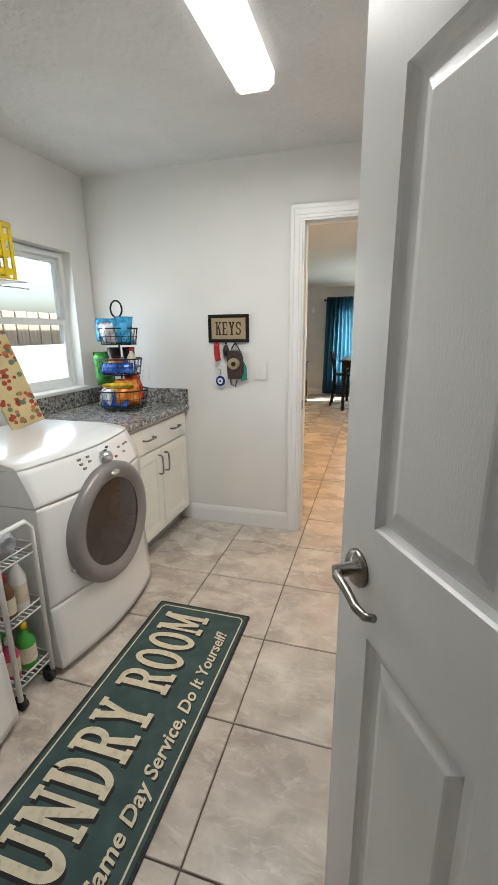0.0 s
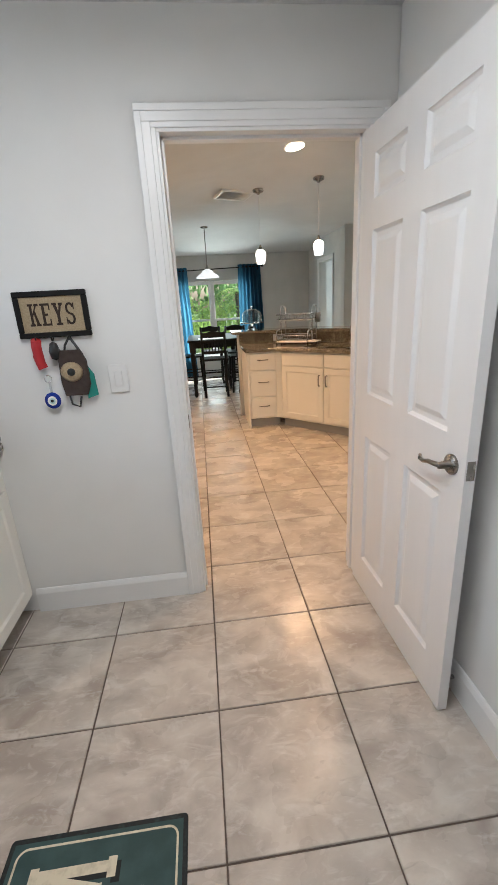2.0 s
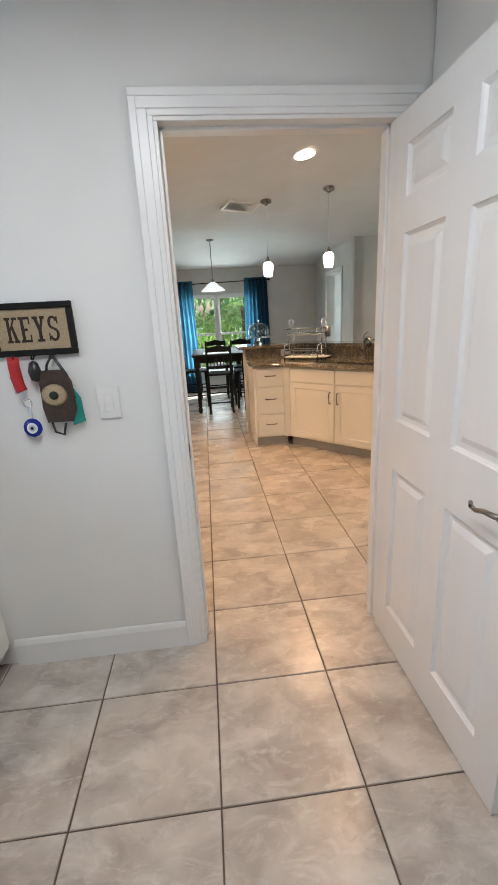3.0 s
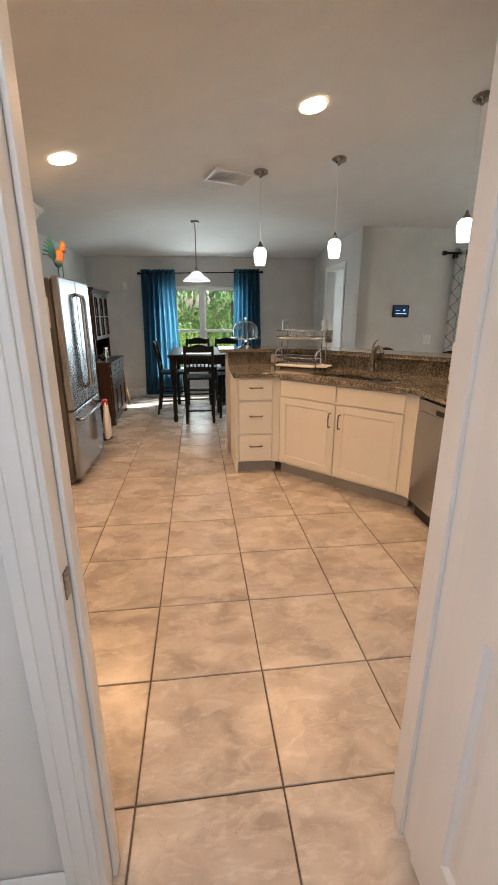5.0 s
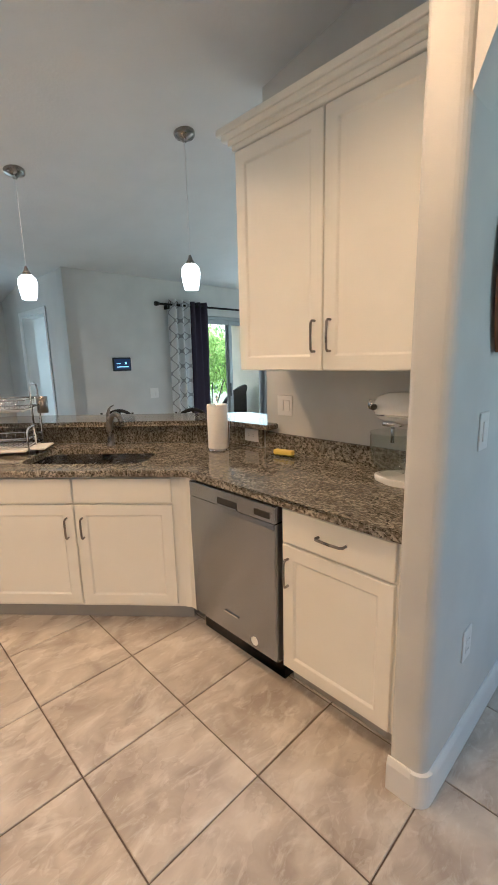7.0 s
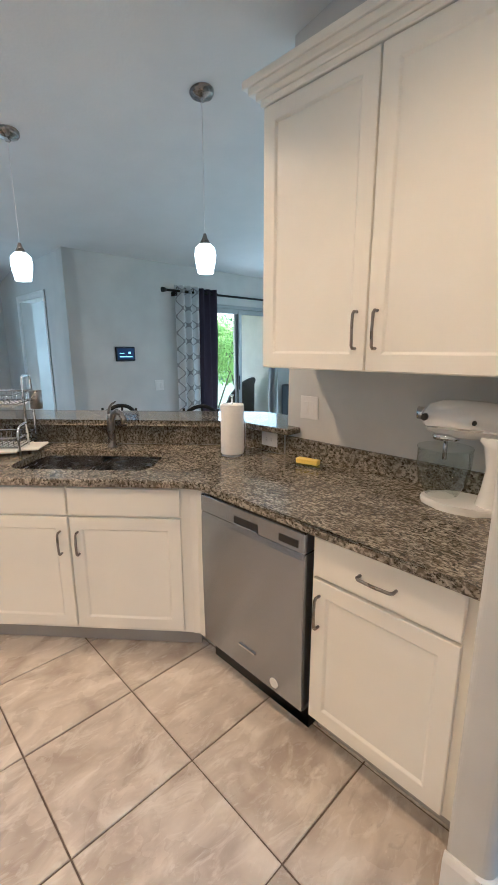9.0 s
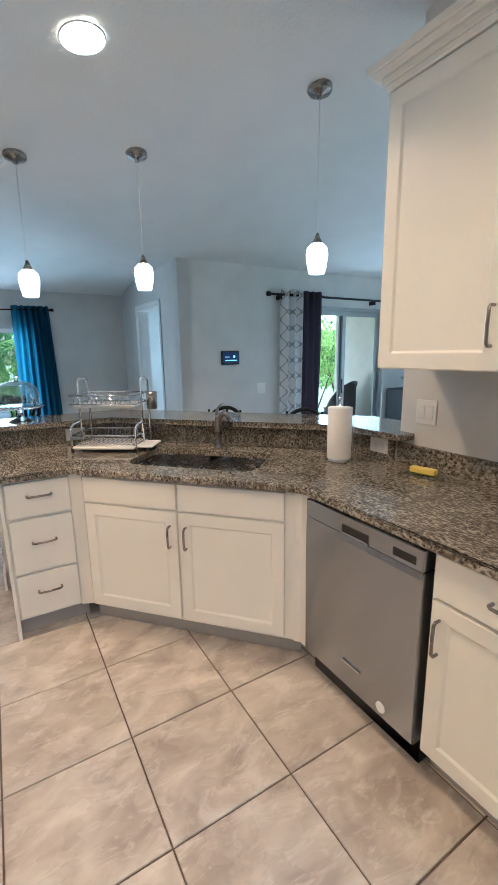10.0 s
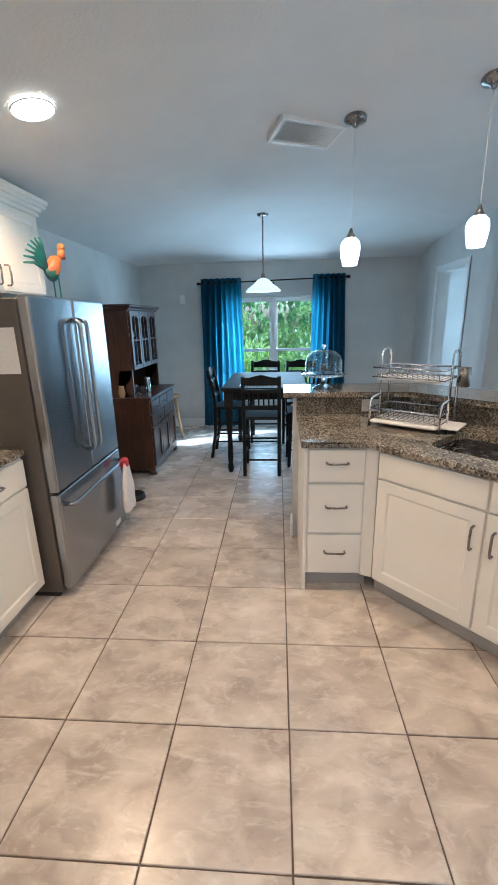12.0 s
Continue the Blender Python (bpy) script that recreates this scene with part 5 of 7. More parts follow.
def washer(name, y0, y1, label, category, cut=None):
    """A front loader with a bowed front that faces +x, a round door and a drawer base."""
    t = thing(name, pose(-0.80, y0, 0, 0, 0, 90), label, category)
    w, dep = y1 - y0, 0.68
    n = 16

    def bow(u, z):
        lean = 0.085 * max(0, (z - 0.74) / 0.2) ** 1.4 + 0.10 * max(0, (z - 0.915) / 0.023) ** 2
        return -0.055 * math.sin(math.pi * u) - 0.012 - 0.022 * max(0, (0.32 - z) / 0.30) + lean

    def shell(nm, zs, mat, back=dep):
        bm = bmesh.new()
        rows = [[bm.verts.new((u / n * w, bow(u / n, z), z)) for u in range(n + 1)] for z in zs]
        for a, b in zip(rows, rows[1:]):
            for i in range(n):
                bm.faces.new((a[i], a[i + 1], b[i + 1], b[i])).smooth = True
        lo = [bm.verts.new((0, back, zs[0])), bm.verts.new((w, back, zs[0]))]
        hi = [bm.verts.new((0, back, zs[-1])), bm.verts.new((w, back, zs[-1]))]
        bm.faces.new([r[0] for r in rows] + [hi[0], lo[0]])
        bm.faces.new([r[-1] for r in rows] + [hi[1], lo[1]])
        bm.faces.new(rows[0] + [lo[1], lo[0]])
        bm.faces.new(rows[-1] + [hi[1], hi[0]])
        bm.faces.new((lo[0], lo[1], hi[1], hi[0]))
        return part(nm, bm, mat, t)

    shell("base_drawer", (0.035, 0.06, 0.30, 0.318), M_WHITE_AP)
    shell("body", (0.322, 0.34, 0.52, 0.74, 0.757), M_WHITE_AP)
    shell("console", (0.761, 0.775, 0.80, 0.83, 0.86, 0.885, 0.905), M_WHITE_AP)
    shell("top", (0.907, 0.915, 0.922, 0.928, 0.934, 0.938), M_WHITE_AP)
    cx, cz, r = w * 0.53, 0.545, 0.262
    prof = [(r + 0.008, 0.02), (r + 0.008, -0.012), (r - 0.004, -0.026), (r - 0.022, -0.031), (r - 0.050, -0.027), (r - 0.066, -0.010)]
    bm = bmesh.new()
    lathe(bm, [(a, -b) for a, b in prof], seg=48, cap=False)
    for v in bm.verts:
        x, y, z = v.co
        v.co = (cx + x * 1.1, bow((cx + x * 0.5) / w, 0.5) - z + 0.004, cz + y * 1.06)
    ring = part("door_ring", bm, M_GREY_RING, t, "grey plastic door ring")
    bm = bmesh.new()
    lathe(bm, [(r - 0.064, 0.010), (0.12, 0.018), (0.0, 0.022)], seg=48, cap=False)
    for v in bm.verts:
        x, y, z = v.co
        v.co = (cx + x * 1.1, bow((cx + x * 0.5) / w, 0.5) - z + 0.004, cz + y * 1.06)
    part("door_glass", bm, M_DARKGLASS, ring, "dark tinted door glass")
    bm = lathe(bmesh.new(), [(0.036, 0), (0.034, 0.006), (0, 0.007)], seg=20)
    bmesh.ops.transform(bm, matrix=pose(cx - 0.005, bow(cx / w, 0.5) - 0.036, cz + r * 1.06 - 0.028, 90) @ Matrix.Diagonal((1, 0.42, 1, 1)), verts=bm.verts)
    part("badge", bm, M_CHROME, ring, "oval badge")
    k = bow(0.5, 0.85)
    bm = lathe(bmesh.new(), [(0.034, 0), (0.034, 0.012), (0.026, 0.016), (0.024, 0.034), (0, 0.036)], seg=24)
    bmesh.ops.transform(bm, matrix=pose(w * 0.55, k - 0.004, 0.852, 72), verts=bm.verts)
    part("dial", bm, M_CHROME, t, "chrome program dial")
    for i, (u, z, cm) in enumerate(((0.63, 0.885, M_BLACK), (0.60, 0.875, M_TEAL), (0.68, 0.83, M_RED), (0.76, 0.86, M_GREY_RING), (0.80, 0.83, M_GREY_RING), (0.84, 0.86, M_GREY_RING), (0.88, 0.86, M_GREY_RING), (0.36, 0.88, M_GREY_RING), (0.36, 0.86, M_GREY_RING), (0.37, 0.84, M_GREY_RING), (0.43, 0.88, M_GREY_RING), (0.43, 0.86, M_GREY_RING))):
        y = bow(u, z)
        part("button" if i < 7 else "print_bar", boxes((u * w - 0.009, y - 0.005, z - 0.004, u * w + 0.009, y + 0.01, z + 0.005)), cm, t)
    part("door_grip", boxes((w * 0.17, bow(0.2, 0.5) - 0.012, 0.44, w * 0.235, bow(0.2, 0.5) + 0.02, 0.55), bevel=0.008), M_BLACK, t, "dark recessed door grip")
    part("grip_cup", boxes((w * 0.15, bow(0.17, 0.5) - 0.010, 0.425, w * 0.225, bow(0.17, 0.5) + 0.02, 0.442), bevel=0.006), M_WHITE_AP, t)
    for x in (0.06, w - 0.06):
        for y in (0.06, dep - 0.06):
            part("foot", lathe(bmesh.new(), [(0.022, 0), (0.022, 0.036)], (x, y, 0), 12), M_RUBBER, t)
    return t


washer("dryer", -1.362, -0.605, "white front-loading dryer with a grey round door", "dryer")
washer("washing_machine", -2.34, -1.60, "white front-loading washing machine beside a rolling cart", "washing machine")

# slim rolling cart between the machines
t = thing("rolling_cart", pose(-0.80, -1.555, 0, 0, 0, 90), "slim white wire cart with bottles on three tiers", "cart")
CW, CD = 0.17, 0.55
for y in (0.0, CD):
    part("end_frame", tube(bmesh.new(), [(0, y, 0.05), (0, y, 0.70), (0.03, y, 0.735), (CW - 0.03, y, 0.735), (CW, y, 0.70), (CW, y, 0.05)], 0.010, 8), M_TRIM, t)
for z in (0.10, 0.36, 0.60):
    for dz in (0.0, 0.035):
        part("tier_rim", tube(bmesh.new(), [(0, 0, z + dz), (CW, 0, z + dz), (CW, CD, z + dz), (0, CD, z + dz)], 0.004, 6, closed=True), M_TRIM, t)
    for i in range(1, 8):
        part("wire", tube(bmesh.new(), [(CW * i / 8, 0, z), (CW * i / 8, CD, z)], 0.0025, 5), M_TRIM, t)
for x in (0.01, CW - 0.01):
    for y in (0.01, CD - 0.01):
        bm = tube(bmesh.new(), [(x - 0.012, y, 0.025), (x + 0.012, y, 0.025)], 0.025, 14)
        box(bm, x - 0.015, y - 0.01, 0.025, x + 0.015, y + 0.02, 0.055)
        part("caster", bm, M_RUBBER, t, "black caster")


def bottle(x, y, z, h, r, mat, cap, label):
    t = thing("bottle", pose(x, y, z), label, "bottle", "bottles on the cart")
    part("body", lathe(bmesh.new(), [(r * 0.9, 0), (r, 0.01), (r, h * 0.6), (r * 0.6, h * 0.75), (r * 0.35, h * 0.82), (r * 0.35, h * 0.86)], seg=16), mat, t)
    part("cap", lathe(bmesh.new(), [(r * 0.4, h * 0.86), (r * 0.4, h * 0.98), (r * 0.2, h)], seg=12), cap, t)
    part("paper_label", lathe(bmesh.new(), [(r * 1.01, h * 0.15), (r * 1.01, h * 0.5)], seg=16, cap=False), M_CREAM, t)


SPRAY = material("pale_blue_plastic", (0.45, 0.60, 0.66), 0.35)
BROWN = material("brown_plastic", (0.14, 0.06, 0.03), 0.4)
bottle(-0.86, -1.43, 0.365, 0.23, 0.032, M_PLASTIC_W, SPRAY, "white spray bottle on the cart")
bottle(-0.85, -1.50, 0.365, 0.19, 0.030, BROWN, M_RED, "brown bottle on the cart")
bottle(-0.95, -1.46, 0.365, 0.21, 0.034, SPRAY, M_BLACK, "pale blue bottle on the cart")
bottle(-0.86, -1.44, 0.105, 0.20, 0.036, M_GREEN, M_YELLOW, "green bottle on the cart")
bottle(-0.87, -1.51, 0.105, 0.18, 0.032, material("pink_plastic", (0.55, 0.05, 0.15), 0.4), M_PLASTIC_W, "pink bottle on the cart")
bottle(-0.97, -1.47, 0.105, 0.20, 0.036, M_GREEN, M_PLASTIC_W, "green bottle on the cart")
bm = lathe(bmesh.new(), [(0.0, -0.05), (0.04, -0.04), (0.055, 0), (0.04, 0.045), (0.0, 0.055)], (0, 0, 0.053), 14, cap=False)
t = solid("rag", bm, material("grey_rag", (0.42, 0.44, 0.47), 0.95, 0, (0.33, 0.35, 0.38), 30, 0.8, 60), "crumpled grey cloth on the cart", "cloth")
t.matrix_basis = pose(-0.87, -1.47, 0.60)

# wire shelf with a yellow basket above the machines
t = thing("wire_shelf", pose(LX0, -1.50, 1.66), "white wire wall shelf above the machines", "shelf")
for i in range(12):
    part("wire", tube(bmesh.new(), [(0.0, i * 0.065, 0), (0.36, i * 0.065, 0)], 0.0028, 5), M_TRIM, t)
for x, z in ((0.02, 0), (0.19, -0.003), (0.36, 0), (0.365, -0.03)):
    part("rail", tube(bmesh.new(), [(x, -0.01, z), (x, 0.74, z)], 0.0035, 6), M_TRIM, t)
part("bracket", tube(bmesh.new(), [(0.33, 0.62, -0.004), (0.0, 0.62, -0.26)], 0.006, 6), M_TRIM, t)
part("bracket", tube(bmesh.new(), [(0.33, 0.1, -0.004), (0.0, 0.1, -0.26)], 0.006, 6), M_TRIM, t)
t = thing("basket", pose(-1.41, -1.0, 1.668), "yellow slotted plastic basket on the wire shelf", "basket")
bx, by, bz = 0.15, 0.19, 0.24
part("bottom", boxes((-bx, -by, 0, bx, by, 0.008)), M_YELLOW, t)
part("rim", tube(bmesh.new(), [(-bx, -by, bz), (bx, -by, bz), (bx, by, bz), (-bx, by, bz)], 0.012, 8, closed=True), M_YELLOW, t)
for z in (0.02, 0.10, 0.17):
    part("hoop", boxes((-bx, -by, z, bx, -by + 0.006, z + 0.03), (-bx, by - 0.006, z, bx, by, z + 0.03), (-bx, -by, z, -bx + 0.006, by, z + 0.03), (bx - 0.006, -by, z, bx, by, z + 0.03)), M_YELLOW, t)
bm = bmesh.new()
for i in range(9):
    y = -by + i * 2 * by / 8
    for x in (-bx, bx):
        box(bm, x - 0.004, y - 0.009, 0, x + 0.004, y + 0.009, bz)
for i in range(1, 7):
    x = -bx + i * 2 * bx / 7
    for y in (-by, by):
        box(bm, x - 0.009, y - 0.004, 0, x + 0.009, y + 0.004, bz)
part("bars", bm, M_YELLOW, t)
t = solid("folded_cloths", boxes((-1.46, -1.34, 1.40, -1.27, -1.03, 1.45), (-1.46, -1.33, 1.452, -1.27, -1.04, 1.50), (-1.45, -1.33, 1.502, -1.28, -1.03, 1.545), bevel=0.015), material("lilac_cloth", (0.42, 0.38, 0.45), 0.95, 0, (0.36, 0.33, 0.40), 30, 0.5, 200), "stack of folded lilac cloths under the shelf", "cloths")
solid("storage_box", boxes((-1.47, -1.36, 0.939, -1.26, -1.06, 1.398), bevel=0.006), M_TRIM, "tall white storage carton beside the window", "box")

# ironing board with a floral cover leaning by the window
t = thing("ironing_board", pose(-1.40, -0.83, 0.94, -16, 0, 0) , "ironing board with a floral cover leaning on the wall", "ironing board")
FLORAL = material("cream_cotton", (0.62, 0.50, 0.27), 0.9, 0, (0.55, 0.44, 0.23), 14, 0.3, 300)
ol = [(0.0, 0.0), (0.17, 0.0)] + [(0.17, 0.30)] + arc(0.05, 0.46, 0.12, 0, 150, 8) + [(0.0, 0.35)]
bm = prism(bmesh.new(), [(x - 0.08, y) for x, y in ol], 0, 0.028, 0.008)
bmesh.ops.transform(bm, matrix=pose(0, 0, 0, 90), verts=bm.verts)
part("cover", bm, FLORAL, t, "cream cotton cover with red and teal flowers")
rng = random.Random(2)
cols = (material("brick_red_print", (0.36, 0.06, 0.04), 0.9), material("sage_print", (0.16, 0.20, 0.13), 0.9), material("orange_print", (0.50, 0.19, 0.07), 0.9), material("rust_print", (0.42, 0.09, 0.06), 0.9))
for i in range(90):
    x, z, r = rng.uniform(-0.07, 0.08), rng.uniform(0.02, 0.5), rng.uniform(0.007, 0.0145)
    bm = bmesh.new()
    bm.faces.new([bm.verts.new((x + r * (1 + 0.16 * math.cos(6 * a)) * math.cos(a), 0, z + r * (1 + 0.16 * math.cos(6 * a)) * math.sin(a))) for a in [2 * math.pi * k / 18 for k in range(18)]])
    bmesh.ops.translate(bm, verts=bm.verts, vec=(0, -0.0292, 0))
    part("flower", bm, cols[i % 4], t)
t.matrix_basis = pose(-1.33, -0.80, 0.945, -8, -14, 62)

# three-tier wire snack stand
t = thing("snack_stand", pose(-1.21, -0.06, 0.916), "three-tier black wire basket stand", "wire stand")
part("post", tube(bmesh.new(), [(0, 0, 0.01), (0, 0, 0.60)], 0.006, 8), M_IRON, t)
part("ring_handle", tube(bmesh.new(), [(0.042 * math.cos(2 * math.pi * i / 20), 0, 0.652 + 0.052 * math.sin(2 * math.pi * i / 20)) for i in range(20)], 0.006, 8, closed=True), M_IRON, t)
TIERS = ((0.02, 0.165, 0.11), (0.235, 0.14, 0.10), (0.43, 0.125, 0.10))
for z, r, h in TIERS:
    bm = bmesh.new()
    for rr, zz, w in ((r, z + h, 0.005), (r * 0.95, z + h * 0.5, 0.0022), (r * 0.88, z, 0.004)):
        tube(bm, [(rr * math.cos(2 * math.pi * i / 28), rr * math.sin(2 * math.pi * i / 28), zz) for i in range(28)], w, 6, closed=True)
    rim = part("basket", bm, M_IRON, t)
    for i in range(22):
        a = 2 * math.pi * i / 22
        part("wire", tube(bmesh.new(), [(r * math.cos(a), r * math.sin(a), z + h), (r * 0.88 * math.cos(a), r * 0.88 * math.sin(a), z), (0.01 * math.cos(a), 0.01 * math.sin(a), z)], 0.0018, 4), M_IRON, rim)
rng = random.Random(9)


def foil(name, c):
    return material(name, c, 0.25, 0.25, tuple(min(1, v * 1.8 + 0.05) for v in c), 22, 0.6, 40, mix=(0.45, 0.6))


FOILS = [foil("blue_foil", (0.02, 0.10, 0.42)), foil("red_foil", (0.45, 0.03, 0.02)), foil("sky_foil", (0.04, 0.30, 0.55)), foil("orange_foil", (0.60, 0.18, 0.02)), foil("silver_foil", (0.40, 0.40, 0.42)), foil("yellow_foil", (0.60, 0.38, 0.02)), foil("green_foil", (0.05, 0.30, 0.06)), foil("brown_foil", (0.20, 0.08, 0.03))]
FNAMES = ("blue", "red", "sky-blue", "orange", "silver", "yellow", "green", "brown")


def packet(x, y, z, w, h, tilt, turn, k):
    bm = bmesh.new()
    nu, nv = 8, 8
    for s in (-1, 1):
        g = [[bm.verts.new((w * (u / nu - 0.5), s * 0.022 * math.sin(math.pi * u / nu) ** 0.6 * math.sin(math.pi * v / nv) ** 0.6 + 0.003 * math.sin(5 * u + 3 * v + k), h * v / nv)) for v in range(nv + 1)] for u in range(nu + 1)]
        for u in range(nu):
            for v in range(nv):
                bm.faces.new((g[u][v], g[u + 1][v], g[u + 1][v + 1], g[u][v + 1])).smooth = True
    bmesh.ops.remove_doubles(bm, verts=bm.verts, dist=0.0005)
    ob = solid("snack_packet", bm, FOILS[k % 8], "shiny %s snack packet in the wire stand" % FNAMES[k % 8], "snack packet", "snack packets")
    ob.matrix_basis = pose(-1.21 + x, -0.06 + y, 0.916 + z, tilt, 0, turn)


for tier, (z, r, h) in enumerate(TIERS):
    order = ((4, 1, 3, 4, 0, 1, 7, 4, 0, 3), (0, 4, 0, 5, 0, 7, 0), (2, 2, 4, 7, 2, 7, 4))[tier]
    for i, k in enumerate(order):
        a = 2 * math.pi * i / len(order) + 0.4 - (1.2 if tier == 2 else 0)
        rr = r * 0.62
        packet(rr * math.cos(a), rr * math.sin(a), z + 0.008, rng.uniform(0.10, 0.13), rng.uniform(0.12, 0.155) if tier != 1 else 0.10, rng.uniform(-28, 20), math.degrees(a) + 90 + rng.uniform(-30, 30), k)
for x, y, z, w, h, tilt, turn, k in ((0.10, -0.09, 0.05, 0.16, 0.17, -20, 45, 3), (0.02, -0.13, 0.03, 0.17, 0.13, -24, 10, 0), (-0.07, -0.12, 0.04, 0.15, 0.15, -20, -25, 4), (0.09, 0.03, 0.06, 0.15, 0.17, -12, 80, 1), (-0.04, -0.05, 0.45, 0.15, 0.15, -15, 30, 2), (0.05, -0.04, 0.46, 0.13, 0.15, 18, 60, 2), (-0.06, 0.0, 0.45, 0.12, 0.13, 10, -60, 7), (0.06, -0.09, 0.245, 0.15, 0.07, -10, 30, 0), (-0.02, -0.11, 0.245, 0.13, 0.07, -12, -5, 0)):
    packet(x, y, z, w, h, tilt, turn, k)
packet(-0.085, -0.05, 0.165, 0.13, 0.22, -8, 60, 6)
packet(0.02, -0.05, 0.135, 0.20, 0.10, 60, 15, 5)
bottle(-1.13, -0.05, 1.155, 0.17, 0.030, M_CREAM, M_RED, "cream bottle with a red cap in the wire stand")
solid("tumbler", lathe(bmesh.new(), [(0.032, 0), (0.042, 0.17), (0.038, 0.17), (0.03, 0.006), (0, 0.006)], (-1.25, -0.07, 1.155), 20, cap=False), M_DARKGLASS, "dark plastic tumbler in the wire stand", "tumbler")
solid("tumbler", lathe(bmesh.new(), [(0.032, 0), (0.042, 0.17), (0.038, 0.17), (0.03, 0.006), (0, 0.006)], (-1.18, 0.0, 1.155), 20, cap=False), M_DARKGLASS, "dark plastic tumbler in the wire stand", "tumbler")


# ---- slab lettering ----
def letter_shapes(ch):
    R = lambda a, b, c, d: [(a, b), (c, b), (c, d), (a, d)]

    def ring(cx, cy, rx, ry, kx, ky, a0, a1, n=14):
        out = []
        for i in range(n):
            p, q = radians(a0 + (a1 - a0) * i / n), radians(a0 + (a1 - a0) * (i + 1) / n)
            out.append([(cx + rx * kx * math.cos(p), cy + ry * ky * math.sin(p)), (cx + rx * math.cos(p), cy + ry * math.sin(p)), (cx + rx * math.cos(q), cy + ry * math.sin(q)), (cx + rx * kx * math.cos(q), cy + ry * ky * math.sin(q))])
        return out

    top, low = (lambda a, b: R(a, 0.90, b, 1.0)), (lambda a, b: R(a, 0.0, b, 0.10))
    return {
        "L": [R(0.12, 0, 0.40, 1), top(0, 0.54), R(0, 0, 0.95, 0.13), R(0.80, 0, 0.95, 0.38)],
        "A": [[(0.10, 0), (0.30, 0), (0.60, 1), (0.40, 1)], [(0.60, 0), (0.90, 0), (0.62, 1), (0.40, 1)], R(0.28, 0.28, 0.70, 0.40), low(0, 0.42), low(0.52, 1)],
        "U": [R(0.08, 0.3, 0.34, 1), R(0.70, 0.3, 0.90, 1), top(0, 0.44), top(0.58, 1)] + ring(0.49, 0.32, 0.41, 0.33, 0.38, 0.5, 180, 360),
        "N": [R(0.10, 0, 0.28, 1), R(0.74, 0, 0.90, 1), [(0.08, 1), (0.36, 1), (0.90, 0), (0.64, 0)], low(0, 0.40), top(0, 0.36), top(0.60, 1)],
        "D": [R(0.10, 0, 0.38, 1), low(0, 0.5), top(0, 0.5)] + ring(0.42, 0.5, 0.54, 0.5, 0.46, 0.76, -90, 90),
        "R": [R(0.10, 0, 0.38, 1), low(0, 0.48), top(0, 0.5), low(0.62, 1), R(0.36, 0.44, 0.56, 0.55), [(0.46, 0.5), (0.68, 0.5), (0.94, 0), (0.64, 0)]] + ring(0.48, 0.72, 0.44, 0.28, 0.40, 0.6, -90, 90),
        "Y": [R(0.36, 0, 0.64, 0.52), [(0.04, 1), (0.34, 1), (0.64, 0.46), (0.36, 0.46)], [(0.72, 1), (0.95, 1), (0.64, 0.46), (0.44, 0.46)], top(0, 0.44), top(0.62, 1), low(0.2, 0.8)],
        "O": ring(0.5, 0.5, 0.5, 0.5, 0.46, 0.74, 0, 360, 24),
        "M": [R(0.08, 0, 0.20, 1), R(0.74, 0, 0.94, 1), [(0.06, 1), (0.30, 1), (0.58, 0.14), (0.42, 0.14)], [(0.94, 1), (0.74, 1), (0.42, 0.14), (0.56, 0.14)], low(0, 0.32), low(0.64, 1), top(0, 0.24), top(0.78, 1)],
        "K": [R(0.12, 0, 0.36, 1), [(0.34, 0.40), (0.34, 0.56), (0.74, 1), (0.90, 1)], [(0.44, 0.58), (0.60, 0.70), (0.95, 0), (0.66, 0)], low(0, 0.48), top(0, 0.48), top(0.6, 1), low(0.56, 1)],
        "E": [R(0.12, 0, 0.38, 1), R(0, 0, 0.9, 0.10), R(0, 0.90, 0.9, 1), R(0.38, 0.45, 0.66, 0.55), R(0.78, 0, 0.9, 0.30), R(0.78, 0.70, 0.9, 1)],
        "S": ring(0.5, 0.73, 0.42, 0.27, 0.48, 0.62, 15, 270) + ring(0.5, 0.27, 0.44, 0.27, 0.48, 0.62, -165, 90) + [R(0.82, 0.68, 0.92, 0.98), R(0.06, 0.02, 0.16, 0.34)],
    }[ch]


def slab_words(words, height, length, gap, mat, m, parent, widths, name="lettering", lift=0.0):
    bm = bmesh.new()
    tot = sum(widths.get(c, 1.0) for c in words) + gap * (len(words) - 1)
    u = length / tot
    x, k = 0.0, 0
    for c in words:
        w = widths.get(c, 1.0) * u
        if c != " ":
            for poly in letter_shapes(c):
                k += 1
                bm.faces.new([bm.verts.new((x + px * w, py * height, lift + (k % 7) * 0.00012)) for px, py in poly])
        x += w + gap * u
    for f in bm.faces:
        if f.normal.z < 0:
            f.normal_flip()
    bmesh.ops.transform(bm, matrix=m, verts=bm.verts)
    me = bpy.data.meshes.new(name)
    bm.to_mesh(me)
    bm.free()
    me.materials.append(mat)
    ob = new(name, me)
    ob.parent = parent
    return ob


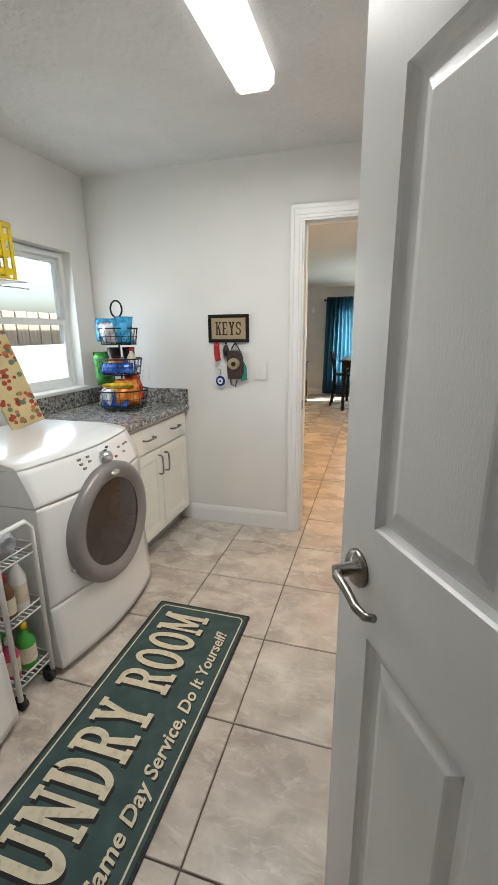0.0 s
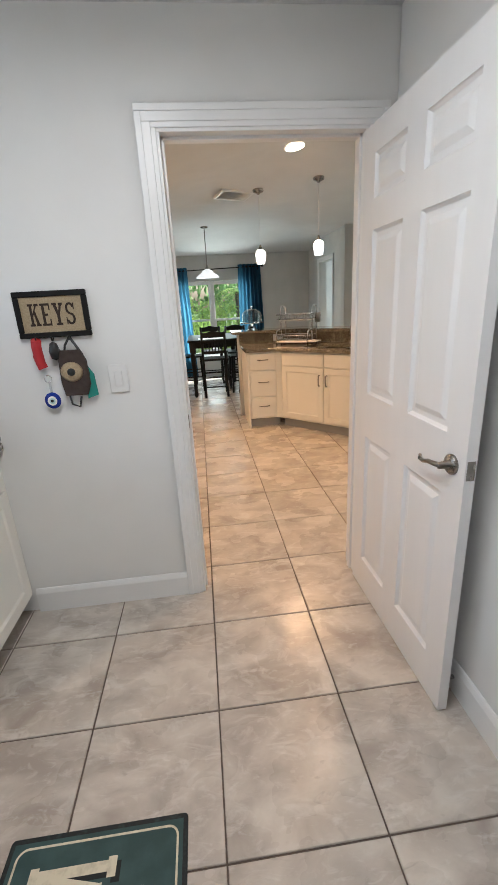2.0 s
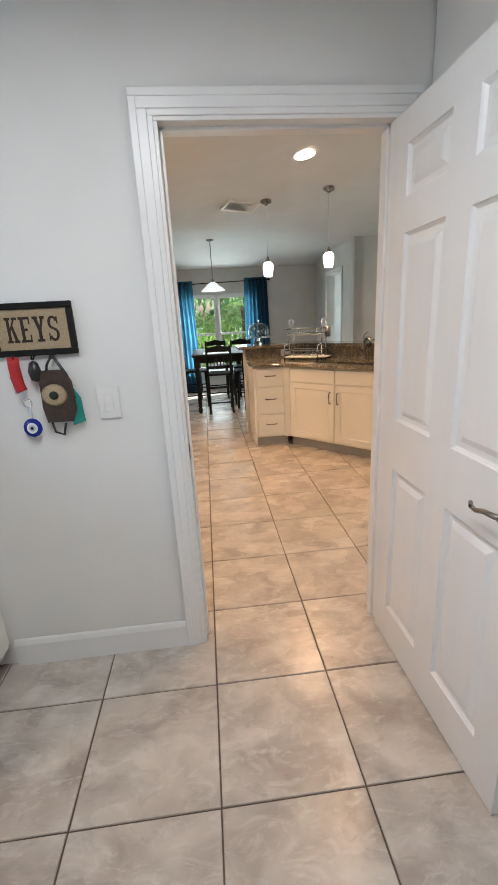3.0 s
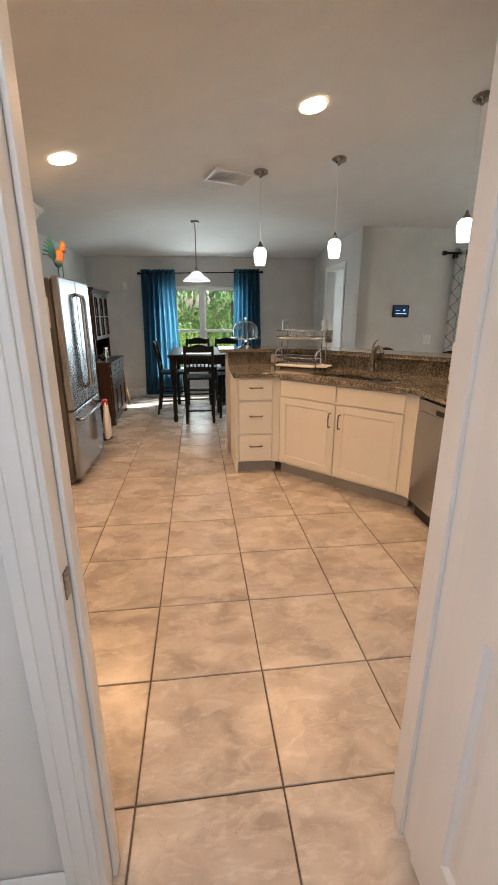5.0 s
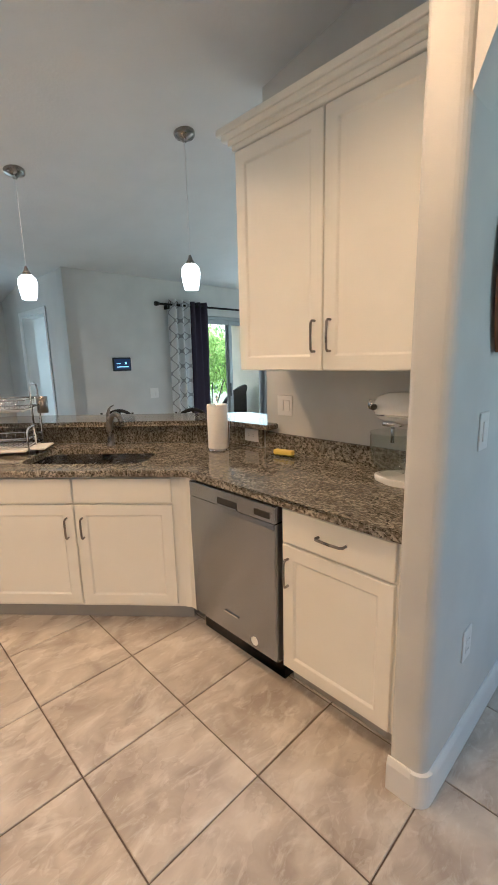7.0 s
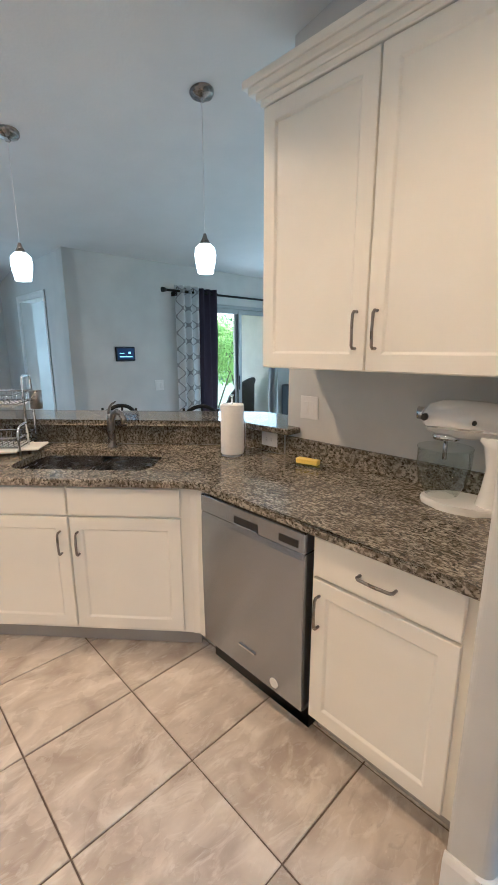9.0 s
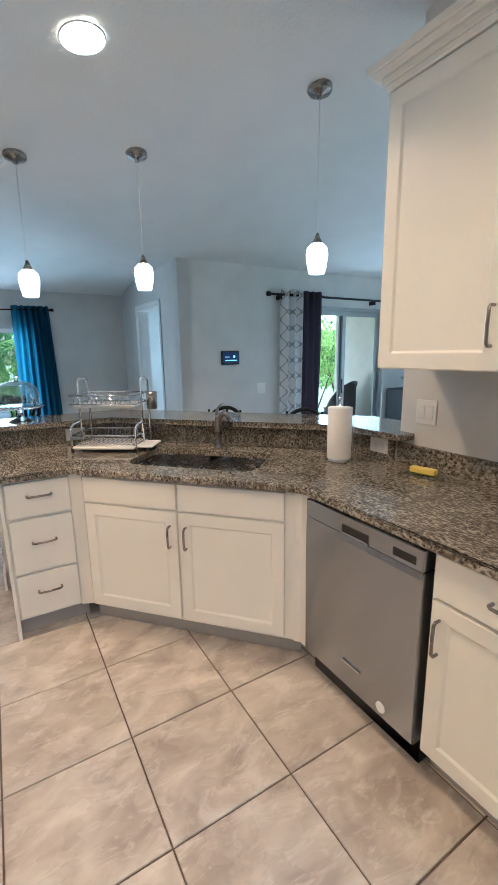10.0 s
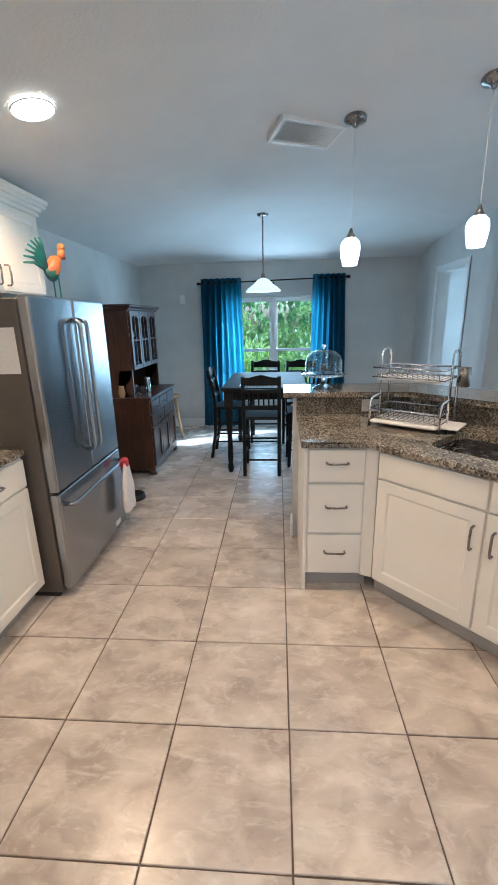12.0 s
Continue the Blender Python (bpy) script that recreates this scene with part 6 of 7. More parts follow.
# mat with lettering
RX0, RX1, RY1, RY0 = -0.611, -0.107, -0.782, -2.285
t = thing("floor_mat", pose(0, 0, 0.0005), "dark green mat lettered LAUNDRY ROOM on the tiles", "floor mat")
ol = arc(RX1 - 0.012, RY0 + 0.012, 0.012, 270, 360, 4) + arc(RX1 - 0.012, RY1 - 0.012, 0.012, 0, 90, 4) + arc(RX0 + 0.012, RY1 - 0.012, 0.012, 90, 180, 4) + arc(RX0 + 0.012, RY0 + 0.012, 0.012, 180, 270, 4)
part("edge", prism(bmesh.new(), ol, 0, 0.005, 0.002), M_RUG_EDGE, t)
part("field", boxes((RX0 + 0.014, RY0 + 0.014, 0.002, RX1 - 0.014, RY1 - 0.014, 0.0056)), M_RUG, t)
bm = bmesh.new()
i0, i1 = 0.026, 0.032
for a in ((RX0 + i0, RY0 + i0 + 0.03, RX0 + i1, RY1 - i0 - 0.03), (RX1 - i1, RY0 + i0 + 0.03, RX1 - i0, RY1 - i0 - 0.03), (RX0 + i0 + 0.03, RY1 - i1, RX1 - i0 - 0.03, RY1 - i0), (RX0 + i0 + 0.03, RY0 + i0, RX1 - i0 - 0.03, RY0 + i1)):
    box(bm, a[0], a[1], 0.004, a[2], a[3], 0.0060)
for cx, cy, a0 in ((RX0 + i0 + 0.03, RY1 - i0 - 0.03, 90), (RX1 - i0 - 0.03, RY1 - i0 - 0.03, 0), (RX0 + i0 + 0.03, RY0 + i0 + 0.03, 180), (RX1 - i0 - 0.03, RY0 + i0 + 0.03, 270)):
    prism(bm, arc(cx, cy, 0.03, a0, a0 + 90, 5) + arc(cx, cy, 0.024, a0 + 90, a0, 5), 0.004, 0.0060)
part("border_line", bm, M_CREAM, t, "worn cream border line")
WID = {"L": 0.82, "M": 1.22, " ": 0.42, "Y": 0.98}
base = pose(-0.300, -2.205, 0, 0, 0, 90)
slab_words("LAUNDRY ROOM", 0.232, 1.345, 0.12, M_INK, Matrix.Translation((0.012, -0.012, 0)) @ base, t, WID, "letter_shadow", 0.0058)
slab_words("LAUNDRY ROOM", 0.232, 1.345, 0.12, M_CREAM, base, t, WID, "lettering", 0.0068)
for off, mt, z, nm in ((0.006, M_INK, 0.0058, "small_letter_shadow"), (0.0, M_CREAM, 0.0066, "small_lettering")):
    lettering(nm, "Same Day Service, Do It Yourself!", 0.074, mt, Matrix.Translation((-0.178 + off, -1.975 - off, z)) @ pose(0, 0, 0, 0, 0, 90), t, 0.0002, 0.0014, 1.04, slant=0.28)

# key rack
t = thing("key_rack", pose(-0.545, LY1, 1.44), "black framed KEYS sign with hooks", "key rack")
kw, kh = 0.145, 0.092
part("frame", boxes((-kw, -0.018, -kh, kw, 0, -kh + 0.022), (-kw, -0.018, kh - 0.022, kw, 0, kh), (-kw, -0.018, -kh + 0.022, -kw + 0.022, 0, kh - 0.022), (kw - 0.022, -0.018, -kh + 0.022, kw, 0, kh - 0.022), bevel=0.003), M_BLACKWOOD, t, "black wooden frame")
part("panel", boxes((-kw + 0.02, -0.010, -kh + 0.02, kw - 0.02, -0.002, kh - 0.02)), M_BURLAP, t, "burlap panel")
slab_words("KEYS", 0.088, 0.185, 0.14, material("brown_ink", (0.03, 0.016, 0.010), 0.8), pose(-0.0925, -0.0105, -0.044, 90), t, {}, "lettering", 0.0005)
HOOKS = (-0.075, -0.012, 0.055)
for x in HOOKS:
    part("hook", tube(bmesh.new(), [(x, -0.012, -kh + 0.004), (x, -0.03, -kh - 0.012), (x, -0.042, -kh - 0.010), (x, -0.045, -kh + 0.006)], 0.003, 6), M_IRON, t)


def hang(name, bm, mat, label, cat, hx=0.07):
    ob = solid(name, bm, mat, label, cat)
    ob.matrix_basis = pose(-0.545, LY1, 1.44) @ Matrix.Translation((hx, 0, -0.098)) @ Matrix.Diagonal((1.22, 1.0, 1.28, 1)) @ Matrix.Translation((-hx, 0, 0.098))
    return ob


bm = tube(bmesh.new(), [(-0.075, -0.044, -0.098), (-0.08, -0.036, -0.12), (-0.078, -0.03, -0.17), (-0.072, -0.03, -0.19)], 0.017, 8)
k = hang("key_fob", bm, M_RED, "red fabric key fob on a hook", "key fob", -0.075)
part("strap", tube(bmesh.new(), [(-0.086, -0.03, -0.105), (-0.094, -0.028, -0.15), (-0.088, -0.028, -0.18)], 0.006, 6), M_RED, k)
part("key_ring", tube(bmesh.new(), [(-0.064 + 0.012 * math.cos(a), -0.03, -0.225 + 0.012 * math.sin(a)) for a in [2 * math.pi * i / 14 for i in range(14)]], 0.0018, 5, closed=True), M_CHROME, k)
part("key", boxes((-0.066, -0.03, -0.275, -0.058, -0.027, -0.235)), M_CHROME, k)
bm = lathe(bmesh.new(), [(0, -0.006), (0.026, -0.004), (0.028, 0), (0.026, 0.004), (0, 0.006)], seg=24, cap=False)
bmesh.ops.transform(bm, matrix=pose(-0.062, -0.032, -0.298, 90), verts=bm.verts)
e = part("eye_charm", bm, material("cobalt_glass", (0.01, 0.03, 0.28), 0.1), k, "round cobalt glass charm")
for r, c, y in ((0.016, M_PLASTIC_W, -0.0385), (0.010, SPRAY, -0.0395), (0.005, M_INK, -0.0405)):
    bm = lathe(bmesh.new(), [(r, 0), (r, 0.0015)], seg=18)
    bmesh.ops.transform(bm, matrix=pose(-0.062, y, -0.298, 90), verts=bm.verts)
    part("eye_ring", bm, c, e)
bm = lathe(bmesh.new(), [(0, -0.03), (0.014, -0.024), (0.019, 0), (0.012, 0.024), (0.0, 0.03)], (-0.012, -0.036, -0.135), 14, cap=False)
hang("key_fob", bm, M_BLACK, "black plastic key fob on a hook", "key fob", -0.012)
bm = bmesh.new()
pr = [(-0.03, -0.135), (0.035, -0.135), (0.052, -0.17), (0.055, -0.25), (0.04, -0.285), (-0.035, -0.285), (-0.042, -0.24), (-0.040, -0.17)]
prism(bm, [(x + 0.045, z) for x, z in pr], -0.012, 0.012, 0.005)
bmesh.ops.transform(bm, matrix=Matrix.Translation((0, -0.034, 0)) @ pose(0, 0, 0, 90), verts=bm.verts)
pc = hang("pouch", bm, material("brown_felt", (0.045, 0.030, 0.025), 0.95, 0, (0.06, 0.042, 0.035), 60, 0.5, 200), "small brown felt pouch with a cream patch on a hook", "pouch", 0.045)
for r, rz_, c, y, nm in ((0.038, 0.86, M_BURLAP, -0.0465, "patch"), (0.014, 0.9, M_INK, -0.0545, "nose_dot")):
    bm = lathe(bmesh.new(), [(r, 0), (r * 0.8, 0.007), (0, 0.010)], seg=20)
    bmesh.ops.transform(bm, matrix=pose(0.045, y, -0.205, 90) @ Matrix.Diagonal((1, rz_, 1, 1)), verts=bm.verts)
    part(nm, bm, c, pc)
part("loop", tube(bmesh.new(), [(0.055, -0.045, -0.095), (0.035, -0.036, -0.12), (0.03, -0.034, -0.14)], 0.004, 6), M_BLACK, pc)
part("strap", tube(bmesh.new(), [(0.058, -0.044, -0.095), (0.085, -0.03, -0.15), (0.10, -0.026, -0.22)], 0.005, 6), M_BLACK, pc)
part("strap", tube(bmesh.new(), [(0.02, -0.034, -0.28), (0.025, -0.034, -0.315), (0.05, -0.034, -0.325), (0.06, -0.034, -0.29)], 0.004, 6), M_BLACK, pc)
bm = prism(bmesh.new(), [(0.085, -0.30), (0.122, -0.29), (0.118, -0.22), (0.10, -0.19), (0.088, -0.23)], -0.006, 0.006, 0.002)
bmesh.ops.transform(bm, matrix=Matrix.Translation((0, -0.024, 0)) @ pose(0, 0, 0, 90), verts=bm.verts)
hang("cloth_tag", bm, M_TEAL, "teal cloth tag with fringe hanging from a hook", "tag")

# fence and ground outside the laundry window
t = thing("fence", pose(-3.9, -4.5, 0), "pale vertical board fence in the side yard", "fence")
fb_mesh = as_mesh("board", boxes((-0.012, 0.004, 0.0, 0.012, 0.188, 1.70), bevel=0.006), M_FENCE)
for i in range(43):
    ob = new("board", fb_mesh)
    ob.parent = t
    ob.location = (0.004 * (i % 3), i * 0.198, 0)
part("rail", boxes((-0.06, 0, 0.35, -0.02, 8.5, 0.43), (-0.06, 0, 1.4, -0.02, 8.5, 1.48)), M_FENCE, t)


# ---- dining nook ----
def curtain(name, x0, x1, y, z0, z1, folds, mat, label, depth=0.045, m=None, phase=0.0, flare=0.0, rings=True):
    """A hanging pleated curtain along local x, with metal eyelets."""
    t = thing(name, m or pose(0, y, 0), label, "curtain")
    bm = bmesh.new()
    n, nz = folds * 12, 14
    g = []
    for i in range(n + 1):
        u = i / n
        col = []
        for k in range(nz + 1):
            v = k / nz
            a = u * folds * 2 * math.pi + phase
            x = x0 + (x1 - x0) * u + flare * (1 - v) * (u - 0.5) + 0.006 * math.sin(a * 0.5 + 4 * v)
            col.append(bm.verts.new((x, depth * (0.55 + 0.45 * v) * math.sin(a + 0.5 * math.sin(3 * v + u * 5)) + 0.01 * math.sin(7 * u + 5 * v), z0 + (z1 - z0) * v)))
        g.append(col)
    for i in range(n):
        for k in range(nz):
            bm.faces.new((g[i][k], g[i + 1][k], g[i + 1][k + 1], g[i][k + 1])).smooth = True
    c = part("cloth", bm, mat, t)
    for i in range(folds * 2 if rings else 0):
        x = x0 + (x1 - x0) * (i + 0.5) / (folds * 2)
        part("eyelet", tube(bmesh.new(), [(x, 0.022 * math.cos(a), z1 - 0.045 + 0.022 * math.sin(a)) for a in [2 * math.pi * q / 12 for q in range(12)]], 0.004, 5, closed=True), M_IRON, t)
    return t


def rod(name, p, q, label, r=0.010, finial=0.022):
    p, q = Vector(p), Vector(q)
    d = (q - p).normalized()
    t = thing(name, pose(0, 0, 0), label, "curtain rod")
    part("pole", tube(bmesh.new(), [p, q], r, 10), M_IRON, t)
    for e, s in ((p, -1), (q, 1)):
        part("finial", tube(bmesh.new(), [e, e + d * s * 0.02, e + d * s * 0.05], finial * 0.7, 10, taper=finial), M_IRON, t)
    return t


t = rod("curtain_rod", (-0.67, NY - 0.09, 2.085), (1.36, NY - 0.09, 2.125), "thin black metal curtain rod above the window")
for x in (-0.6, 0.36, 1.3):
    part("bracket", boxes((x - 0.008, NY - 0.10, 2.06, x + 0.008, NY - 0.001, 2.085)), M_IRON, t)
curtain("curtain", -0.66, -0.10, NY - 0.09, 0.03, 2.15, 7, M_BLUE, "teal blue eyelet curtain at the dining window", flare=0.10)
curtain("curtain", 0.91, 1.36, NY - 0.09, 0.03, 2.17, 6, M_BLUE, "teal blue eyelet curtain at the dining window", phase=1.0, flare=0.08)
solid("wall_sensor", boxes((-0.99, NY - 0.03, 1.83, -0.92, NY - 0.001, 1.95), bevel=0.006), M_PLASTIC_W, "small white sensor on the wall", "sensor")

# dining lamp
h = ceiling_height(0.262, 5.87)
t = thing("dining_lamp", pose(0.262, 5.87, 1.917), "white glass bowl pendant lamp above the table", "pendant lamp")
part("canopy", lathe(bmesh.new(), [(0.062, h - 1.917 + 0.03), (0.062, h - 1.917 - 0.008), (0.05, h - 1.917 - 0.02), (0, h - 1.917 - 0.024)], seg=24), M_NICKEL, t, "brushed nickel canopy")
part("rod", tube(bmesh.new(), [(0, 0, 0.10), (0, 0, h - 1.917 - 0.01)], 0.007, 8), M_NICKEL, t)
part("cap", lathe(bmesh.new(), [(0.03, 0.085), (0.024, 0.12), (0.012, 0.15), (0, 0.152)], seg=18), M_NICKEL, t)
part("shade", lathe(bmesh.new(), [(0.19, -0.045), (0.185, -0.03), (0.15, 0.0), (0.10, 0.035), (0.07, 0.07), (0.03, 0.09), (0.028, 0.085), (0.066, 0.063), (0.095, 0.03), (0.145, -0.006), (0.18, -0.036)], seg=32, cap=False), M_LAMP_D, t, "white alabaster glass shade")

# counter-height table and chairs
TX0, TX1, TY0, TY1 = -0.16, 0.72, 5.20, 6.55
t = thing("dining_table", pose(0, 0, 0), "black counter-height dining table with turned legs", "table")
part("tabletop", boxes((TX0, TY0, 0.885, TX1, TY1, 0.92), bevel=0.006), M_BLACKWOOD, t)
part("apron", boxes((TX0 + 0.07, TY0 + 0.06, 0.79, TX1 - 0.07, TY0 + 0.085, 0.884), (TX0 + 0.07, TY1 - 0.085, 0.79, TX1 - 0.07, TY1 - 0.06, 0.884), (TX0 + 0.06, TY0 + 0.07, 0.79, TX0 + 0.085, TY1 - 0.07, 0.884), (TX1 - 0.085, TY0 + 0.07, 0.79, TX1 - 0.06, TY1 - 0.07, 0.884)), M_BLACKWOOD, t)
for x in (TX0 + 0.07, TX1 - 0.07):
    for y in (TY0 + 0.07, TY1 - 0.07):
        bm = lathe(bmesh.new(), [(0.022, 0), (0.030, 0.03), (0.034, 0.06), (0.024, 0.10), (0.030, 0.16), (0.026, 0.40), (0.036, 0.58), (0.044, 0.66), (0.03, 0.70), (0.045, 0.72)], (x, y, 0), 16)
        box(bm, x - 0.045, y - 0.045, 0.72, x + 0.045, y + 0.045, 0.884, 0.003)
        part("leg", bm, M_BLACKWOOD, t)


def dining_chair():
    """A counter chair with a slatted spindle back; local: faces +y, back at y = 0."""
    t = thing("dining_chair", pose(0, 0, 0), "black counter-height chair with a slatted back", "chair", "chairs round the table")
    w, d, sh, bh = 0.40, 0.40, 0.62, 1.04
    part("seat", boxes((-w / 2, 0.02, sh - 0.03, w / 2, d, sh), bevel=0.01), M_BLACKWOOD, t)
    for x in (-w / 2 + 0.02, w / 2 - 0.02):
        part("back_leg", tube(bmesh.new(), [(x, -0.03, 0), (x, 0.02, 0.3), (x, 0.03, sh), (x, 0.01, 0.82), (x, -0.04, bh)], 0.019, 8), M_BLACKWOOD, t)
        part("leg", tube(bmesh.new(), [(x, d - 0.01, 0), (x, d - 0.02, 0.3), (x, d - 0.03, sh - 0.02)], 0.017, 8, taper=0.021), M_BLACKWOOD, t)
        part("stretcher", tube(bmesh.new(), [(x, 0.0, 0.20), (x, d - 0.015, 0.20)], 0.010, 6), M_BLACKWOOD, t)
        part("stretcher", tube(bmesh.new(), [(x, 0.01, 0.34), (x, d - 0.015, 0.34)], 0.010, 6), M_BLACKWOOD, t)
    for y, z in ((0.0, 0.17), (0.015, 0.40), (d - 0.015, 0.26)):
        part("stretcher", tube(bmesh.new(), [(-w / 2 + 0.02, y, z), (w / 2 - 0.02, y, z)], 0.011, 6), M_BLACKWOOD, t)
    for z0, z1, yy in ((0.955, 1.045, -0.035), (0.70, 0.745, 0.02), (0.875, 0.915, -0.012)):
        bm = bmesh.new()
        n = 10
        cols = []
        for i in range(n + 1):
            u = i / n * 2 - 1
            crest = 0.014 * math.cos(u * 4.2) if z0 > 0.95 else 0
            cols.append([bm.verts.new((u * (w / 2 - 0.01), yy - 0.018 * (1 - u * u) + o, z)) for o, z in ((-0.010, z0), (0.010, z0), (0.008, z1 + crest), (-0.012, z1 + crest))])
        for a, b in zip(cols, cols[1:]):
            for k in range(4):
                bm.faces.new((a[k], a[(k + 1) % 4], b[(k + 1) % 4], b[k]))
        bm.faces.new(cols[0])
        bm.faces.new(cols[-1][::-1])
        part("rail", bm, M_BLACKWOOD, t)
    for i in range(6):
        x = -0.125 + 0.05 * i
        part("spindle", tube(bmesh.new(), [(x, 0.005, 0.74), (x, -0.012, 0.81), (x, -0.026, 0.88)], 0.009, 6), M_BLACKWOOD, t)
    return t


ch = dining_chair()
ch.matrix_basis = pose(0.25, 5.17, 0, 0, 0, 0)
copy_thing(ch, pose(-0.34, 5.95, 0, 0, 0, -90))
copy_thing(ch, pose(0.25, 6.78, 0, 0, 0, 180))
copy_thing(ch, pose(0.72, 6.72, 0, 0, 0, 172))
copy_thing(ch, pose(0.92, 5.62, 0, 0, 0, 92))
copy_thing(ch, pose(0.93, 6.20, 0, 0, 0, 88))
solid("place_mat", boxes((0.02, 5.32, 0.921, 0.42, 5.60, 0.925)), M_PLASTIC_W, "pale place mat on the table", "place mat")

# hutch
HUTCH = pose(-0.875, 5.155, 0, 0, 0, 90) @ Matrix.Diagonal((1.03, 1.0, 0.94, 1))
t = thing("hutch", HUTCH, "dark wooden hutch with glazed arched doors above drawers", "hutch")
HW, HD = 0.95, 0.50
part("base_body", boxes((0, 0.02, 0.10, HW, HD, 0.86)), M_DARKWOOD, t)
part("base_top", boxes((-0.02, -0.01, 0.86, HW + 0.02, HD, 0.89), bevel=0.006), M_DARKWOOD, t)
part("plinth", boxes((0.0, 0.01, 0.05, HW, HD, 0.10), bevel=0.006), M_DARKWOOD, t)
for x in (0.0, HW - 0.08):
    for y in (0.0, HD - 0.08):
        part("foot", boxes((x, y, 0, x + 0.08, y + 0.08, 0.055), bevel=0.012), M_DARKWOOD, t)
for r, z0, z1 in ((0, 0.71, 0.84), (1, 0.56, 0.69)):
    for k in range(3 if r == 0 else 2):
        n = 3 if r == 0 else 2
        x0, x1 = 0.02 + k * (HW - 0.04) / n, 0.02 + (k + 1) * (HW - 0.04) / n - 0.012
        d = part("drawer_front", boxes((x0, 0.002, z0, x1, 0.02, z1), bevel=0.005), M_DARKWOOD, t)
        part("handle", tube(bmesh.new(), [((x0 + x1) / 2 - 0.035, 0.002, (z0 + z1) / 2), ((x0 + x1) / 2 - 0.03, -0.02, (z0 + z1) / 2 - 0.01), ((x0 + x1) / 2 + 0.03, -0.02, (z0 + z1) / 2 - 0.01), ((x0 + x1) / 2 + 0.035, 0.002, (z0 + z1) / 2)], 0.004, 6), M_NICKEL, d)


def arched(x0, x1, z0, z1, y, glass, parent):
    """An arched panel door facing -y."""
    w, r = x1 - x0, 0.045
    a, b = x0 + r, x1 - r
    top = [((a + b) / 2 + (b - a) / 2 * math.cos(radians(q)), z1 - r - 0.05 + 0.05 * math.sin(radians(q))) for q in range(0, 181, 15)]
    hole = [(a, z0 + r), (b, z0 + r)] + top
    bm = bmesh.new()
    box(bm, x0, y - 0.02, z0, a, y, z1)
    box(bm, b, y - 0.02, z0, x1, y, z1)
    box(bm, a, y - 0.02, z0, b, y, z0 + r)
    for (p, pz), (q, qz) in zip(top, top[1:]):
        v = [bm.verts.new(c) for c in ((q, y - 0.02, qz), (p, y - 0.02, pz), (p, y - 0.02, z1), (q, y - 0.02, z1), (q, y, qz), (p, y, pz), (p, y, z1), (q, y, z1))]
        for f in ((0, 1, 2, 3), (7, 6, 5, 4), (0, 4, 5, 1), (3, 2, 6, 7)):
            bm.faces.new([v[k] for k in f])
    d = part("door", bm, M_DARKWOOD, parent)
    bm = bmesh.new()
    bm.faces.new([bm.verts.new((p, y - 0.006, z)) for p, z in hole])
    ext = bmesh.ops.extrude_face_region(bm, geom=bm.faces[:])["geom"]
    bmesh.ops.translate(bm, verts=[v for v in ext if isinstance(v, bmesh.types.BMVert)], vec=(0, 0.004, 0))
    part("pane" if glass else "panel", bm, M_GLASS if glass else M_DARKWOOD, d)
    if glass:
        part("glazing_bar", boxes(((a + b) / 2 - 0.006, y - 0.018, z0 + r, (a + b) / 2 + 0.006, y - 0.008, z1 - r), (a, y - 0.018, (z0 + z1) / 2 - 0.006, b, y - 0.008, (z0 + z1) / 2 + 0.006)), M_DARKWOOD, d)
    return d


for k in range(3):
    arched(0.02 + k * 0.305, 0.02 + (k + 1) * 0.305 - 0.012, 0.11, 0.55, 0.02, False, t)
U0, U1, UY = 1.18, 1.80, 0.17
for nm, row in (("side_panel", (0.02, UY, 0.89, 0.045, HD, U1)), ("side_panel", (HW - 0.045, UY, 0.89, HW - 0.02, HD, U1)), ("back_panel", (0.045, HD - 0.02, 0.89, HW - 0.045, HD, U1)), ("shelf", (0.045, UY, U0, HW - 0.045, HD - 0.02, U0 + 0.025)), ("top_panel", (0.045, UY, U1 - 0.025, HW - 0.045, HD - 0.02, U1)), ("shelf", (0.045, UY + 0.03, 1.48, HW - 0.045, HD - 0.02, 1.495))):
    part(nm, boxes(row), M_DARKWOOD, t)
part("cornice", boxes((-0.01, UY - 0.03, U1, HW + 0.01, HD, U1 + 0.03), (-0.03, UY - 0.055, U1 + 0.03, HW + 0.03, HD, U1 + 0.06), bevel=0.008), M_DARKWOOD, t)
for k in range(3):
    arched(0.047 + k * 0.286, 0.047 + (k + 1) * 0.286 - 0.008, U0 + 0.005, U1 - 0.005, UY - 0.001, True, t)
for x in (0.02, HW - 0.045):
    bm = prism(bmesh.new(), [(UY, 1.18), (UY + 0.14, 1.18), (UY + 0.16, 0.89), (UY + 0.05, 0.89), (UY + 0.09, 1.0), (UY + 0.03, 1.08)], 0, 0.025)
    bmesh.ops.transform(bm, matrix=Matrix(((0, 0, 1, x), (1, 0, 0, 0), (0, 1, 0, 0), (0, 0, 0, 1))), verts=bm.verts)
    part("bracket", bm, M_DARKWOOD, t)
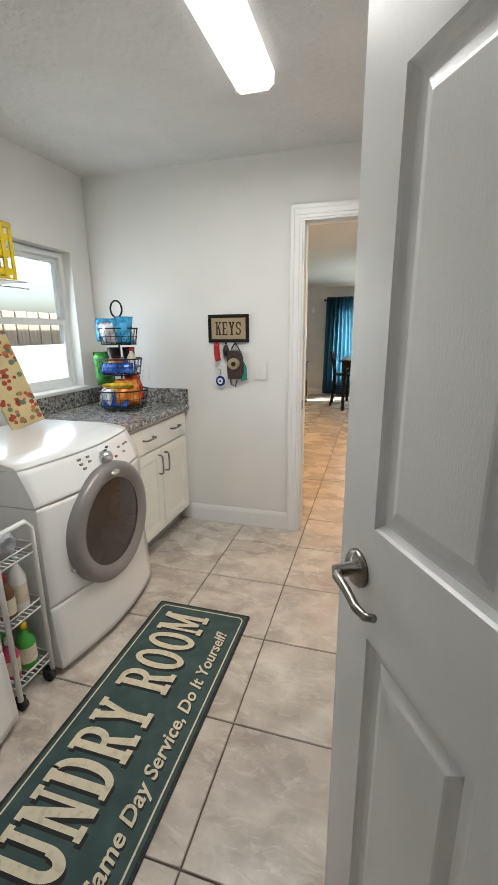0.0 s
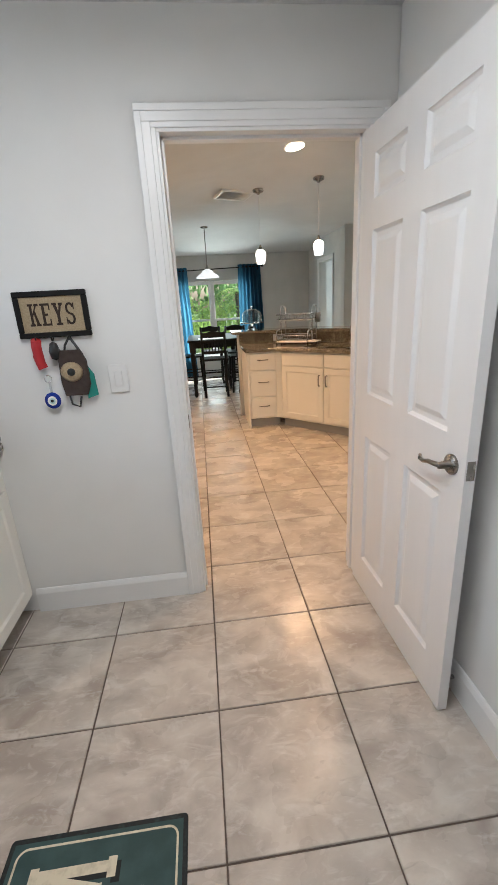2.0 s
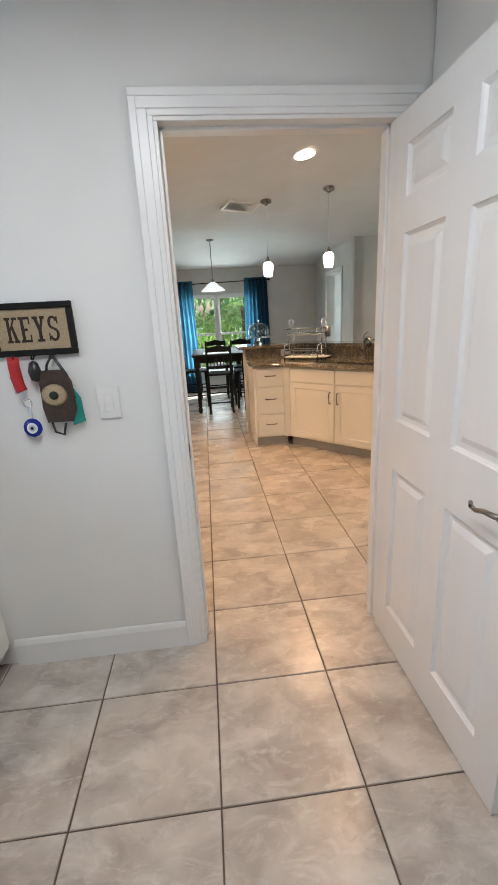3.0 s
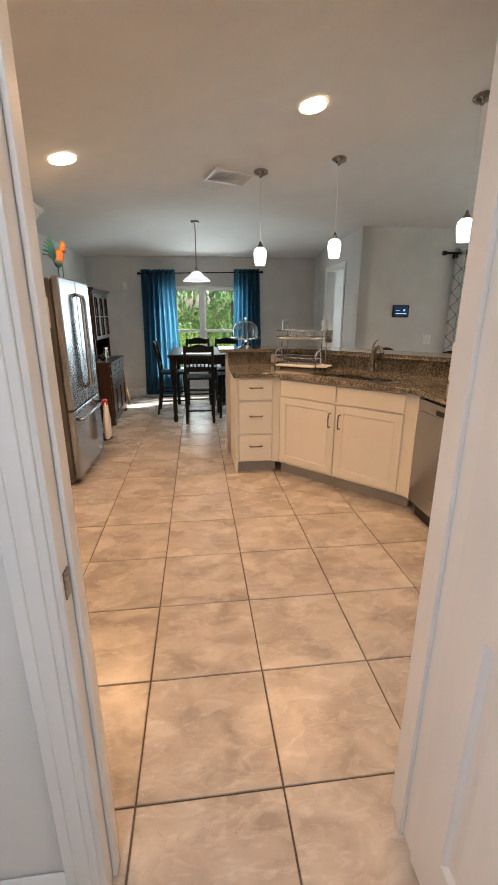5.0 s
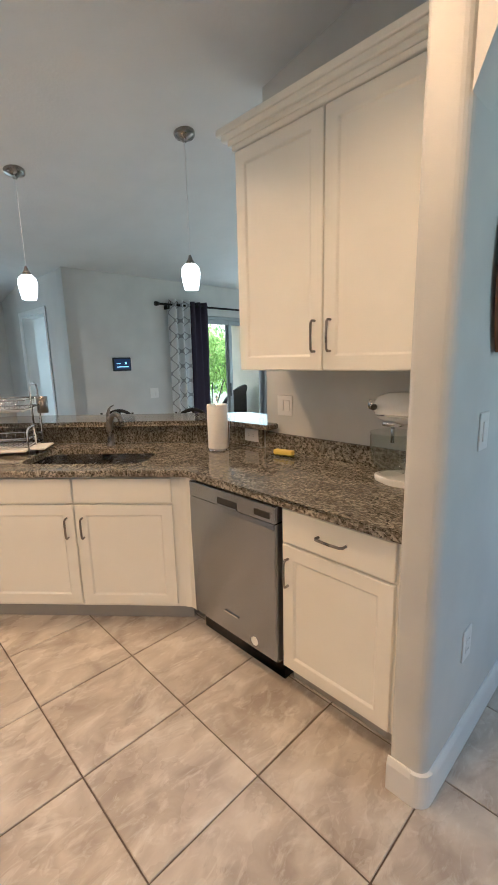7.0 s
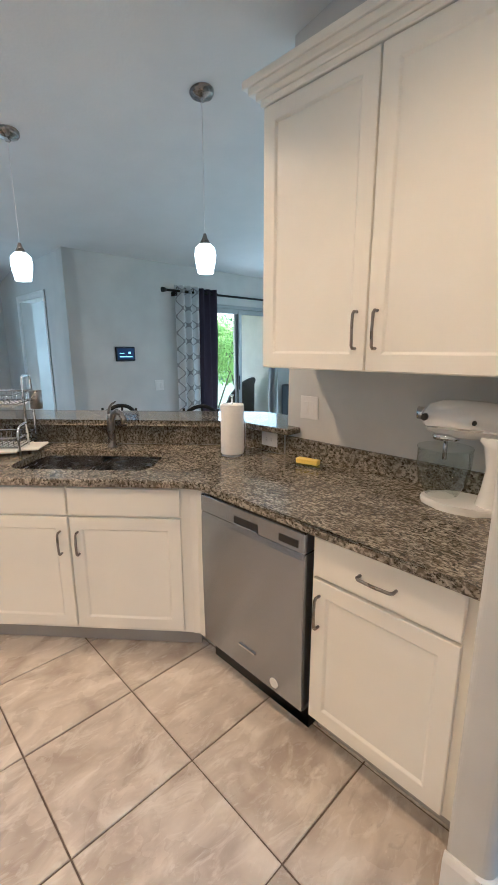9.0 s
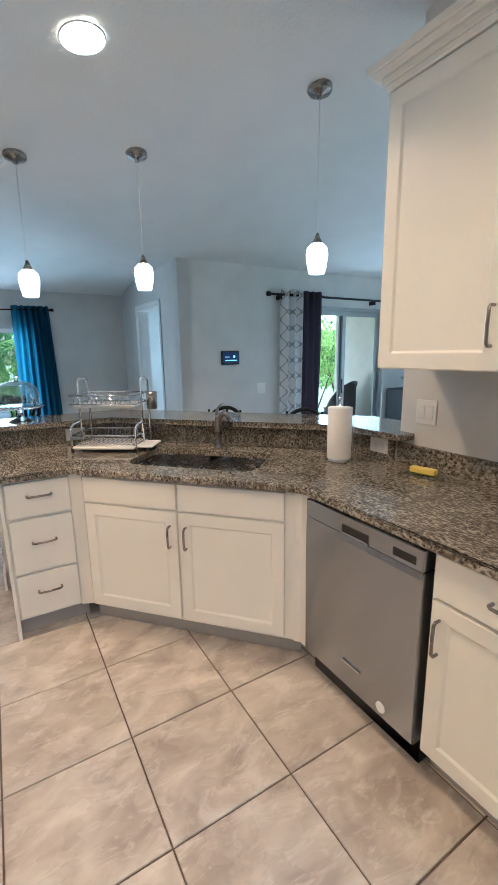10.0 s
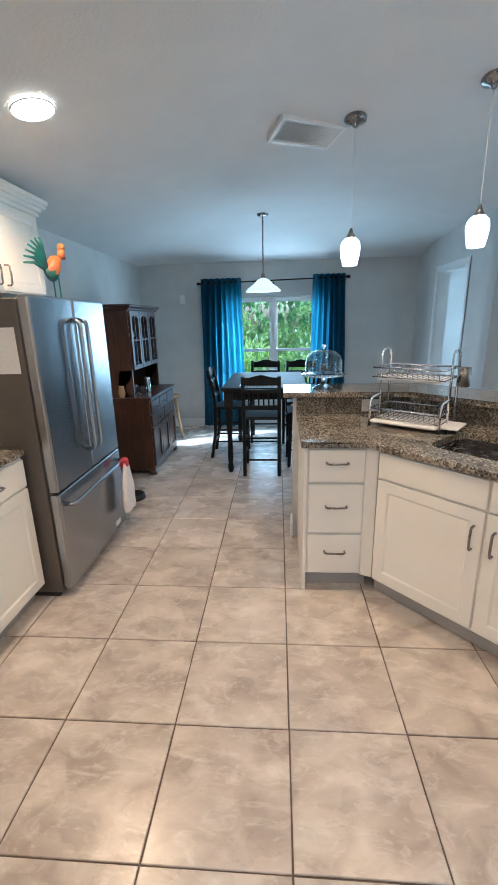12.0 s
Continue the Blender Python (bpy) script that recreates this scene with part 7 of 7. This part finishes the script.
for x, y, r, hh, c, lb in ((0.10, 0.20, 0.045, 0.13, M_GLASS, "clear glass jar on the hutch"), (0.22, 0.14, 0.05, 0.10, M_GLASS, "clear glass bowl on the hutch"), (0.33, 0.12, 0.035, 0.17, M_CHROME, "polished metal cup on the hutch"), (0.05, 0.30, 0.05, 0.12, M_TANWOOD, "tan ceramic pot on the hutch")):
    v = solid("jar", lathe(bmesh.new(), [(r * 0.8, 0), (r, hh * 0.4), (r * 0.8, hh * 0.85), (r * 0.85, hh), (r * 0.75, hh), (r * 0.7, hh * 0.85), (r * 0.9, hh * 0.4), (0, 0.006)], seg=20, cap=False), c, lb, "jar")
    v.matrix_basis = pose(-0.875, 5.155, 0.838, 0, 0, 90) @ pose(x, y, 0)
for x in (0.16, 0.30, 0.5, 0.72, 0.88):
    v = solid("plate", lathe(bmesh.new(), [(0.04, 0), (0.075, 0.008), (0.075, 0.011), (0.04, 0.004), (0, 0.004)], seg=24, cap=False), M_PLASTIC_W, "white plate standing in the hutch", "plate", "plates in the hutch")
    v.matrix_basis = pose(-0.875, 5.155, 0, 0, 0, 90) @ pose(x, HD - 0.06, 1.407 + 0.0755, 80)
# stool beside the hutch, added; its tan stands in for the hutch's sunlit side
t = thing("wooden_stand", pose(-1.05, 6.55, 0), "added tan stand in place of the hutch's sunlit far side", "stand")
part("top", lathe(bmesh.new(), [(0.13, 0.60), (0.14, 0.61), (0.14, 0.625), (0.13, 0.635)], seg=24), M_TANWOOD, t)
for k in range(3):
    a = radians(40 + 120 * k)
    part("leg", tube(bmesh.new(), [(0.17 * math.cos(a), 0.17 * math.sin(a), 0), (0.12 * math.cos(a), 0.12 * math.sin(a), 0.3), (0.08 * math.cos(a), 0.08 * math.sin(a), 0.60)], 0.018, 8, taper=0.024), M_TANWOOD, t)
solid("pet_bowl", lathe(bmesh.new(), [(0.10, 0), (0.11, 0.01), (0.095, 0.045), (0.088, 0.045), (0.08, 0.012), (0, 0.01)], (-0.92, 4.55, 0), 28, cap=False), M_BLACK, "black bowl on the floor beside the fridge", "bowl")

# ---- living room ----
t = thing("wall_tablet", pose(2.96, SY, 1.47), "lit touch panel in a black frame on the wall", "control panel")
part("frame", boxes((-0.115, -0.022, -0.078, 0.115, 0, 0.078), bevel=0.006), M_BLACK, t)
part("screen", boxes((-0.098, -0.024, -0.058, 0.098, -0.021, 0.06)), M_SCREEN, t, "glowing dark blue screen")
part("print_bar", boxes((-0.075, -0.0255, -0.035, 0.075, -0.0235, -0.024), (-0.075, -0.0255, 0.005, -0.02, -0.0235, 0.012), (0.03, -0.0255, 0.0, 0.055, -0.0235, 0.025)), M_SCREEN_W, t)
plate("switch_plate", pose(3.38, SY, 1.10), "double", "white double switch below the wall panel")
# sliding door
t = thing("sliding_door", pose(3.98, SY, 0), "white framed glass sliding door onto the patio", "sliding door", kind="structure")
SWD = 1.52
ALU = material("grey_aluminium", (0.36, 0.37, 0.37), 0.4, 0.5)
part("door_frame", boxes((0, 0.03, 0, 0.045, 0.12, 2.09), (SWD - 0.045, 0.03, 0, SWD, 0.12, 2.09), (0.045, 0.03, 2.045, SWD - 0.045, 0.12, 2.09), (0.045, 0.03, 0, SWD - 0.045, 0.12, 0.02), bevel=0.003), ALU, t)
for x0, x1, y in ((0.045, 0.80, 0.045), (0.72, SWD - 0.045, 0.08)):
    part("sash", boxes((x0, y, 0.02, x0 + 0.06, y + 0.03, 2.045), (x1 - 0.06, y, 0.02, x1, y + 0.03, 2.045), (x0 + 0.06, y, 0.02, x1 - 0.06, y + 0.03, 0.10), (x0 + 0.06, y, 1.985, x1 - 0.06, y + 0.03, 2.045), bevel=0.003), ALU, t)
    p = part("pane", boxes((x0 + 0.05, y + 0.012, 0.09, x1 - 0.05, y + 0.017, 1.995)), M_PANE, t)
    p.visible_shadow = False
part("handle", boxes((0.735, 0.03, 0.95, 0.755, 0.045, 1.15), bevel=0.004), M_BLACK, t)
t = rod("curtain_rod", (3.47, SY - 0.09, 2.185), (6.1, SY - 0.09, 2.185), "black curtain rod above the sliding door", 0.014, 0.03)
part("bracket", boxes((3.60, SY - 0.10, 2.13, 3.62, SY - 0.001, 2.18), (5.15, SY - 0.10, 2.13, 5.17, SY - 0.001, 2.18)), M_IRON, t)
curtain("curtain", 3.60, 3.93, SY - 0.09, 0.03, 2.25, 3, M_GREYCLOTH, "pale curtain with a grey lattice print", 0.05)
curtain("curtain", 3.93, 4.24, SY - 0.09, 0.03, 2.24, 3, M_PLUM, "dark plum curtain beside the sliding door", 0.045, phase=2.0)

# bar stools behind the bar
def bar_stool():
    t = thing("bar_stool", pose(0, 0, 0), "dark counter stool with a low curved back", "stool", "bar stools")
    part("seat", lathe(bmesh.new(), [(0.17, 0.70), (0.185, 0.715), (0.185, 0.74), (0.16, 0.755), (0, 0.758)], seg=24), M_BLACKWOOD, t)
    for k in range(4):
        a = radians(45 + 90 * k)
        part("leg", tube(bmesh.new(), [(0.20 * math.cos(a), 0.20 * math.sin(a), 0), (0.13 * math.cos(a), 0.13 * math.sin(a), 0.70)], 0.016, 8), M_BLACKWOOD, t)
    part("foot_ring", tube(bmesh.new(), [(0.175 * math.cos(a), 0.175 * math.sin(a), 0.25) for a in [2 * math.pi * i / 20 for i in range(20)]], 0.009, 6, closed=True), M_BLACKWOOD, t)
    part("back_rail", tube(bmesh.new(), [(0.18 * math.cos(radians(a)), 0.18 * math.sin(radians(a)), 1.078 - 0.0003 * (a - 90) ** 2 * 0.1) for a in range(30, 151, 10)], 0.016, 8), M_BLACKWOOD, t)
    for a in (40, 90, 140):
        part("back_post", tube(bmesh.new(), [(0.165 * math.cos(radians(a)), 0.165 * math.sin(radians(a)), 0.74), (0.18 * math.cos(radians(a)), 0.18 * math.sin(radians(a)), 1.068)], 0.010, 6), M_BLACKWOOD, t)
    return t


st = bar_stool()
p0 = on_diag(0.32, 1.30)
st.matrix_basis = pose(p0.x, p0.y, 0, 0, 0, DROT)
p0 = on_diag(0.98, 1.30)
copy_thing(st, pose(p0.x, p0.y, 0, 0, 0, DROT))

# console with an orchid right of the sliding door, media cabinet by the hall
solid("console_cabinet", boxes((5.55, 4.70, 0.06, 6.6, 5.12, 0.98), (5.60, 4.74, 0, 5.66, 4.80, 0.06), (6.49, 4.74, 0, 6.55, 4.80, 0.06), (5.60, 5.02, 0, 5.66, 5.08, 0.06), (6.49, 5.02, 0, 6.55, 5.08, 0.06), bevel=0.008), M_BLACKWOOD, "black console cabinet against the wall", "console")
t = thing("orchid", pose(5.76, 4.90, 0.981), "white orchid in a small pale pot", "plant")
part("pot", lathe(bmesh.new(), [(0.05, 0), (0.065, 0.10), (0.058, 0.10), (0.05, 0.09), (0, 0.09)], seg=20, cap=False), M_PLASTIC_W, t)
part("stem", tube(bmesh.new(), [(0, 0, 0.08), (-0.02, 0, 0.25), (0.01, 0, 0.38), (0.10, 0, 0.44), (0.18, 0, 0.42)], 0.004, 6), M_LEAF, t)
for k in range(6):
    a = radians(60 * k)
    bm = bmesh.new()
    g = [bm.verts.new((math.cos(a) * r + s * w * -math.sin(a), math.sin(a) * r + s * w * math.cos(a), 0.09 + z)) for r, w, z in ((0.0, 0.008, 0), (0.06, 0.028, 0.06), (0.12, 0.026, 0.08), (0.18, 0.002, 0.05)) for s in (-1, 1)]
    for i in range(0, 6, 2):
        bm.faces.new((g[i], g[i + 1], g[i + 3], g[i + 2]))
    part("leaf", bm, M_LEAF_D, t)
for k in range(5):
    x, z = (0.03 + 0.035 * k), 0.40 + 0.03 * math.sin(k)
    bm = bmesh.new()
    for q in range(5):
        a = radians(72 * q)
        bm.faces.new([bm.verts.new((x + r * math.cos(a + s), -0.006 + 0.004 * q, z + r * math.sin(a + s))) for r, s in ((0.0, 0), (0.02, -0.45), (0.03, 0), (0.02, 0.45))])
    part("blossom", bm, M_PAPER, t)
t = thing("media_cabinet", pose(3.3, -0.6, 0), "black media cabinet in the living room", "cabinet")
part("body", boxes((0, 0, 0.05, 0.45, 1.75, 0.86), bevel=0.008), M_BLACKWOOD, t)
for k in range(3):
    part("door", boxes((-0.016, 0.02 + k * 0.575, 0.08, 0, 0.575 + k * 0.575, 0.83), bevel=0.006), M_BLACKWOOD, t)
part("plinth", boxes((0.03, 0.03, 0, 0.42, 1.72, 0.05)), M_BLACKWOOD, t)
t = thing("television", pose(3.50, 0.4, 0.861), "black flat television on the media cabinet", "television")
part("screen", boxes((0, -0.55, 0.10, 0.035, 0.62, 0.76), bevel=0.006), M_BLACK, t)
part("foot", boxes((-0.06, -0.15, 0, 0.12, 0.15, 0.012), (0.0, -0.04, 0.012, 0.03, 0.04, 0.12)), M_BLACK, t)

# hall: mask, switch, socket
bm = bmesh.new()
n, m_ = 12, 18
rows = []
for k in range(m_ + 1):
    v = k / m_
    wd = 0.012 + 0.085 * math.sin(math.pi * min(1, 0.08 + 0.92 * v)) ** 0.7
    rows.append([bm.verts.new((wd * math.cos(math.pi * i / n), -(0.012 + 0.06 * math.sin(math.pi * i / n) * math.sin(math.pi * (0.08 + 0.86 * v)) ** 0.6 + 0.012 * math.sin(v * 31) * math.sin(math.pi * i / n)), 1.53 + 0.56 * v)) for i in range(n + 1)])
for a, b in zip(rows, rows[1:]):
    for i in range(n):
        bm.faces.new((a[i], a[i + 1], b[i + 1], b[i])).smooth = True
for r in (rows[0], rows[-1]):
    bm.faces.new(r)
box(bm, -0.012, -0.11, 1.76, 0.012, -0.06, 1.88, 0.008)
box(bm, -0.045, -0.085, 1.88, 0.045, -0.05, 1.91, 0.008)
box(bm, -0.03, -0.095, 1.66, 0.03, -0.05, 1.69, 0.006)
mk = solid("wall_mask", bm, M_MASKWOOD, "carved brown wooden mask hanging on the hall wall", "mask")
mk.matrix_basis = pose(2.03, HY0, -0.02)
plate("switch_plate", pose(1.97, HY0, 1.26), "single", "white rocker switch on the hall wall")
plate("socket_plate", pose(1.99, HY0, 0.47), "socket", "white power socket low on the hall wall")

# ---- outside ----
solid("ground", boxes((-60, -40, -0.4, 60, 7.52, -0.13), (-60, 7.52, -0.4, 60, 90, -0.13)), M_GRASS, "mown green lawn", "ground", kind="structure")
solid("patio", boxes((3.2, 5.29, -0.12, 7.6, 8.6, -0.02)), material("patio_concrete", (0.42, 0.40, 0.37), 0.85, 0, (0.36, 0.345, 0.32), 6, 0.3, 80), "pale concrete patio", "patio", kind="structure")
solid("patio_roof", boxes((4.05, 5.29, 2.55, 7.6, 6.9, 2.7), (4.05, 6.75, 2.3, 7.6, 6.9, 2.55)), M_PATIO, "stucco patio roof with a beam", "roof", kind="structure")
solid("patio_wall", boxes((6.15, 5.29, -0.1, 6.35, 6.9, 2.55)), M_PATIO, "pale stucco patio wall", "wall", kind="structure")
t = thing("patio_chair", pose(5.62, 6.3, -0.02, 0, 0, 200), "dark wicker patio chair with a patterned cushion", "chair")
part("seat", boxes((-0.30, -0.28, 0.32, 0.30, 0.28, 0.42), bevel=0.03), M_WICKER, t)
part("cushion", boxes((-0.26, -0.24, 0.42, 0.26, 0.24, 0.52), bevel=0.04), M_CUSHION, t)
bm = bmesh.new()
rows = []
for k in range(9):
    v = k / 8
    rows.append([bm.verts.new((0.36 * math.cos(radians(a)), 0.05 + 0.30 * math.sin(radians(a)), 0.32 + v * (0.30 + 0.42 * max(0, math.sin(radians(a))) ** 0.7))) for a in range(-10, 191, 10)])
for a, b in zip(rows, rows[1:]):
    for i in range(len(a) - 1):
        bm.faces.new((a[i], a[i + 1], b[i + 1], b[i])).smooth = True
part("woven_back", bm, M_WICKER, t)
part("rim", tube(bmesh.new(), [v for v in [(0.36 * math.cos(radians(a)), 0.05 + 0.30 * math.sin(radians(a)), 0.62 + 0.42 * max(0, math.sin(radians(a))) ** 0.7) for a in range(-10, 191, 10)]], 0.022, 8), M_WICKER, t)
part("back_cushion", boxes((-0.22, 0.16, 0.50, 0.22, 0.27, 0.96), bevel=0.04), M_CUSHION, t)
for x in (-0.26, 0.26):
    for y in (-0.22, 0.24):
        part("leg", tube(bmesh.new(), [(x, y, 0), (x, y, 0.34)], 0.022, 8), M_WICKER, t)
t = thing("patio_bench", pose(4.75, 7.4, -0.02), "white slatted patio bench", "bench")
part("seat", boxes((-0.6, -0.2, 0.40, 0.6, 0.2, 0.44)), M_TRIM, t)
for k in range(12):
    part("slat", boxes((-0.58 + k * 0.1, 0.18, 0.44, -0.53 + k * 0.1, 0.20, 0.88)), M_TRIM, t)
part("rail", boxes((-0.6, 0.175, 0.86, 0.6, 0.215, 0.92)), M_TRIM, t)
for x in (-0.55, 0.55):
    part("leg", boxes((x - 0.03, -0.18, 0, x + 0.03, 0.2, 0.40)), M_TRIM, t)


def leaves(bm, rng, centre, radius, count, size, flat=0.7):
    cx, cy, cz = centre
    for _ in range(count):
        d = Vector((rng.gauss(0, 1), rng.gauss(0, 1), rng.gauss(0, 1))).normalized() * radius * rng.uniform(0.45, 1.0) ** 0.5
        p = Vector((cx + d.x, cy + d.y, cz + d.z * flat))
        n = (d.normalized() + Vector((rng.uniform(-1, 1), rng.uniform(-1, 1), rng.uniform(-0.3, 1)))).normalized()
        q = n.to_track_quat("Z", "Y")
        s = size * rng.uniform(0.6, 1.4)
        bm.faces.new([bm.verts.new(p + q @ Vector((x * s, y * s, z * s))) for x, y, z in ((0, -1, 0), (0.45, 0, 0.15), (0, 1, 0), (-0.45, 0, 0.15))])


def bush(x, y, r, h, seed, mat, label):
    rng = random.Random(seed)
    t = thing("bush", pose(x, y, -0.13), label, "bush", "garden bushes")
    bm = bmesh.new()
    for _ in range(9):
        leaves(bm, rng, (rng.uniform(-0.6, 0.6) * r, rng.uniform(-0.6, 0.6) * r, h * rng.uniform(0.3, 0.85)), r * rng.uniform(0.35, 0.55), 300, 0.042)
    part("foliage", bm, mat, t)
    bm = bmesh.new()
    for k in range(5):
        tube(bm, [(0, 0, 0), (rng.uniform(-0.3, 0.3) * r, rng.uniform(-0.3, 0.3) * r, h * 0.4), (rng.uniform(-0.7, 0.7) * r, rng.uniform(-0.7, 0.7) * r, h * 0.75)], 0.022, 6, taper=0.008)
    part("stems", bm, M_BARK, t)


def tree(x, y, h, crown, seed, mat, label, lean=0.3):
    rng = random.Random(seed)
    t = thing("tree", pose(x, y, -0.13), label, "tree", "garden trees")
    part("trunk", tube(bmesh.new(), [(0, 0, 0), (lean * 0.2, 0.03, h * 0.2), (lean * 0.6, -0.04, h * 0.42), (lean, 0, h * 0.62)], 0.15, 10, taper=0.07), M_BARK, t)
    bm, fo = bmesh.new(), bmesh.new()
    for k in range(11):
        a = 2 * math.pi * k / 11 + rng.uniform(-0.3, 0.3)
        z = h * rng.uniform(0.38, 0.62)
        e = (lean * 0.8 + crown * rng.uniform(0.4, 0.95) * math.cos(a), crown * rng.uniform(0.4, 0.95) * math.sin(a), z + h * rng.uniform(0.0, 0.35))
        tube(bm, [(lean * 0.7, 0, z * 0.92), (e[0] * 0.5, e[1] * 0.5, z + 0.2), e], 0.05, 6, taper=0.012)
        leaves(fo, rng, e, crown * rng.uniform(0.26, 0.45), 420, 0.075)
    part("limbs", bm, M_BARK, t)
    part("crown", fo, mat, t)


def palm(x, y, h, seed, label):
    rng = random.Random(seed)
    t = thing("palm", pose(x, y, -0.13), label, "palm", "garden palms")
    part("trunk", tube(bmesh.new(), [(0, 0, 0), (0.05, 0, h * 0.5), (0.0, 0, h)], 0.11, 10, taper=0.08), M_BARK, t)
    for k in range(16):
        a = 2 * math.pi * k / 16 + rng.uniform(-0.15, 0.15)
        up = rng.uniform(0.1, 0.9)
        bm = bmesh.new()
        ln = rng.uniform(1.0, 1.4)
        for i in range(14):
            u = i / 13
            p = Vector((math.cos(a) * ln * u, math.sin(a) * ln * u, h + up * u - 1.25 * u * u))
            for s in (-1, 1):
                q = p + Vector((-math.sin(a) * s, math.cos(a) * s, -0.35)) * (0.30 * math.sin(math.pi * (0.12 + 0.85 * u)))
                w = Vector((math.cos(a), math.sin(a), 0)) * 0.022
                bm.faces.new([bm.verts.new(c) for c in (p - w, p + w, q + w * 0.3 + Vector((math.cos(a), math.sin(a), 0)) * 0.06)])
        part("frond", bm, M_LEAF if k % 3 else M_LEAF_D, t)


bush(-0.55, 9.9, 0.95, 1.35, 1, M_LEAF, "bright green leafy bush outside the dining window")
bush(0.75, 10.3, 0.8, 0.95, 2, M_LEAF, "low green bush outside the dining window")
bush(1.7, 9.9, 0.9, 1.1, 3, M_LEAF, "green leafy bush outside the dining window")
bush(-1.8, 10.2, 0.9, 1.5, 4, M_LEAF_D, "dark green bush outside the dining window")
palm(1.3, 12.0, 1.9, 5, "short palm with drooping fronds in the garden")
bush(7.6, 9.2, 1.1, 2.6, 31, M_LEAF, "tall green bush beyond the patio")
bush(8.9, 9.7, 1.2, 2.8, 32, M_LEAF, "tall green bush beyond the patio")
bush(8.3, 11.2, 1.3, 3.2, 33, M_LEAF, "tall green bush beyond the patio")
bush(0.2, 11.6, 1.2, 1.7, 34, M_LEAF, "tall yellow-green bush outside the dining window")
bush(-0.9, 12.2, 1.2, 2.1, 35, M_LEAF, "tall yellow-green bush outside the dining window")
bush(1.9, 13.4, 1.4, 2.4, 36, M_LEAF_D, "tall green bush outside the dining window")
tree(-1.6, 14.5, 6.0, 2.2, 7, M_LEAF_D, "broad leafy garden tree")
tree(1.6, 15.6, 6.5, 2.6, 8, M_LEAF_D, "broad leafy garden tree")
tree(4.6, 13.5, 6.0, 2.4, 9, M_LEAF, "broad leafy garden tree")
tree(8.0, 14.5, 6.0, 2.4, 10, M_LEAF, "broad leafy garden tree")
tree(-5.0, 16.0, 6.0, 2.6, 11, M_LEAF_D, "broad leafy garden tree")
bush(5.0, 10.4, 1.0, 1.5, 12, M_LEAF, "green bush beyond the patio")
bush(6.4, 10.6, 1.1, 1.6, 13, M_LEAF, "green bush beyond the patio")
bush(-5.6, 1.0, 1.2, 2.3, 14, M_LEAF, "tall green bush behind the fence")
bush(-5.8, -0.4, 1.0, 2.2, 15, M_LEAF, "tall green bush behind the fence")
rng = random.Random(21)
bm = bmesh.new()
for k in range(60):
    leaves(bm, rng, (-14 + k * 0.55, 20 + rng.uniform(-1.2, 1.2), rng.uniform(0.3, 3.2)), rng.uniform(0.8, 1.5), 110, 0.20, 0.9)
solid("hedge", bm, M_LEAF_D, "dense dark tree line behind the garden", "trees", kind="stuff")


# ---- floor tiles ----
P = 0.46
bm = bmesh.new()
w, b = P / 2 - 0.0030, 0.0022
lo = [bm.verts.new((sx * w, sy * w, -0.008)) for sx, sy in ((-1, -1), (1, -1), (1, 1), (-1, 1))]
mid = [bm.verts.new((sx * w, sy * w, -b)) for sx, sy in ((-1, -1), (1, -1), (1, 1), (-1, 1))]
hi = [bm.verts.new((sx * (w - b), sy * (w - b), 0)) for sx, sy in ((-1, -1), (1, -1), (1, 1), (-1, 1))]
for p_, q_ in ((lo, mid), (mid, hi)):
    for i in range(4):
        bm.faces.new((p_[i], p_[(i + 1) % 4], q_[(i + 1) % 4], q_[i]))
bm.faces.new(hi)
tile_mesh = as_mesh("tile", bm, M_TILE)
far = bmesh.new()
rng = random.Random(4)
for i in range(-5, 16):
    for j in range(-7, 17):
        x, y = (i + 0.5) * P, (j + 0.5) * P
        if x < -1.9 or x > 7.1 or y < -3.1 or y > 7.6:
            continue
        if x < 2.6 and y > -3.1 and not (x > 1.2 and y < -0.6):
            ob = new("tile", tile_mesh)
            ob.parent = FLOOR
            ob.location = (x + rng.uniform(-0.0006, 0.0006), y + rng.uniform(-0.0006, 0.0006), rng.uniform(-0.0008, 0.0))
            ob.rotation_euler = (0, 0, rng.choice((0, math.pi)))
        else:
            box(far, x - w, y - w, -0.008, x + w, y + w, 0)
ft = part("tile_field", far, M_TILE, FLOOR)
tagged(ft, "stone-look floor tiles of the living room", kind="stuff")
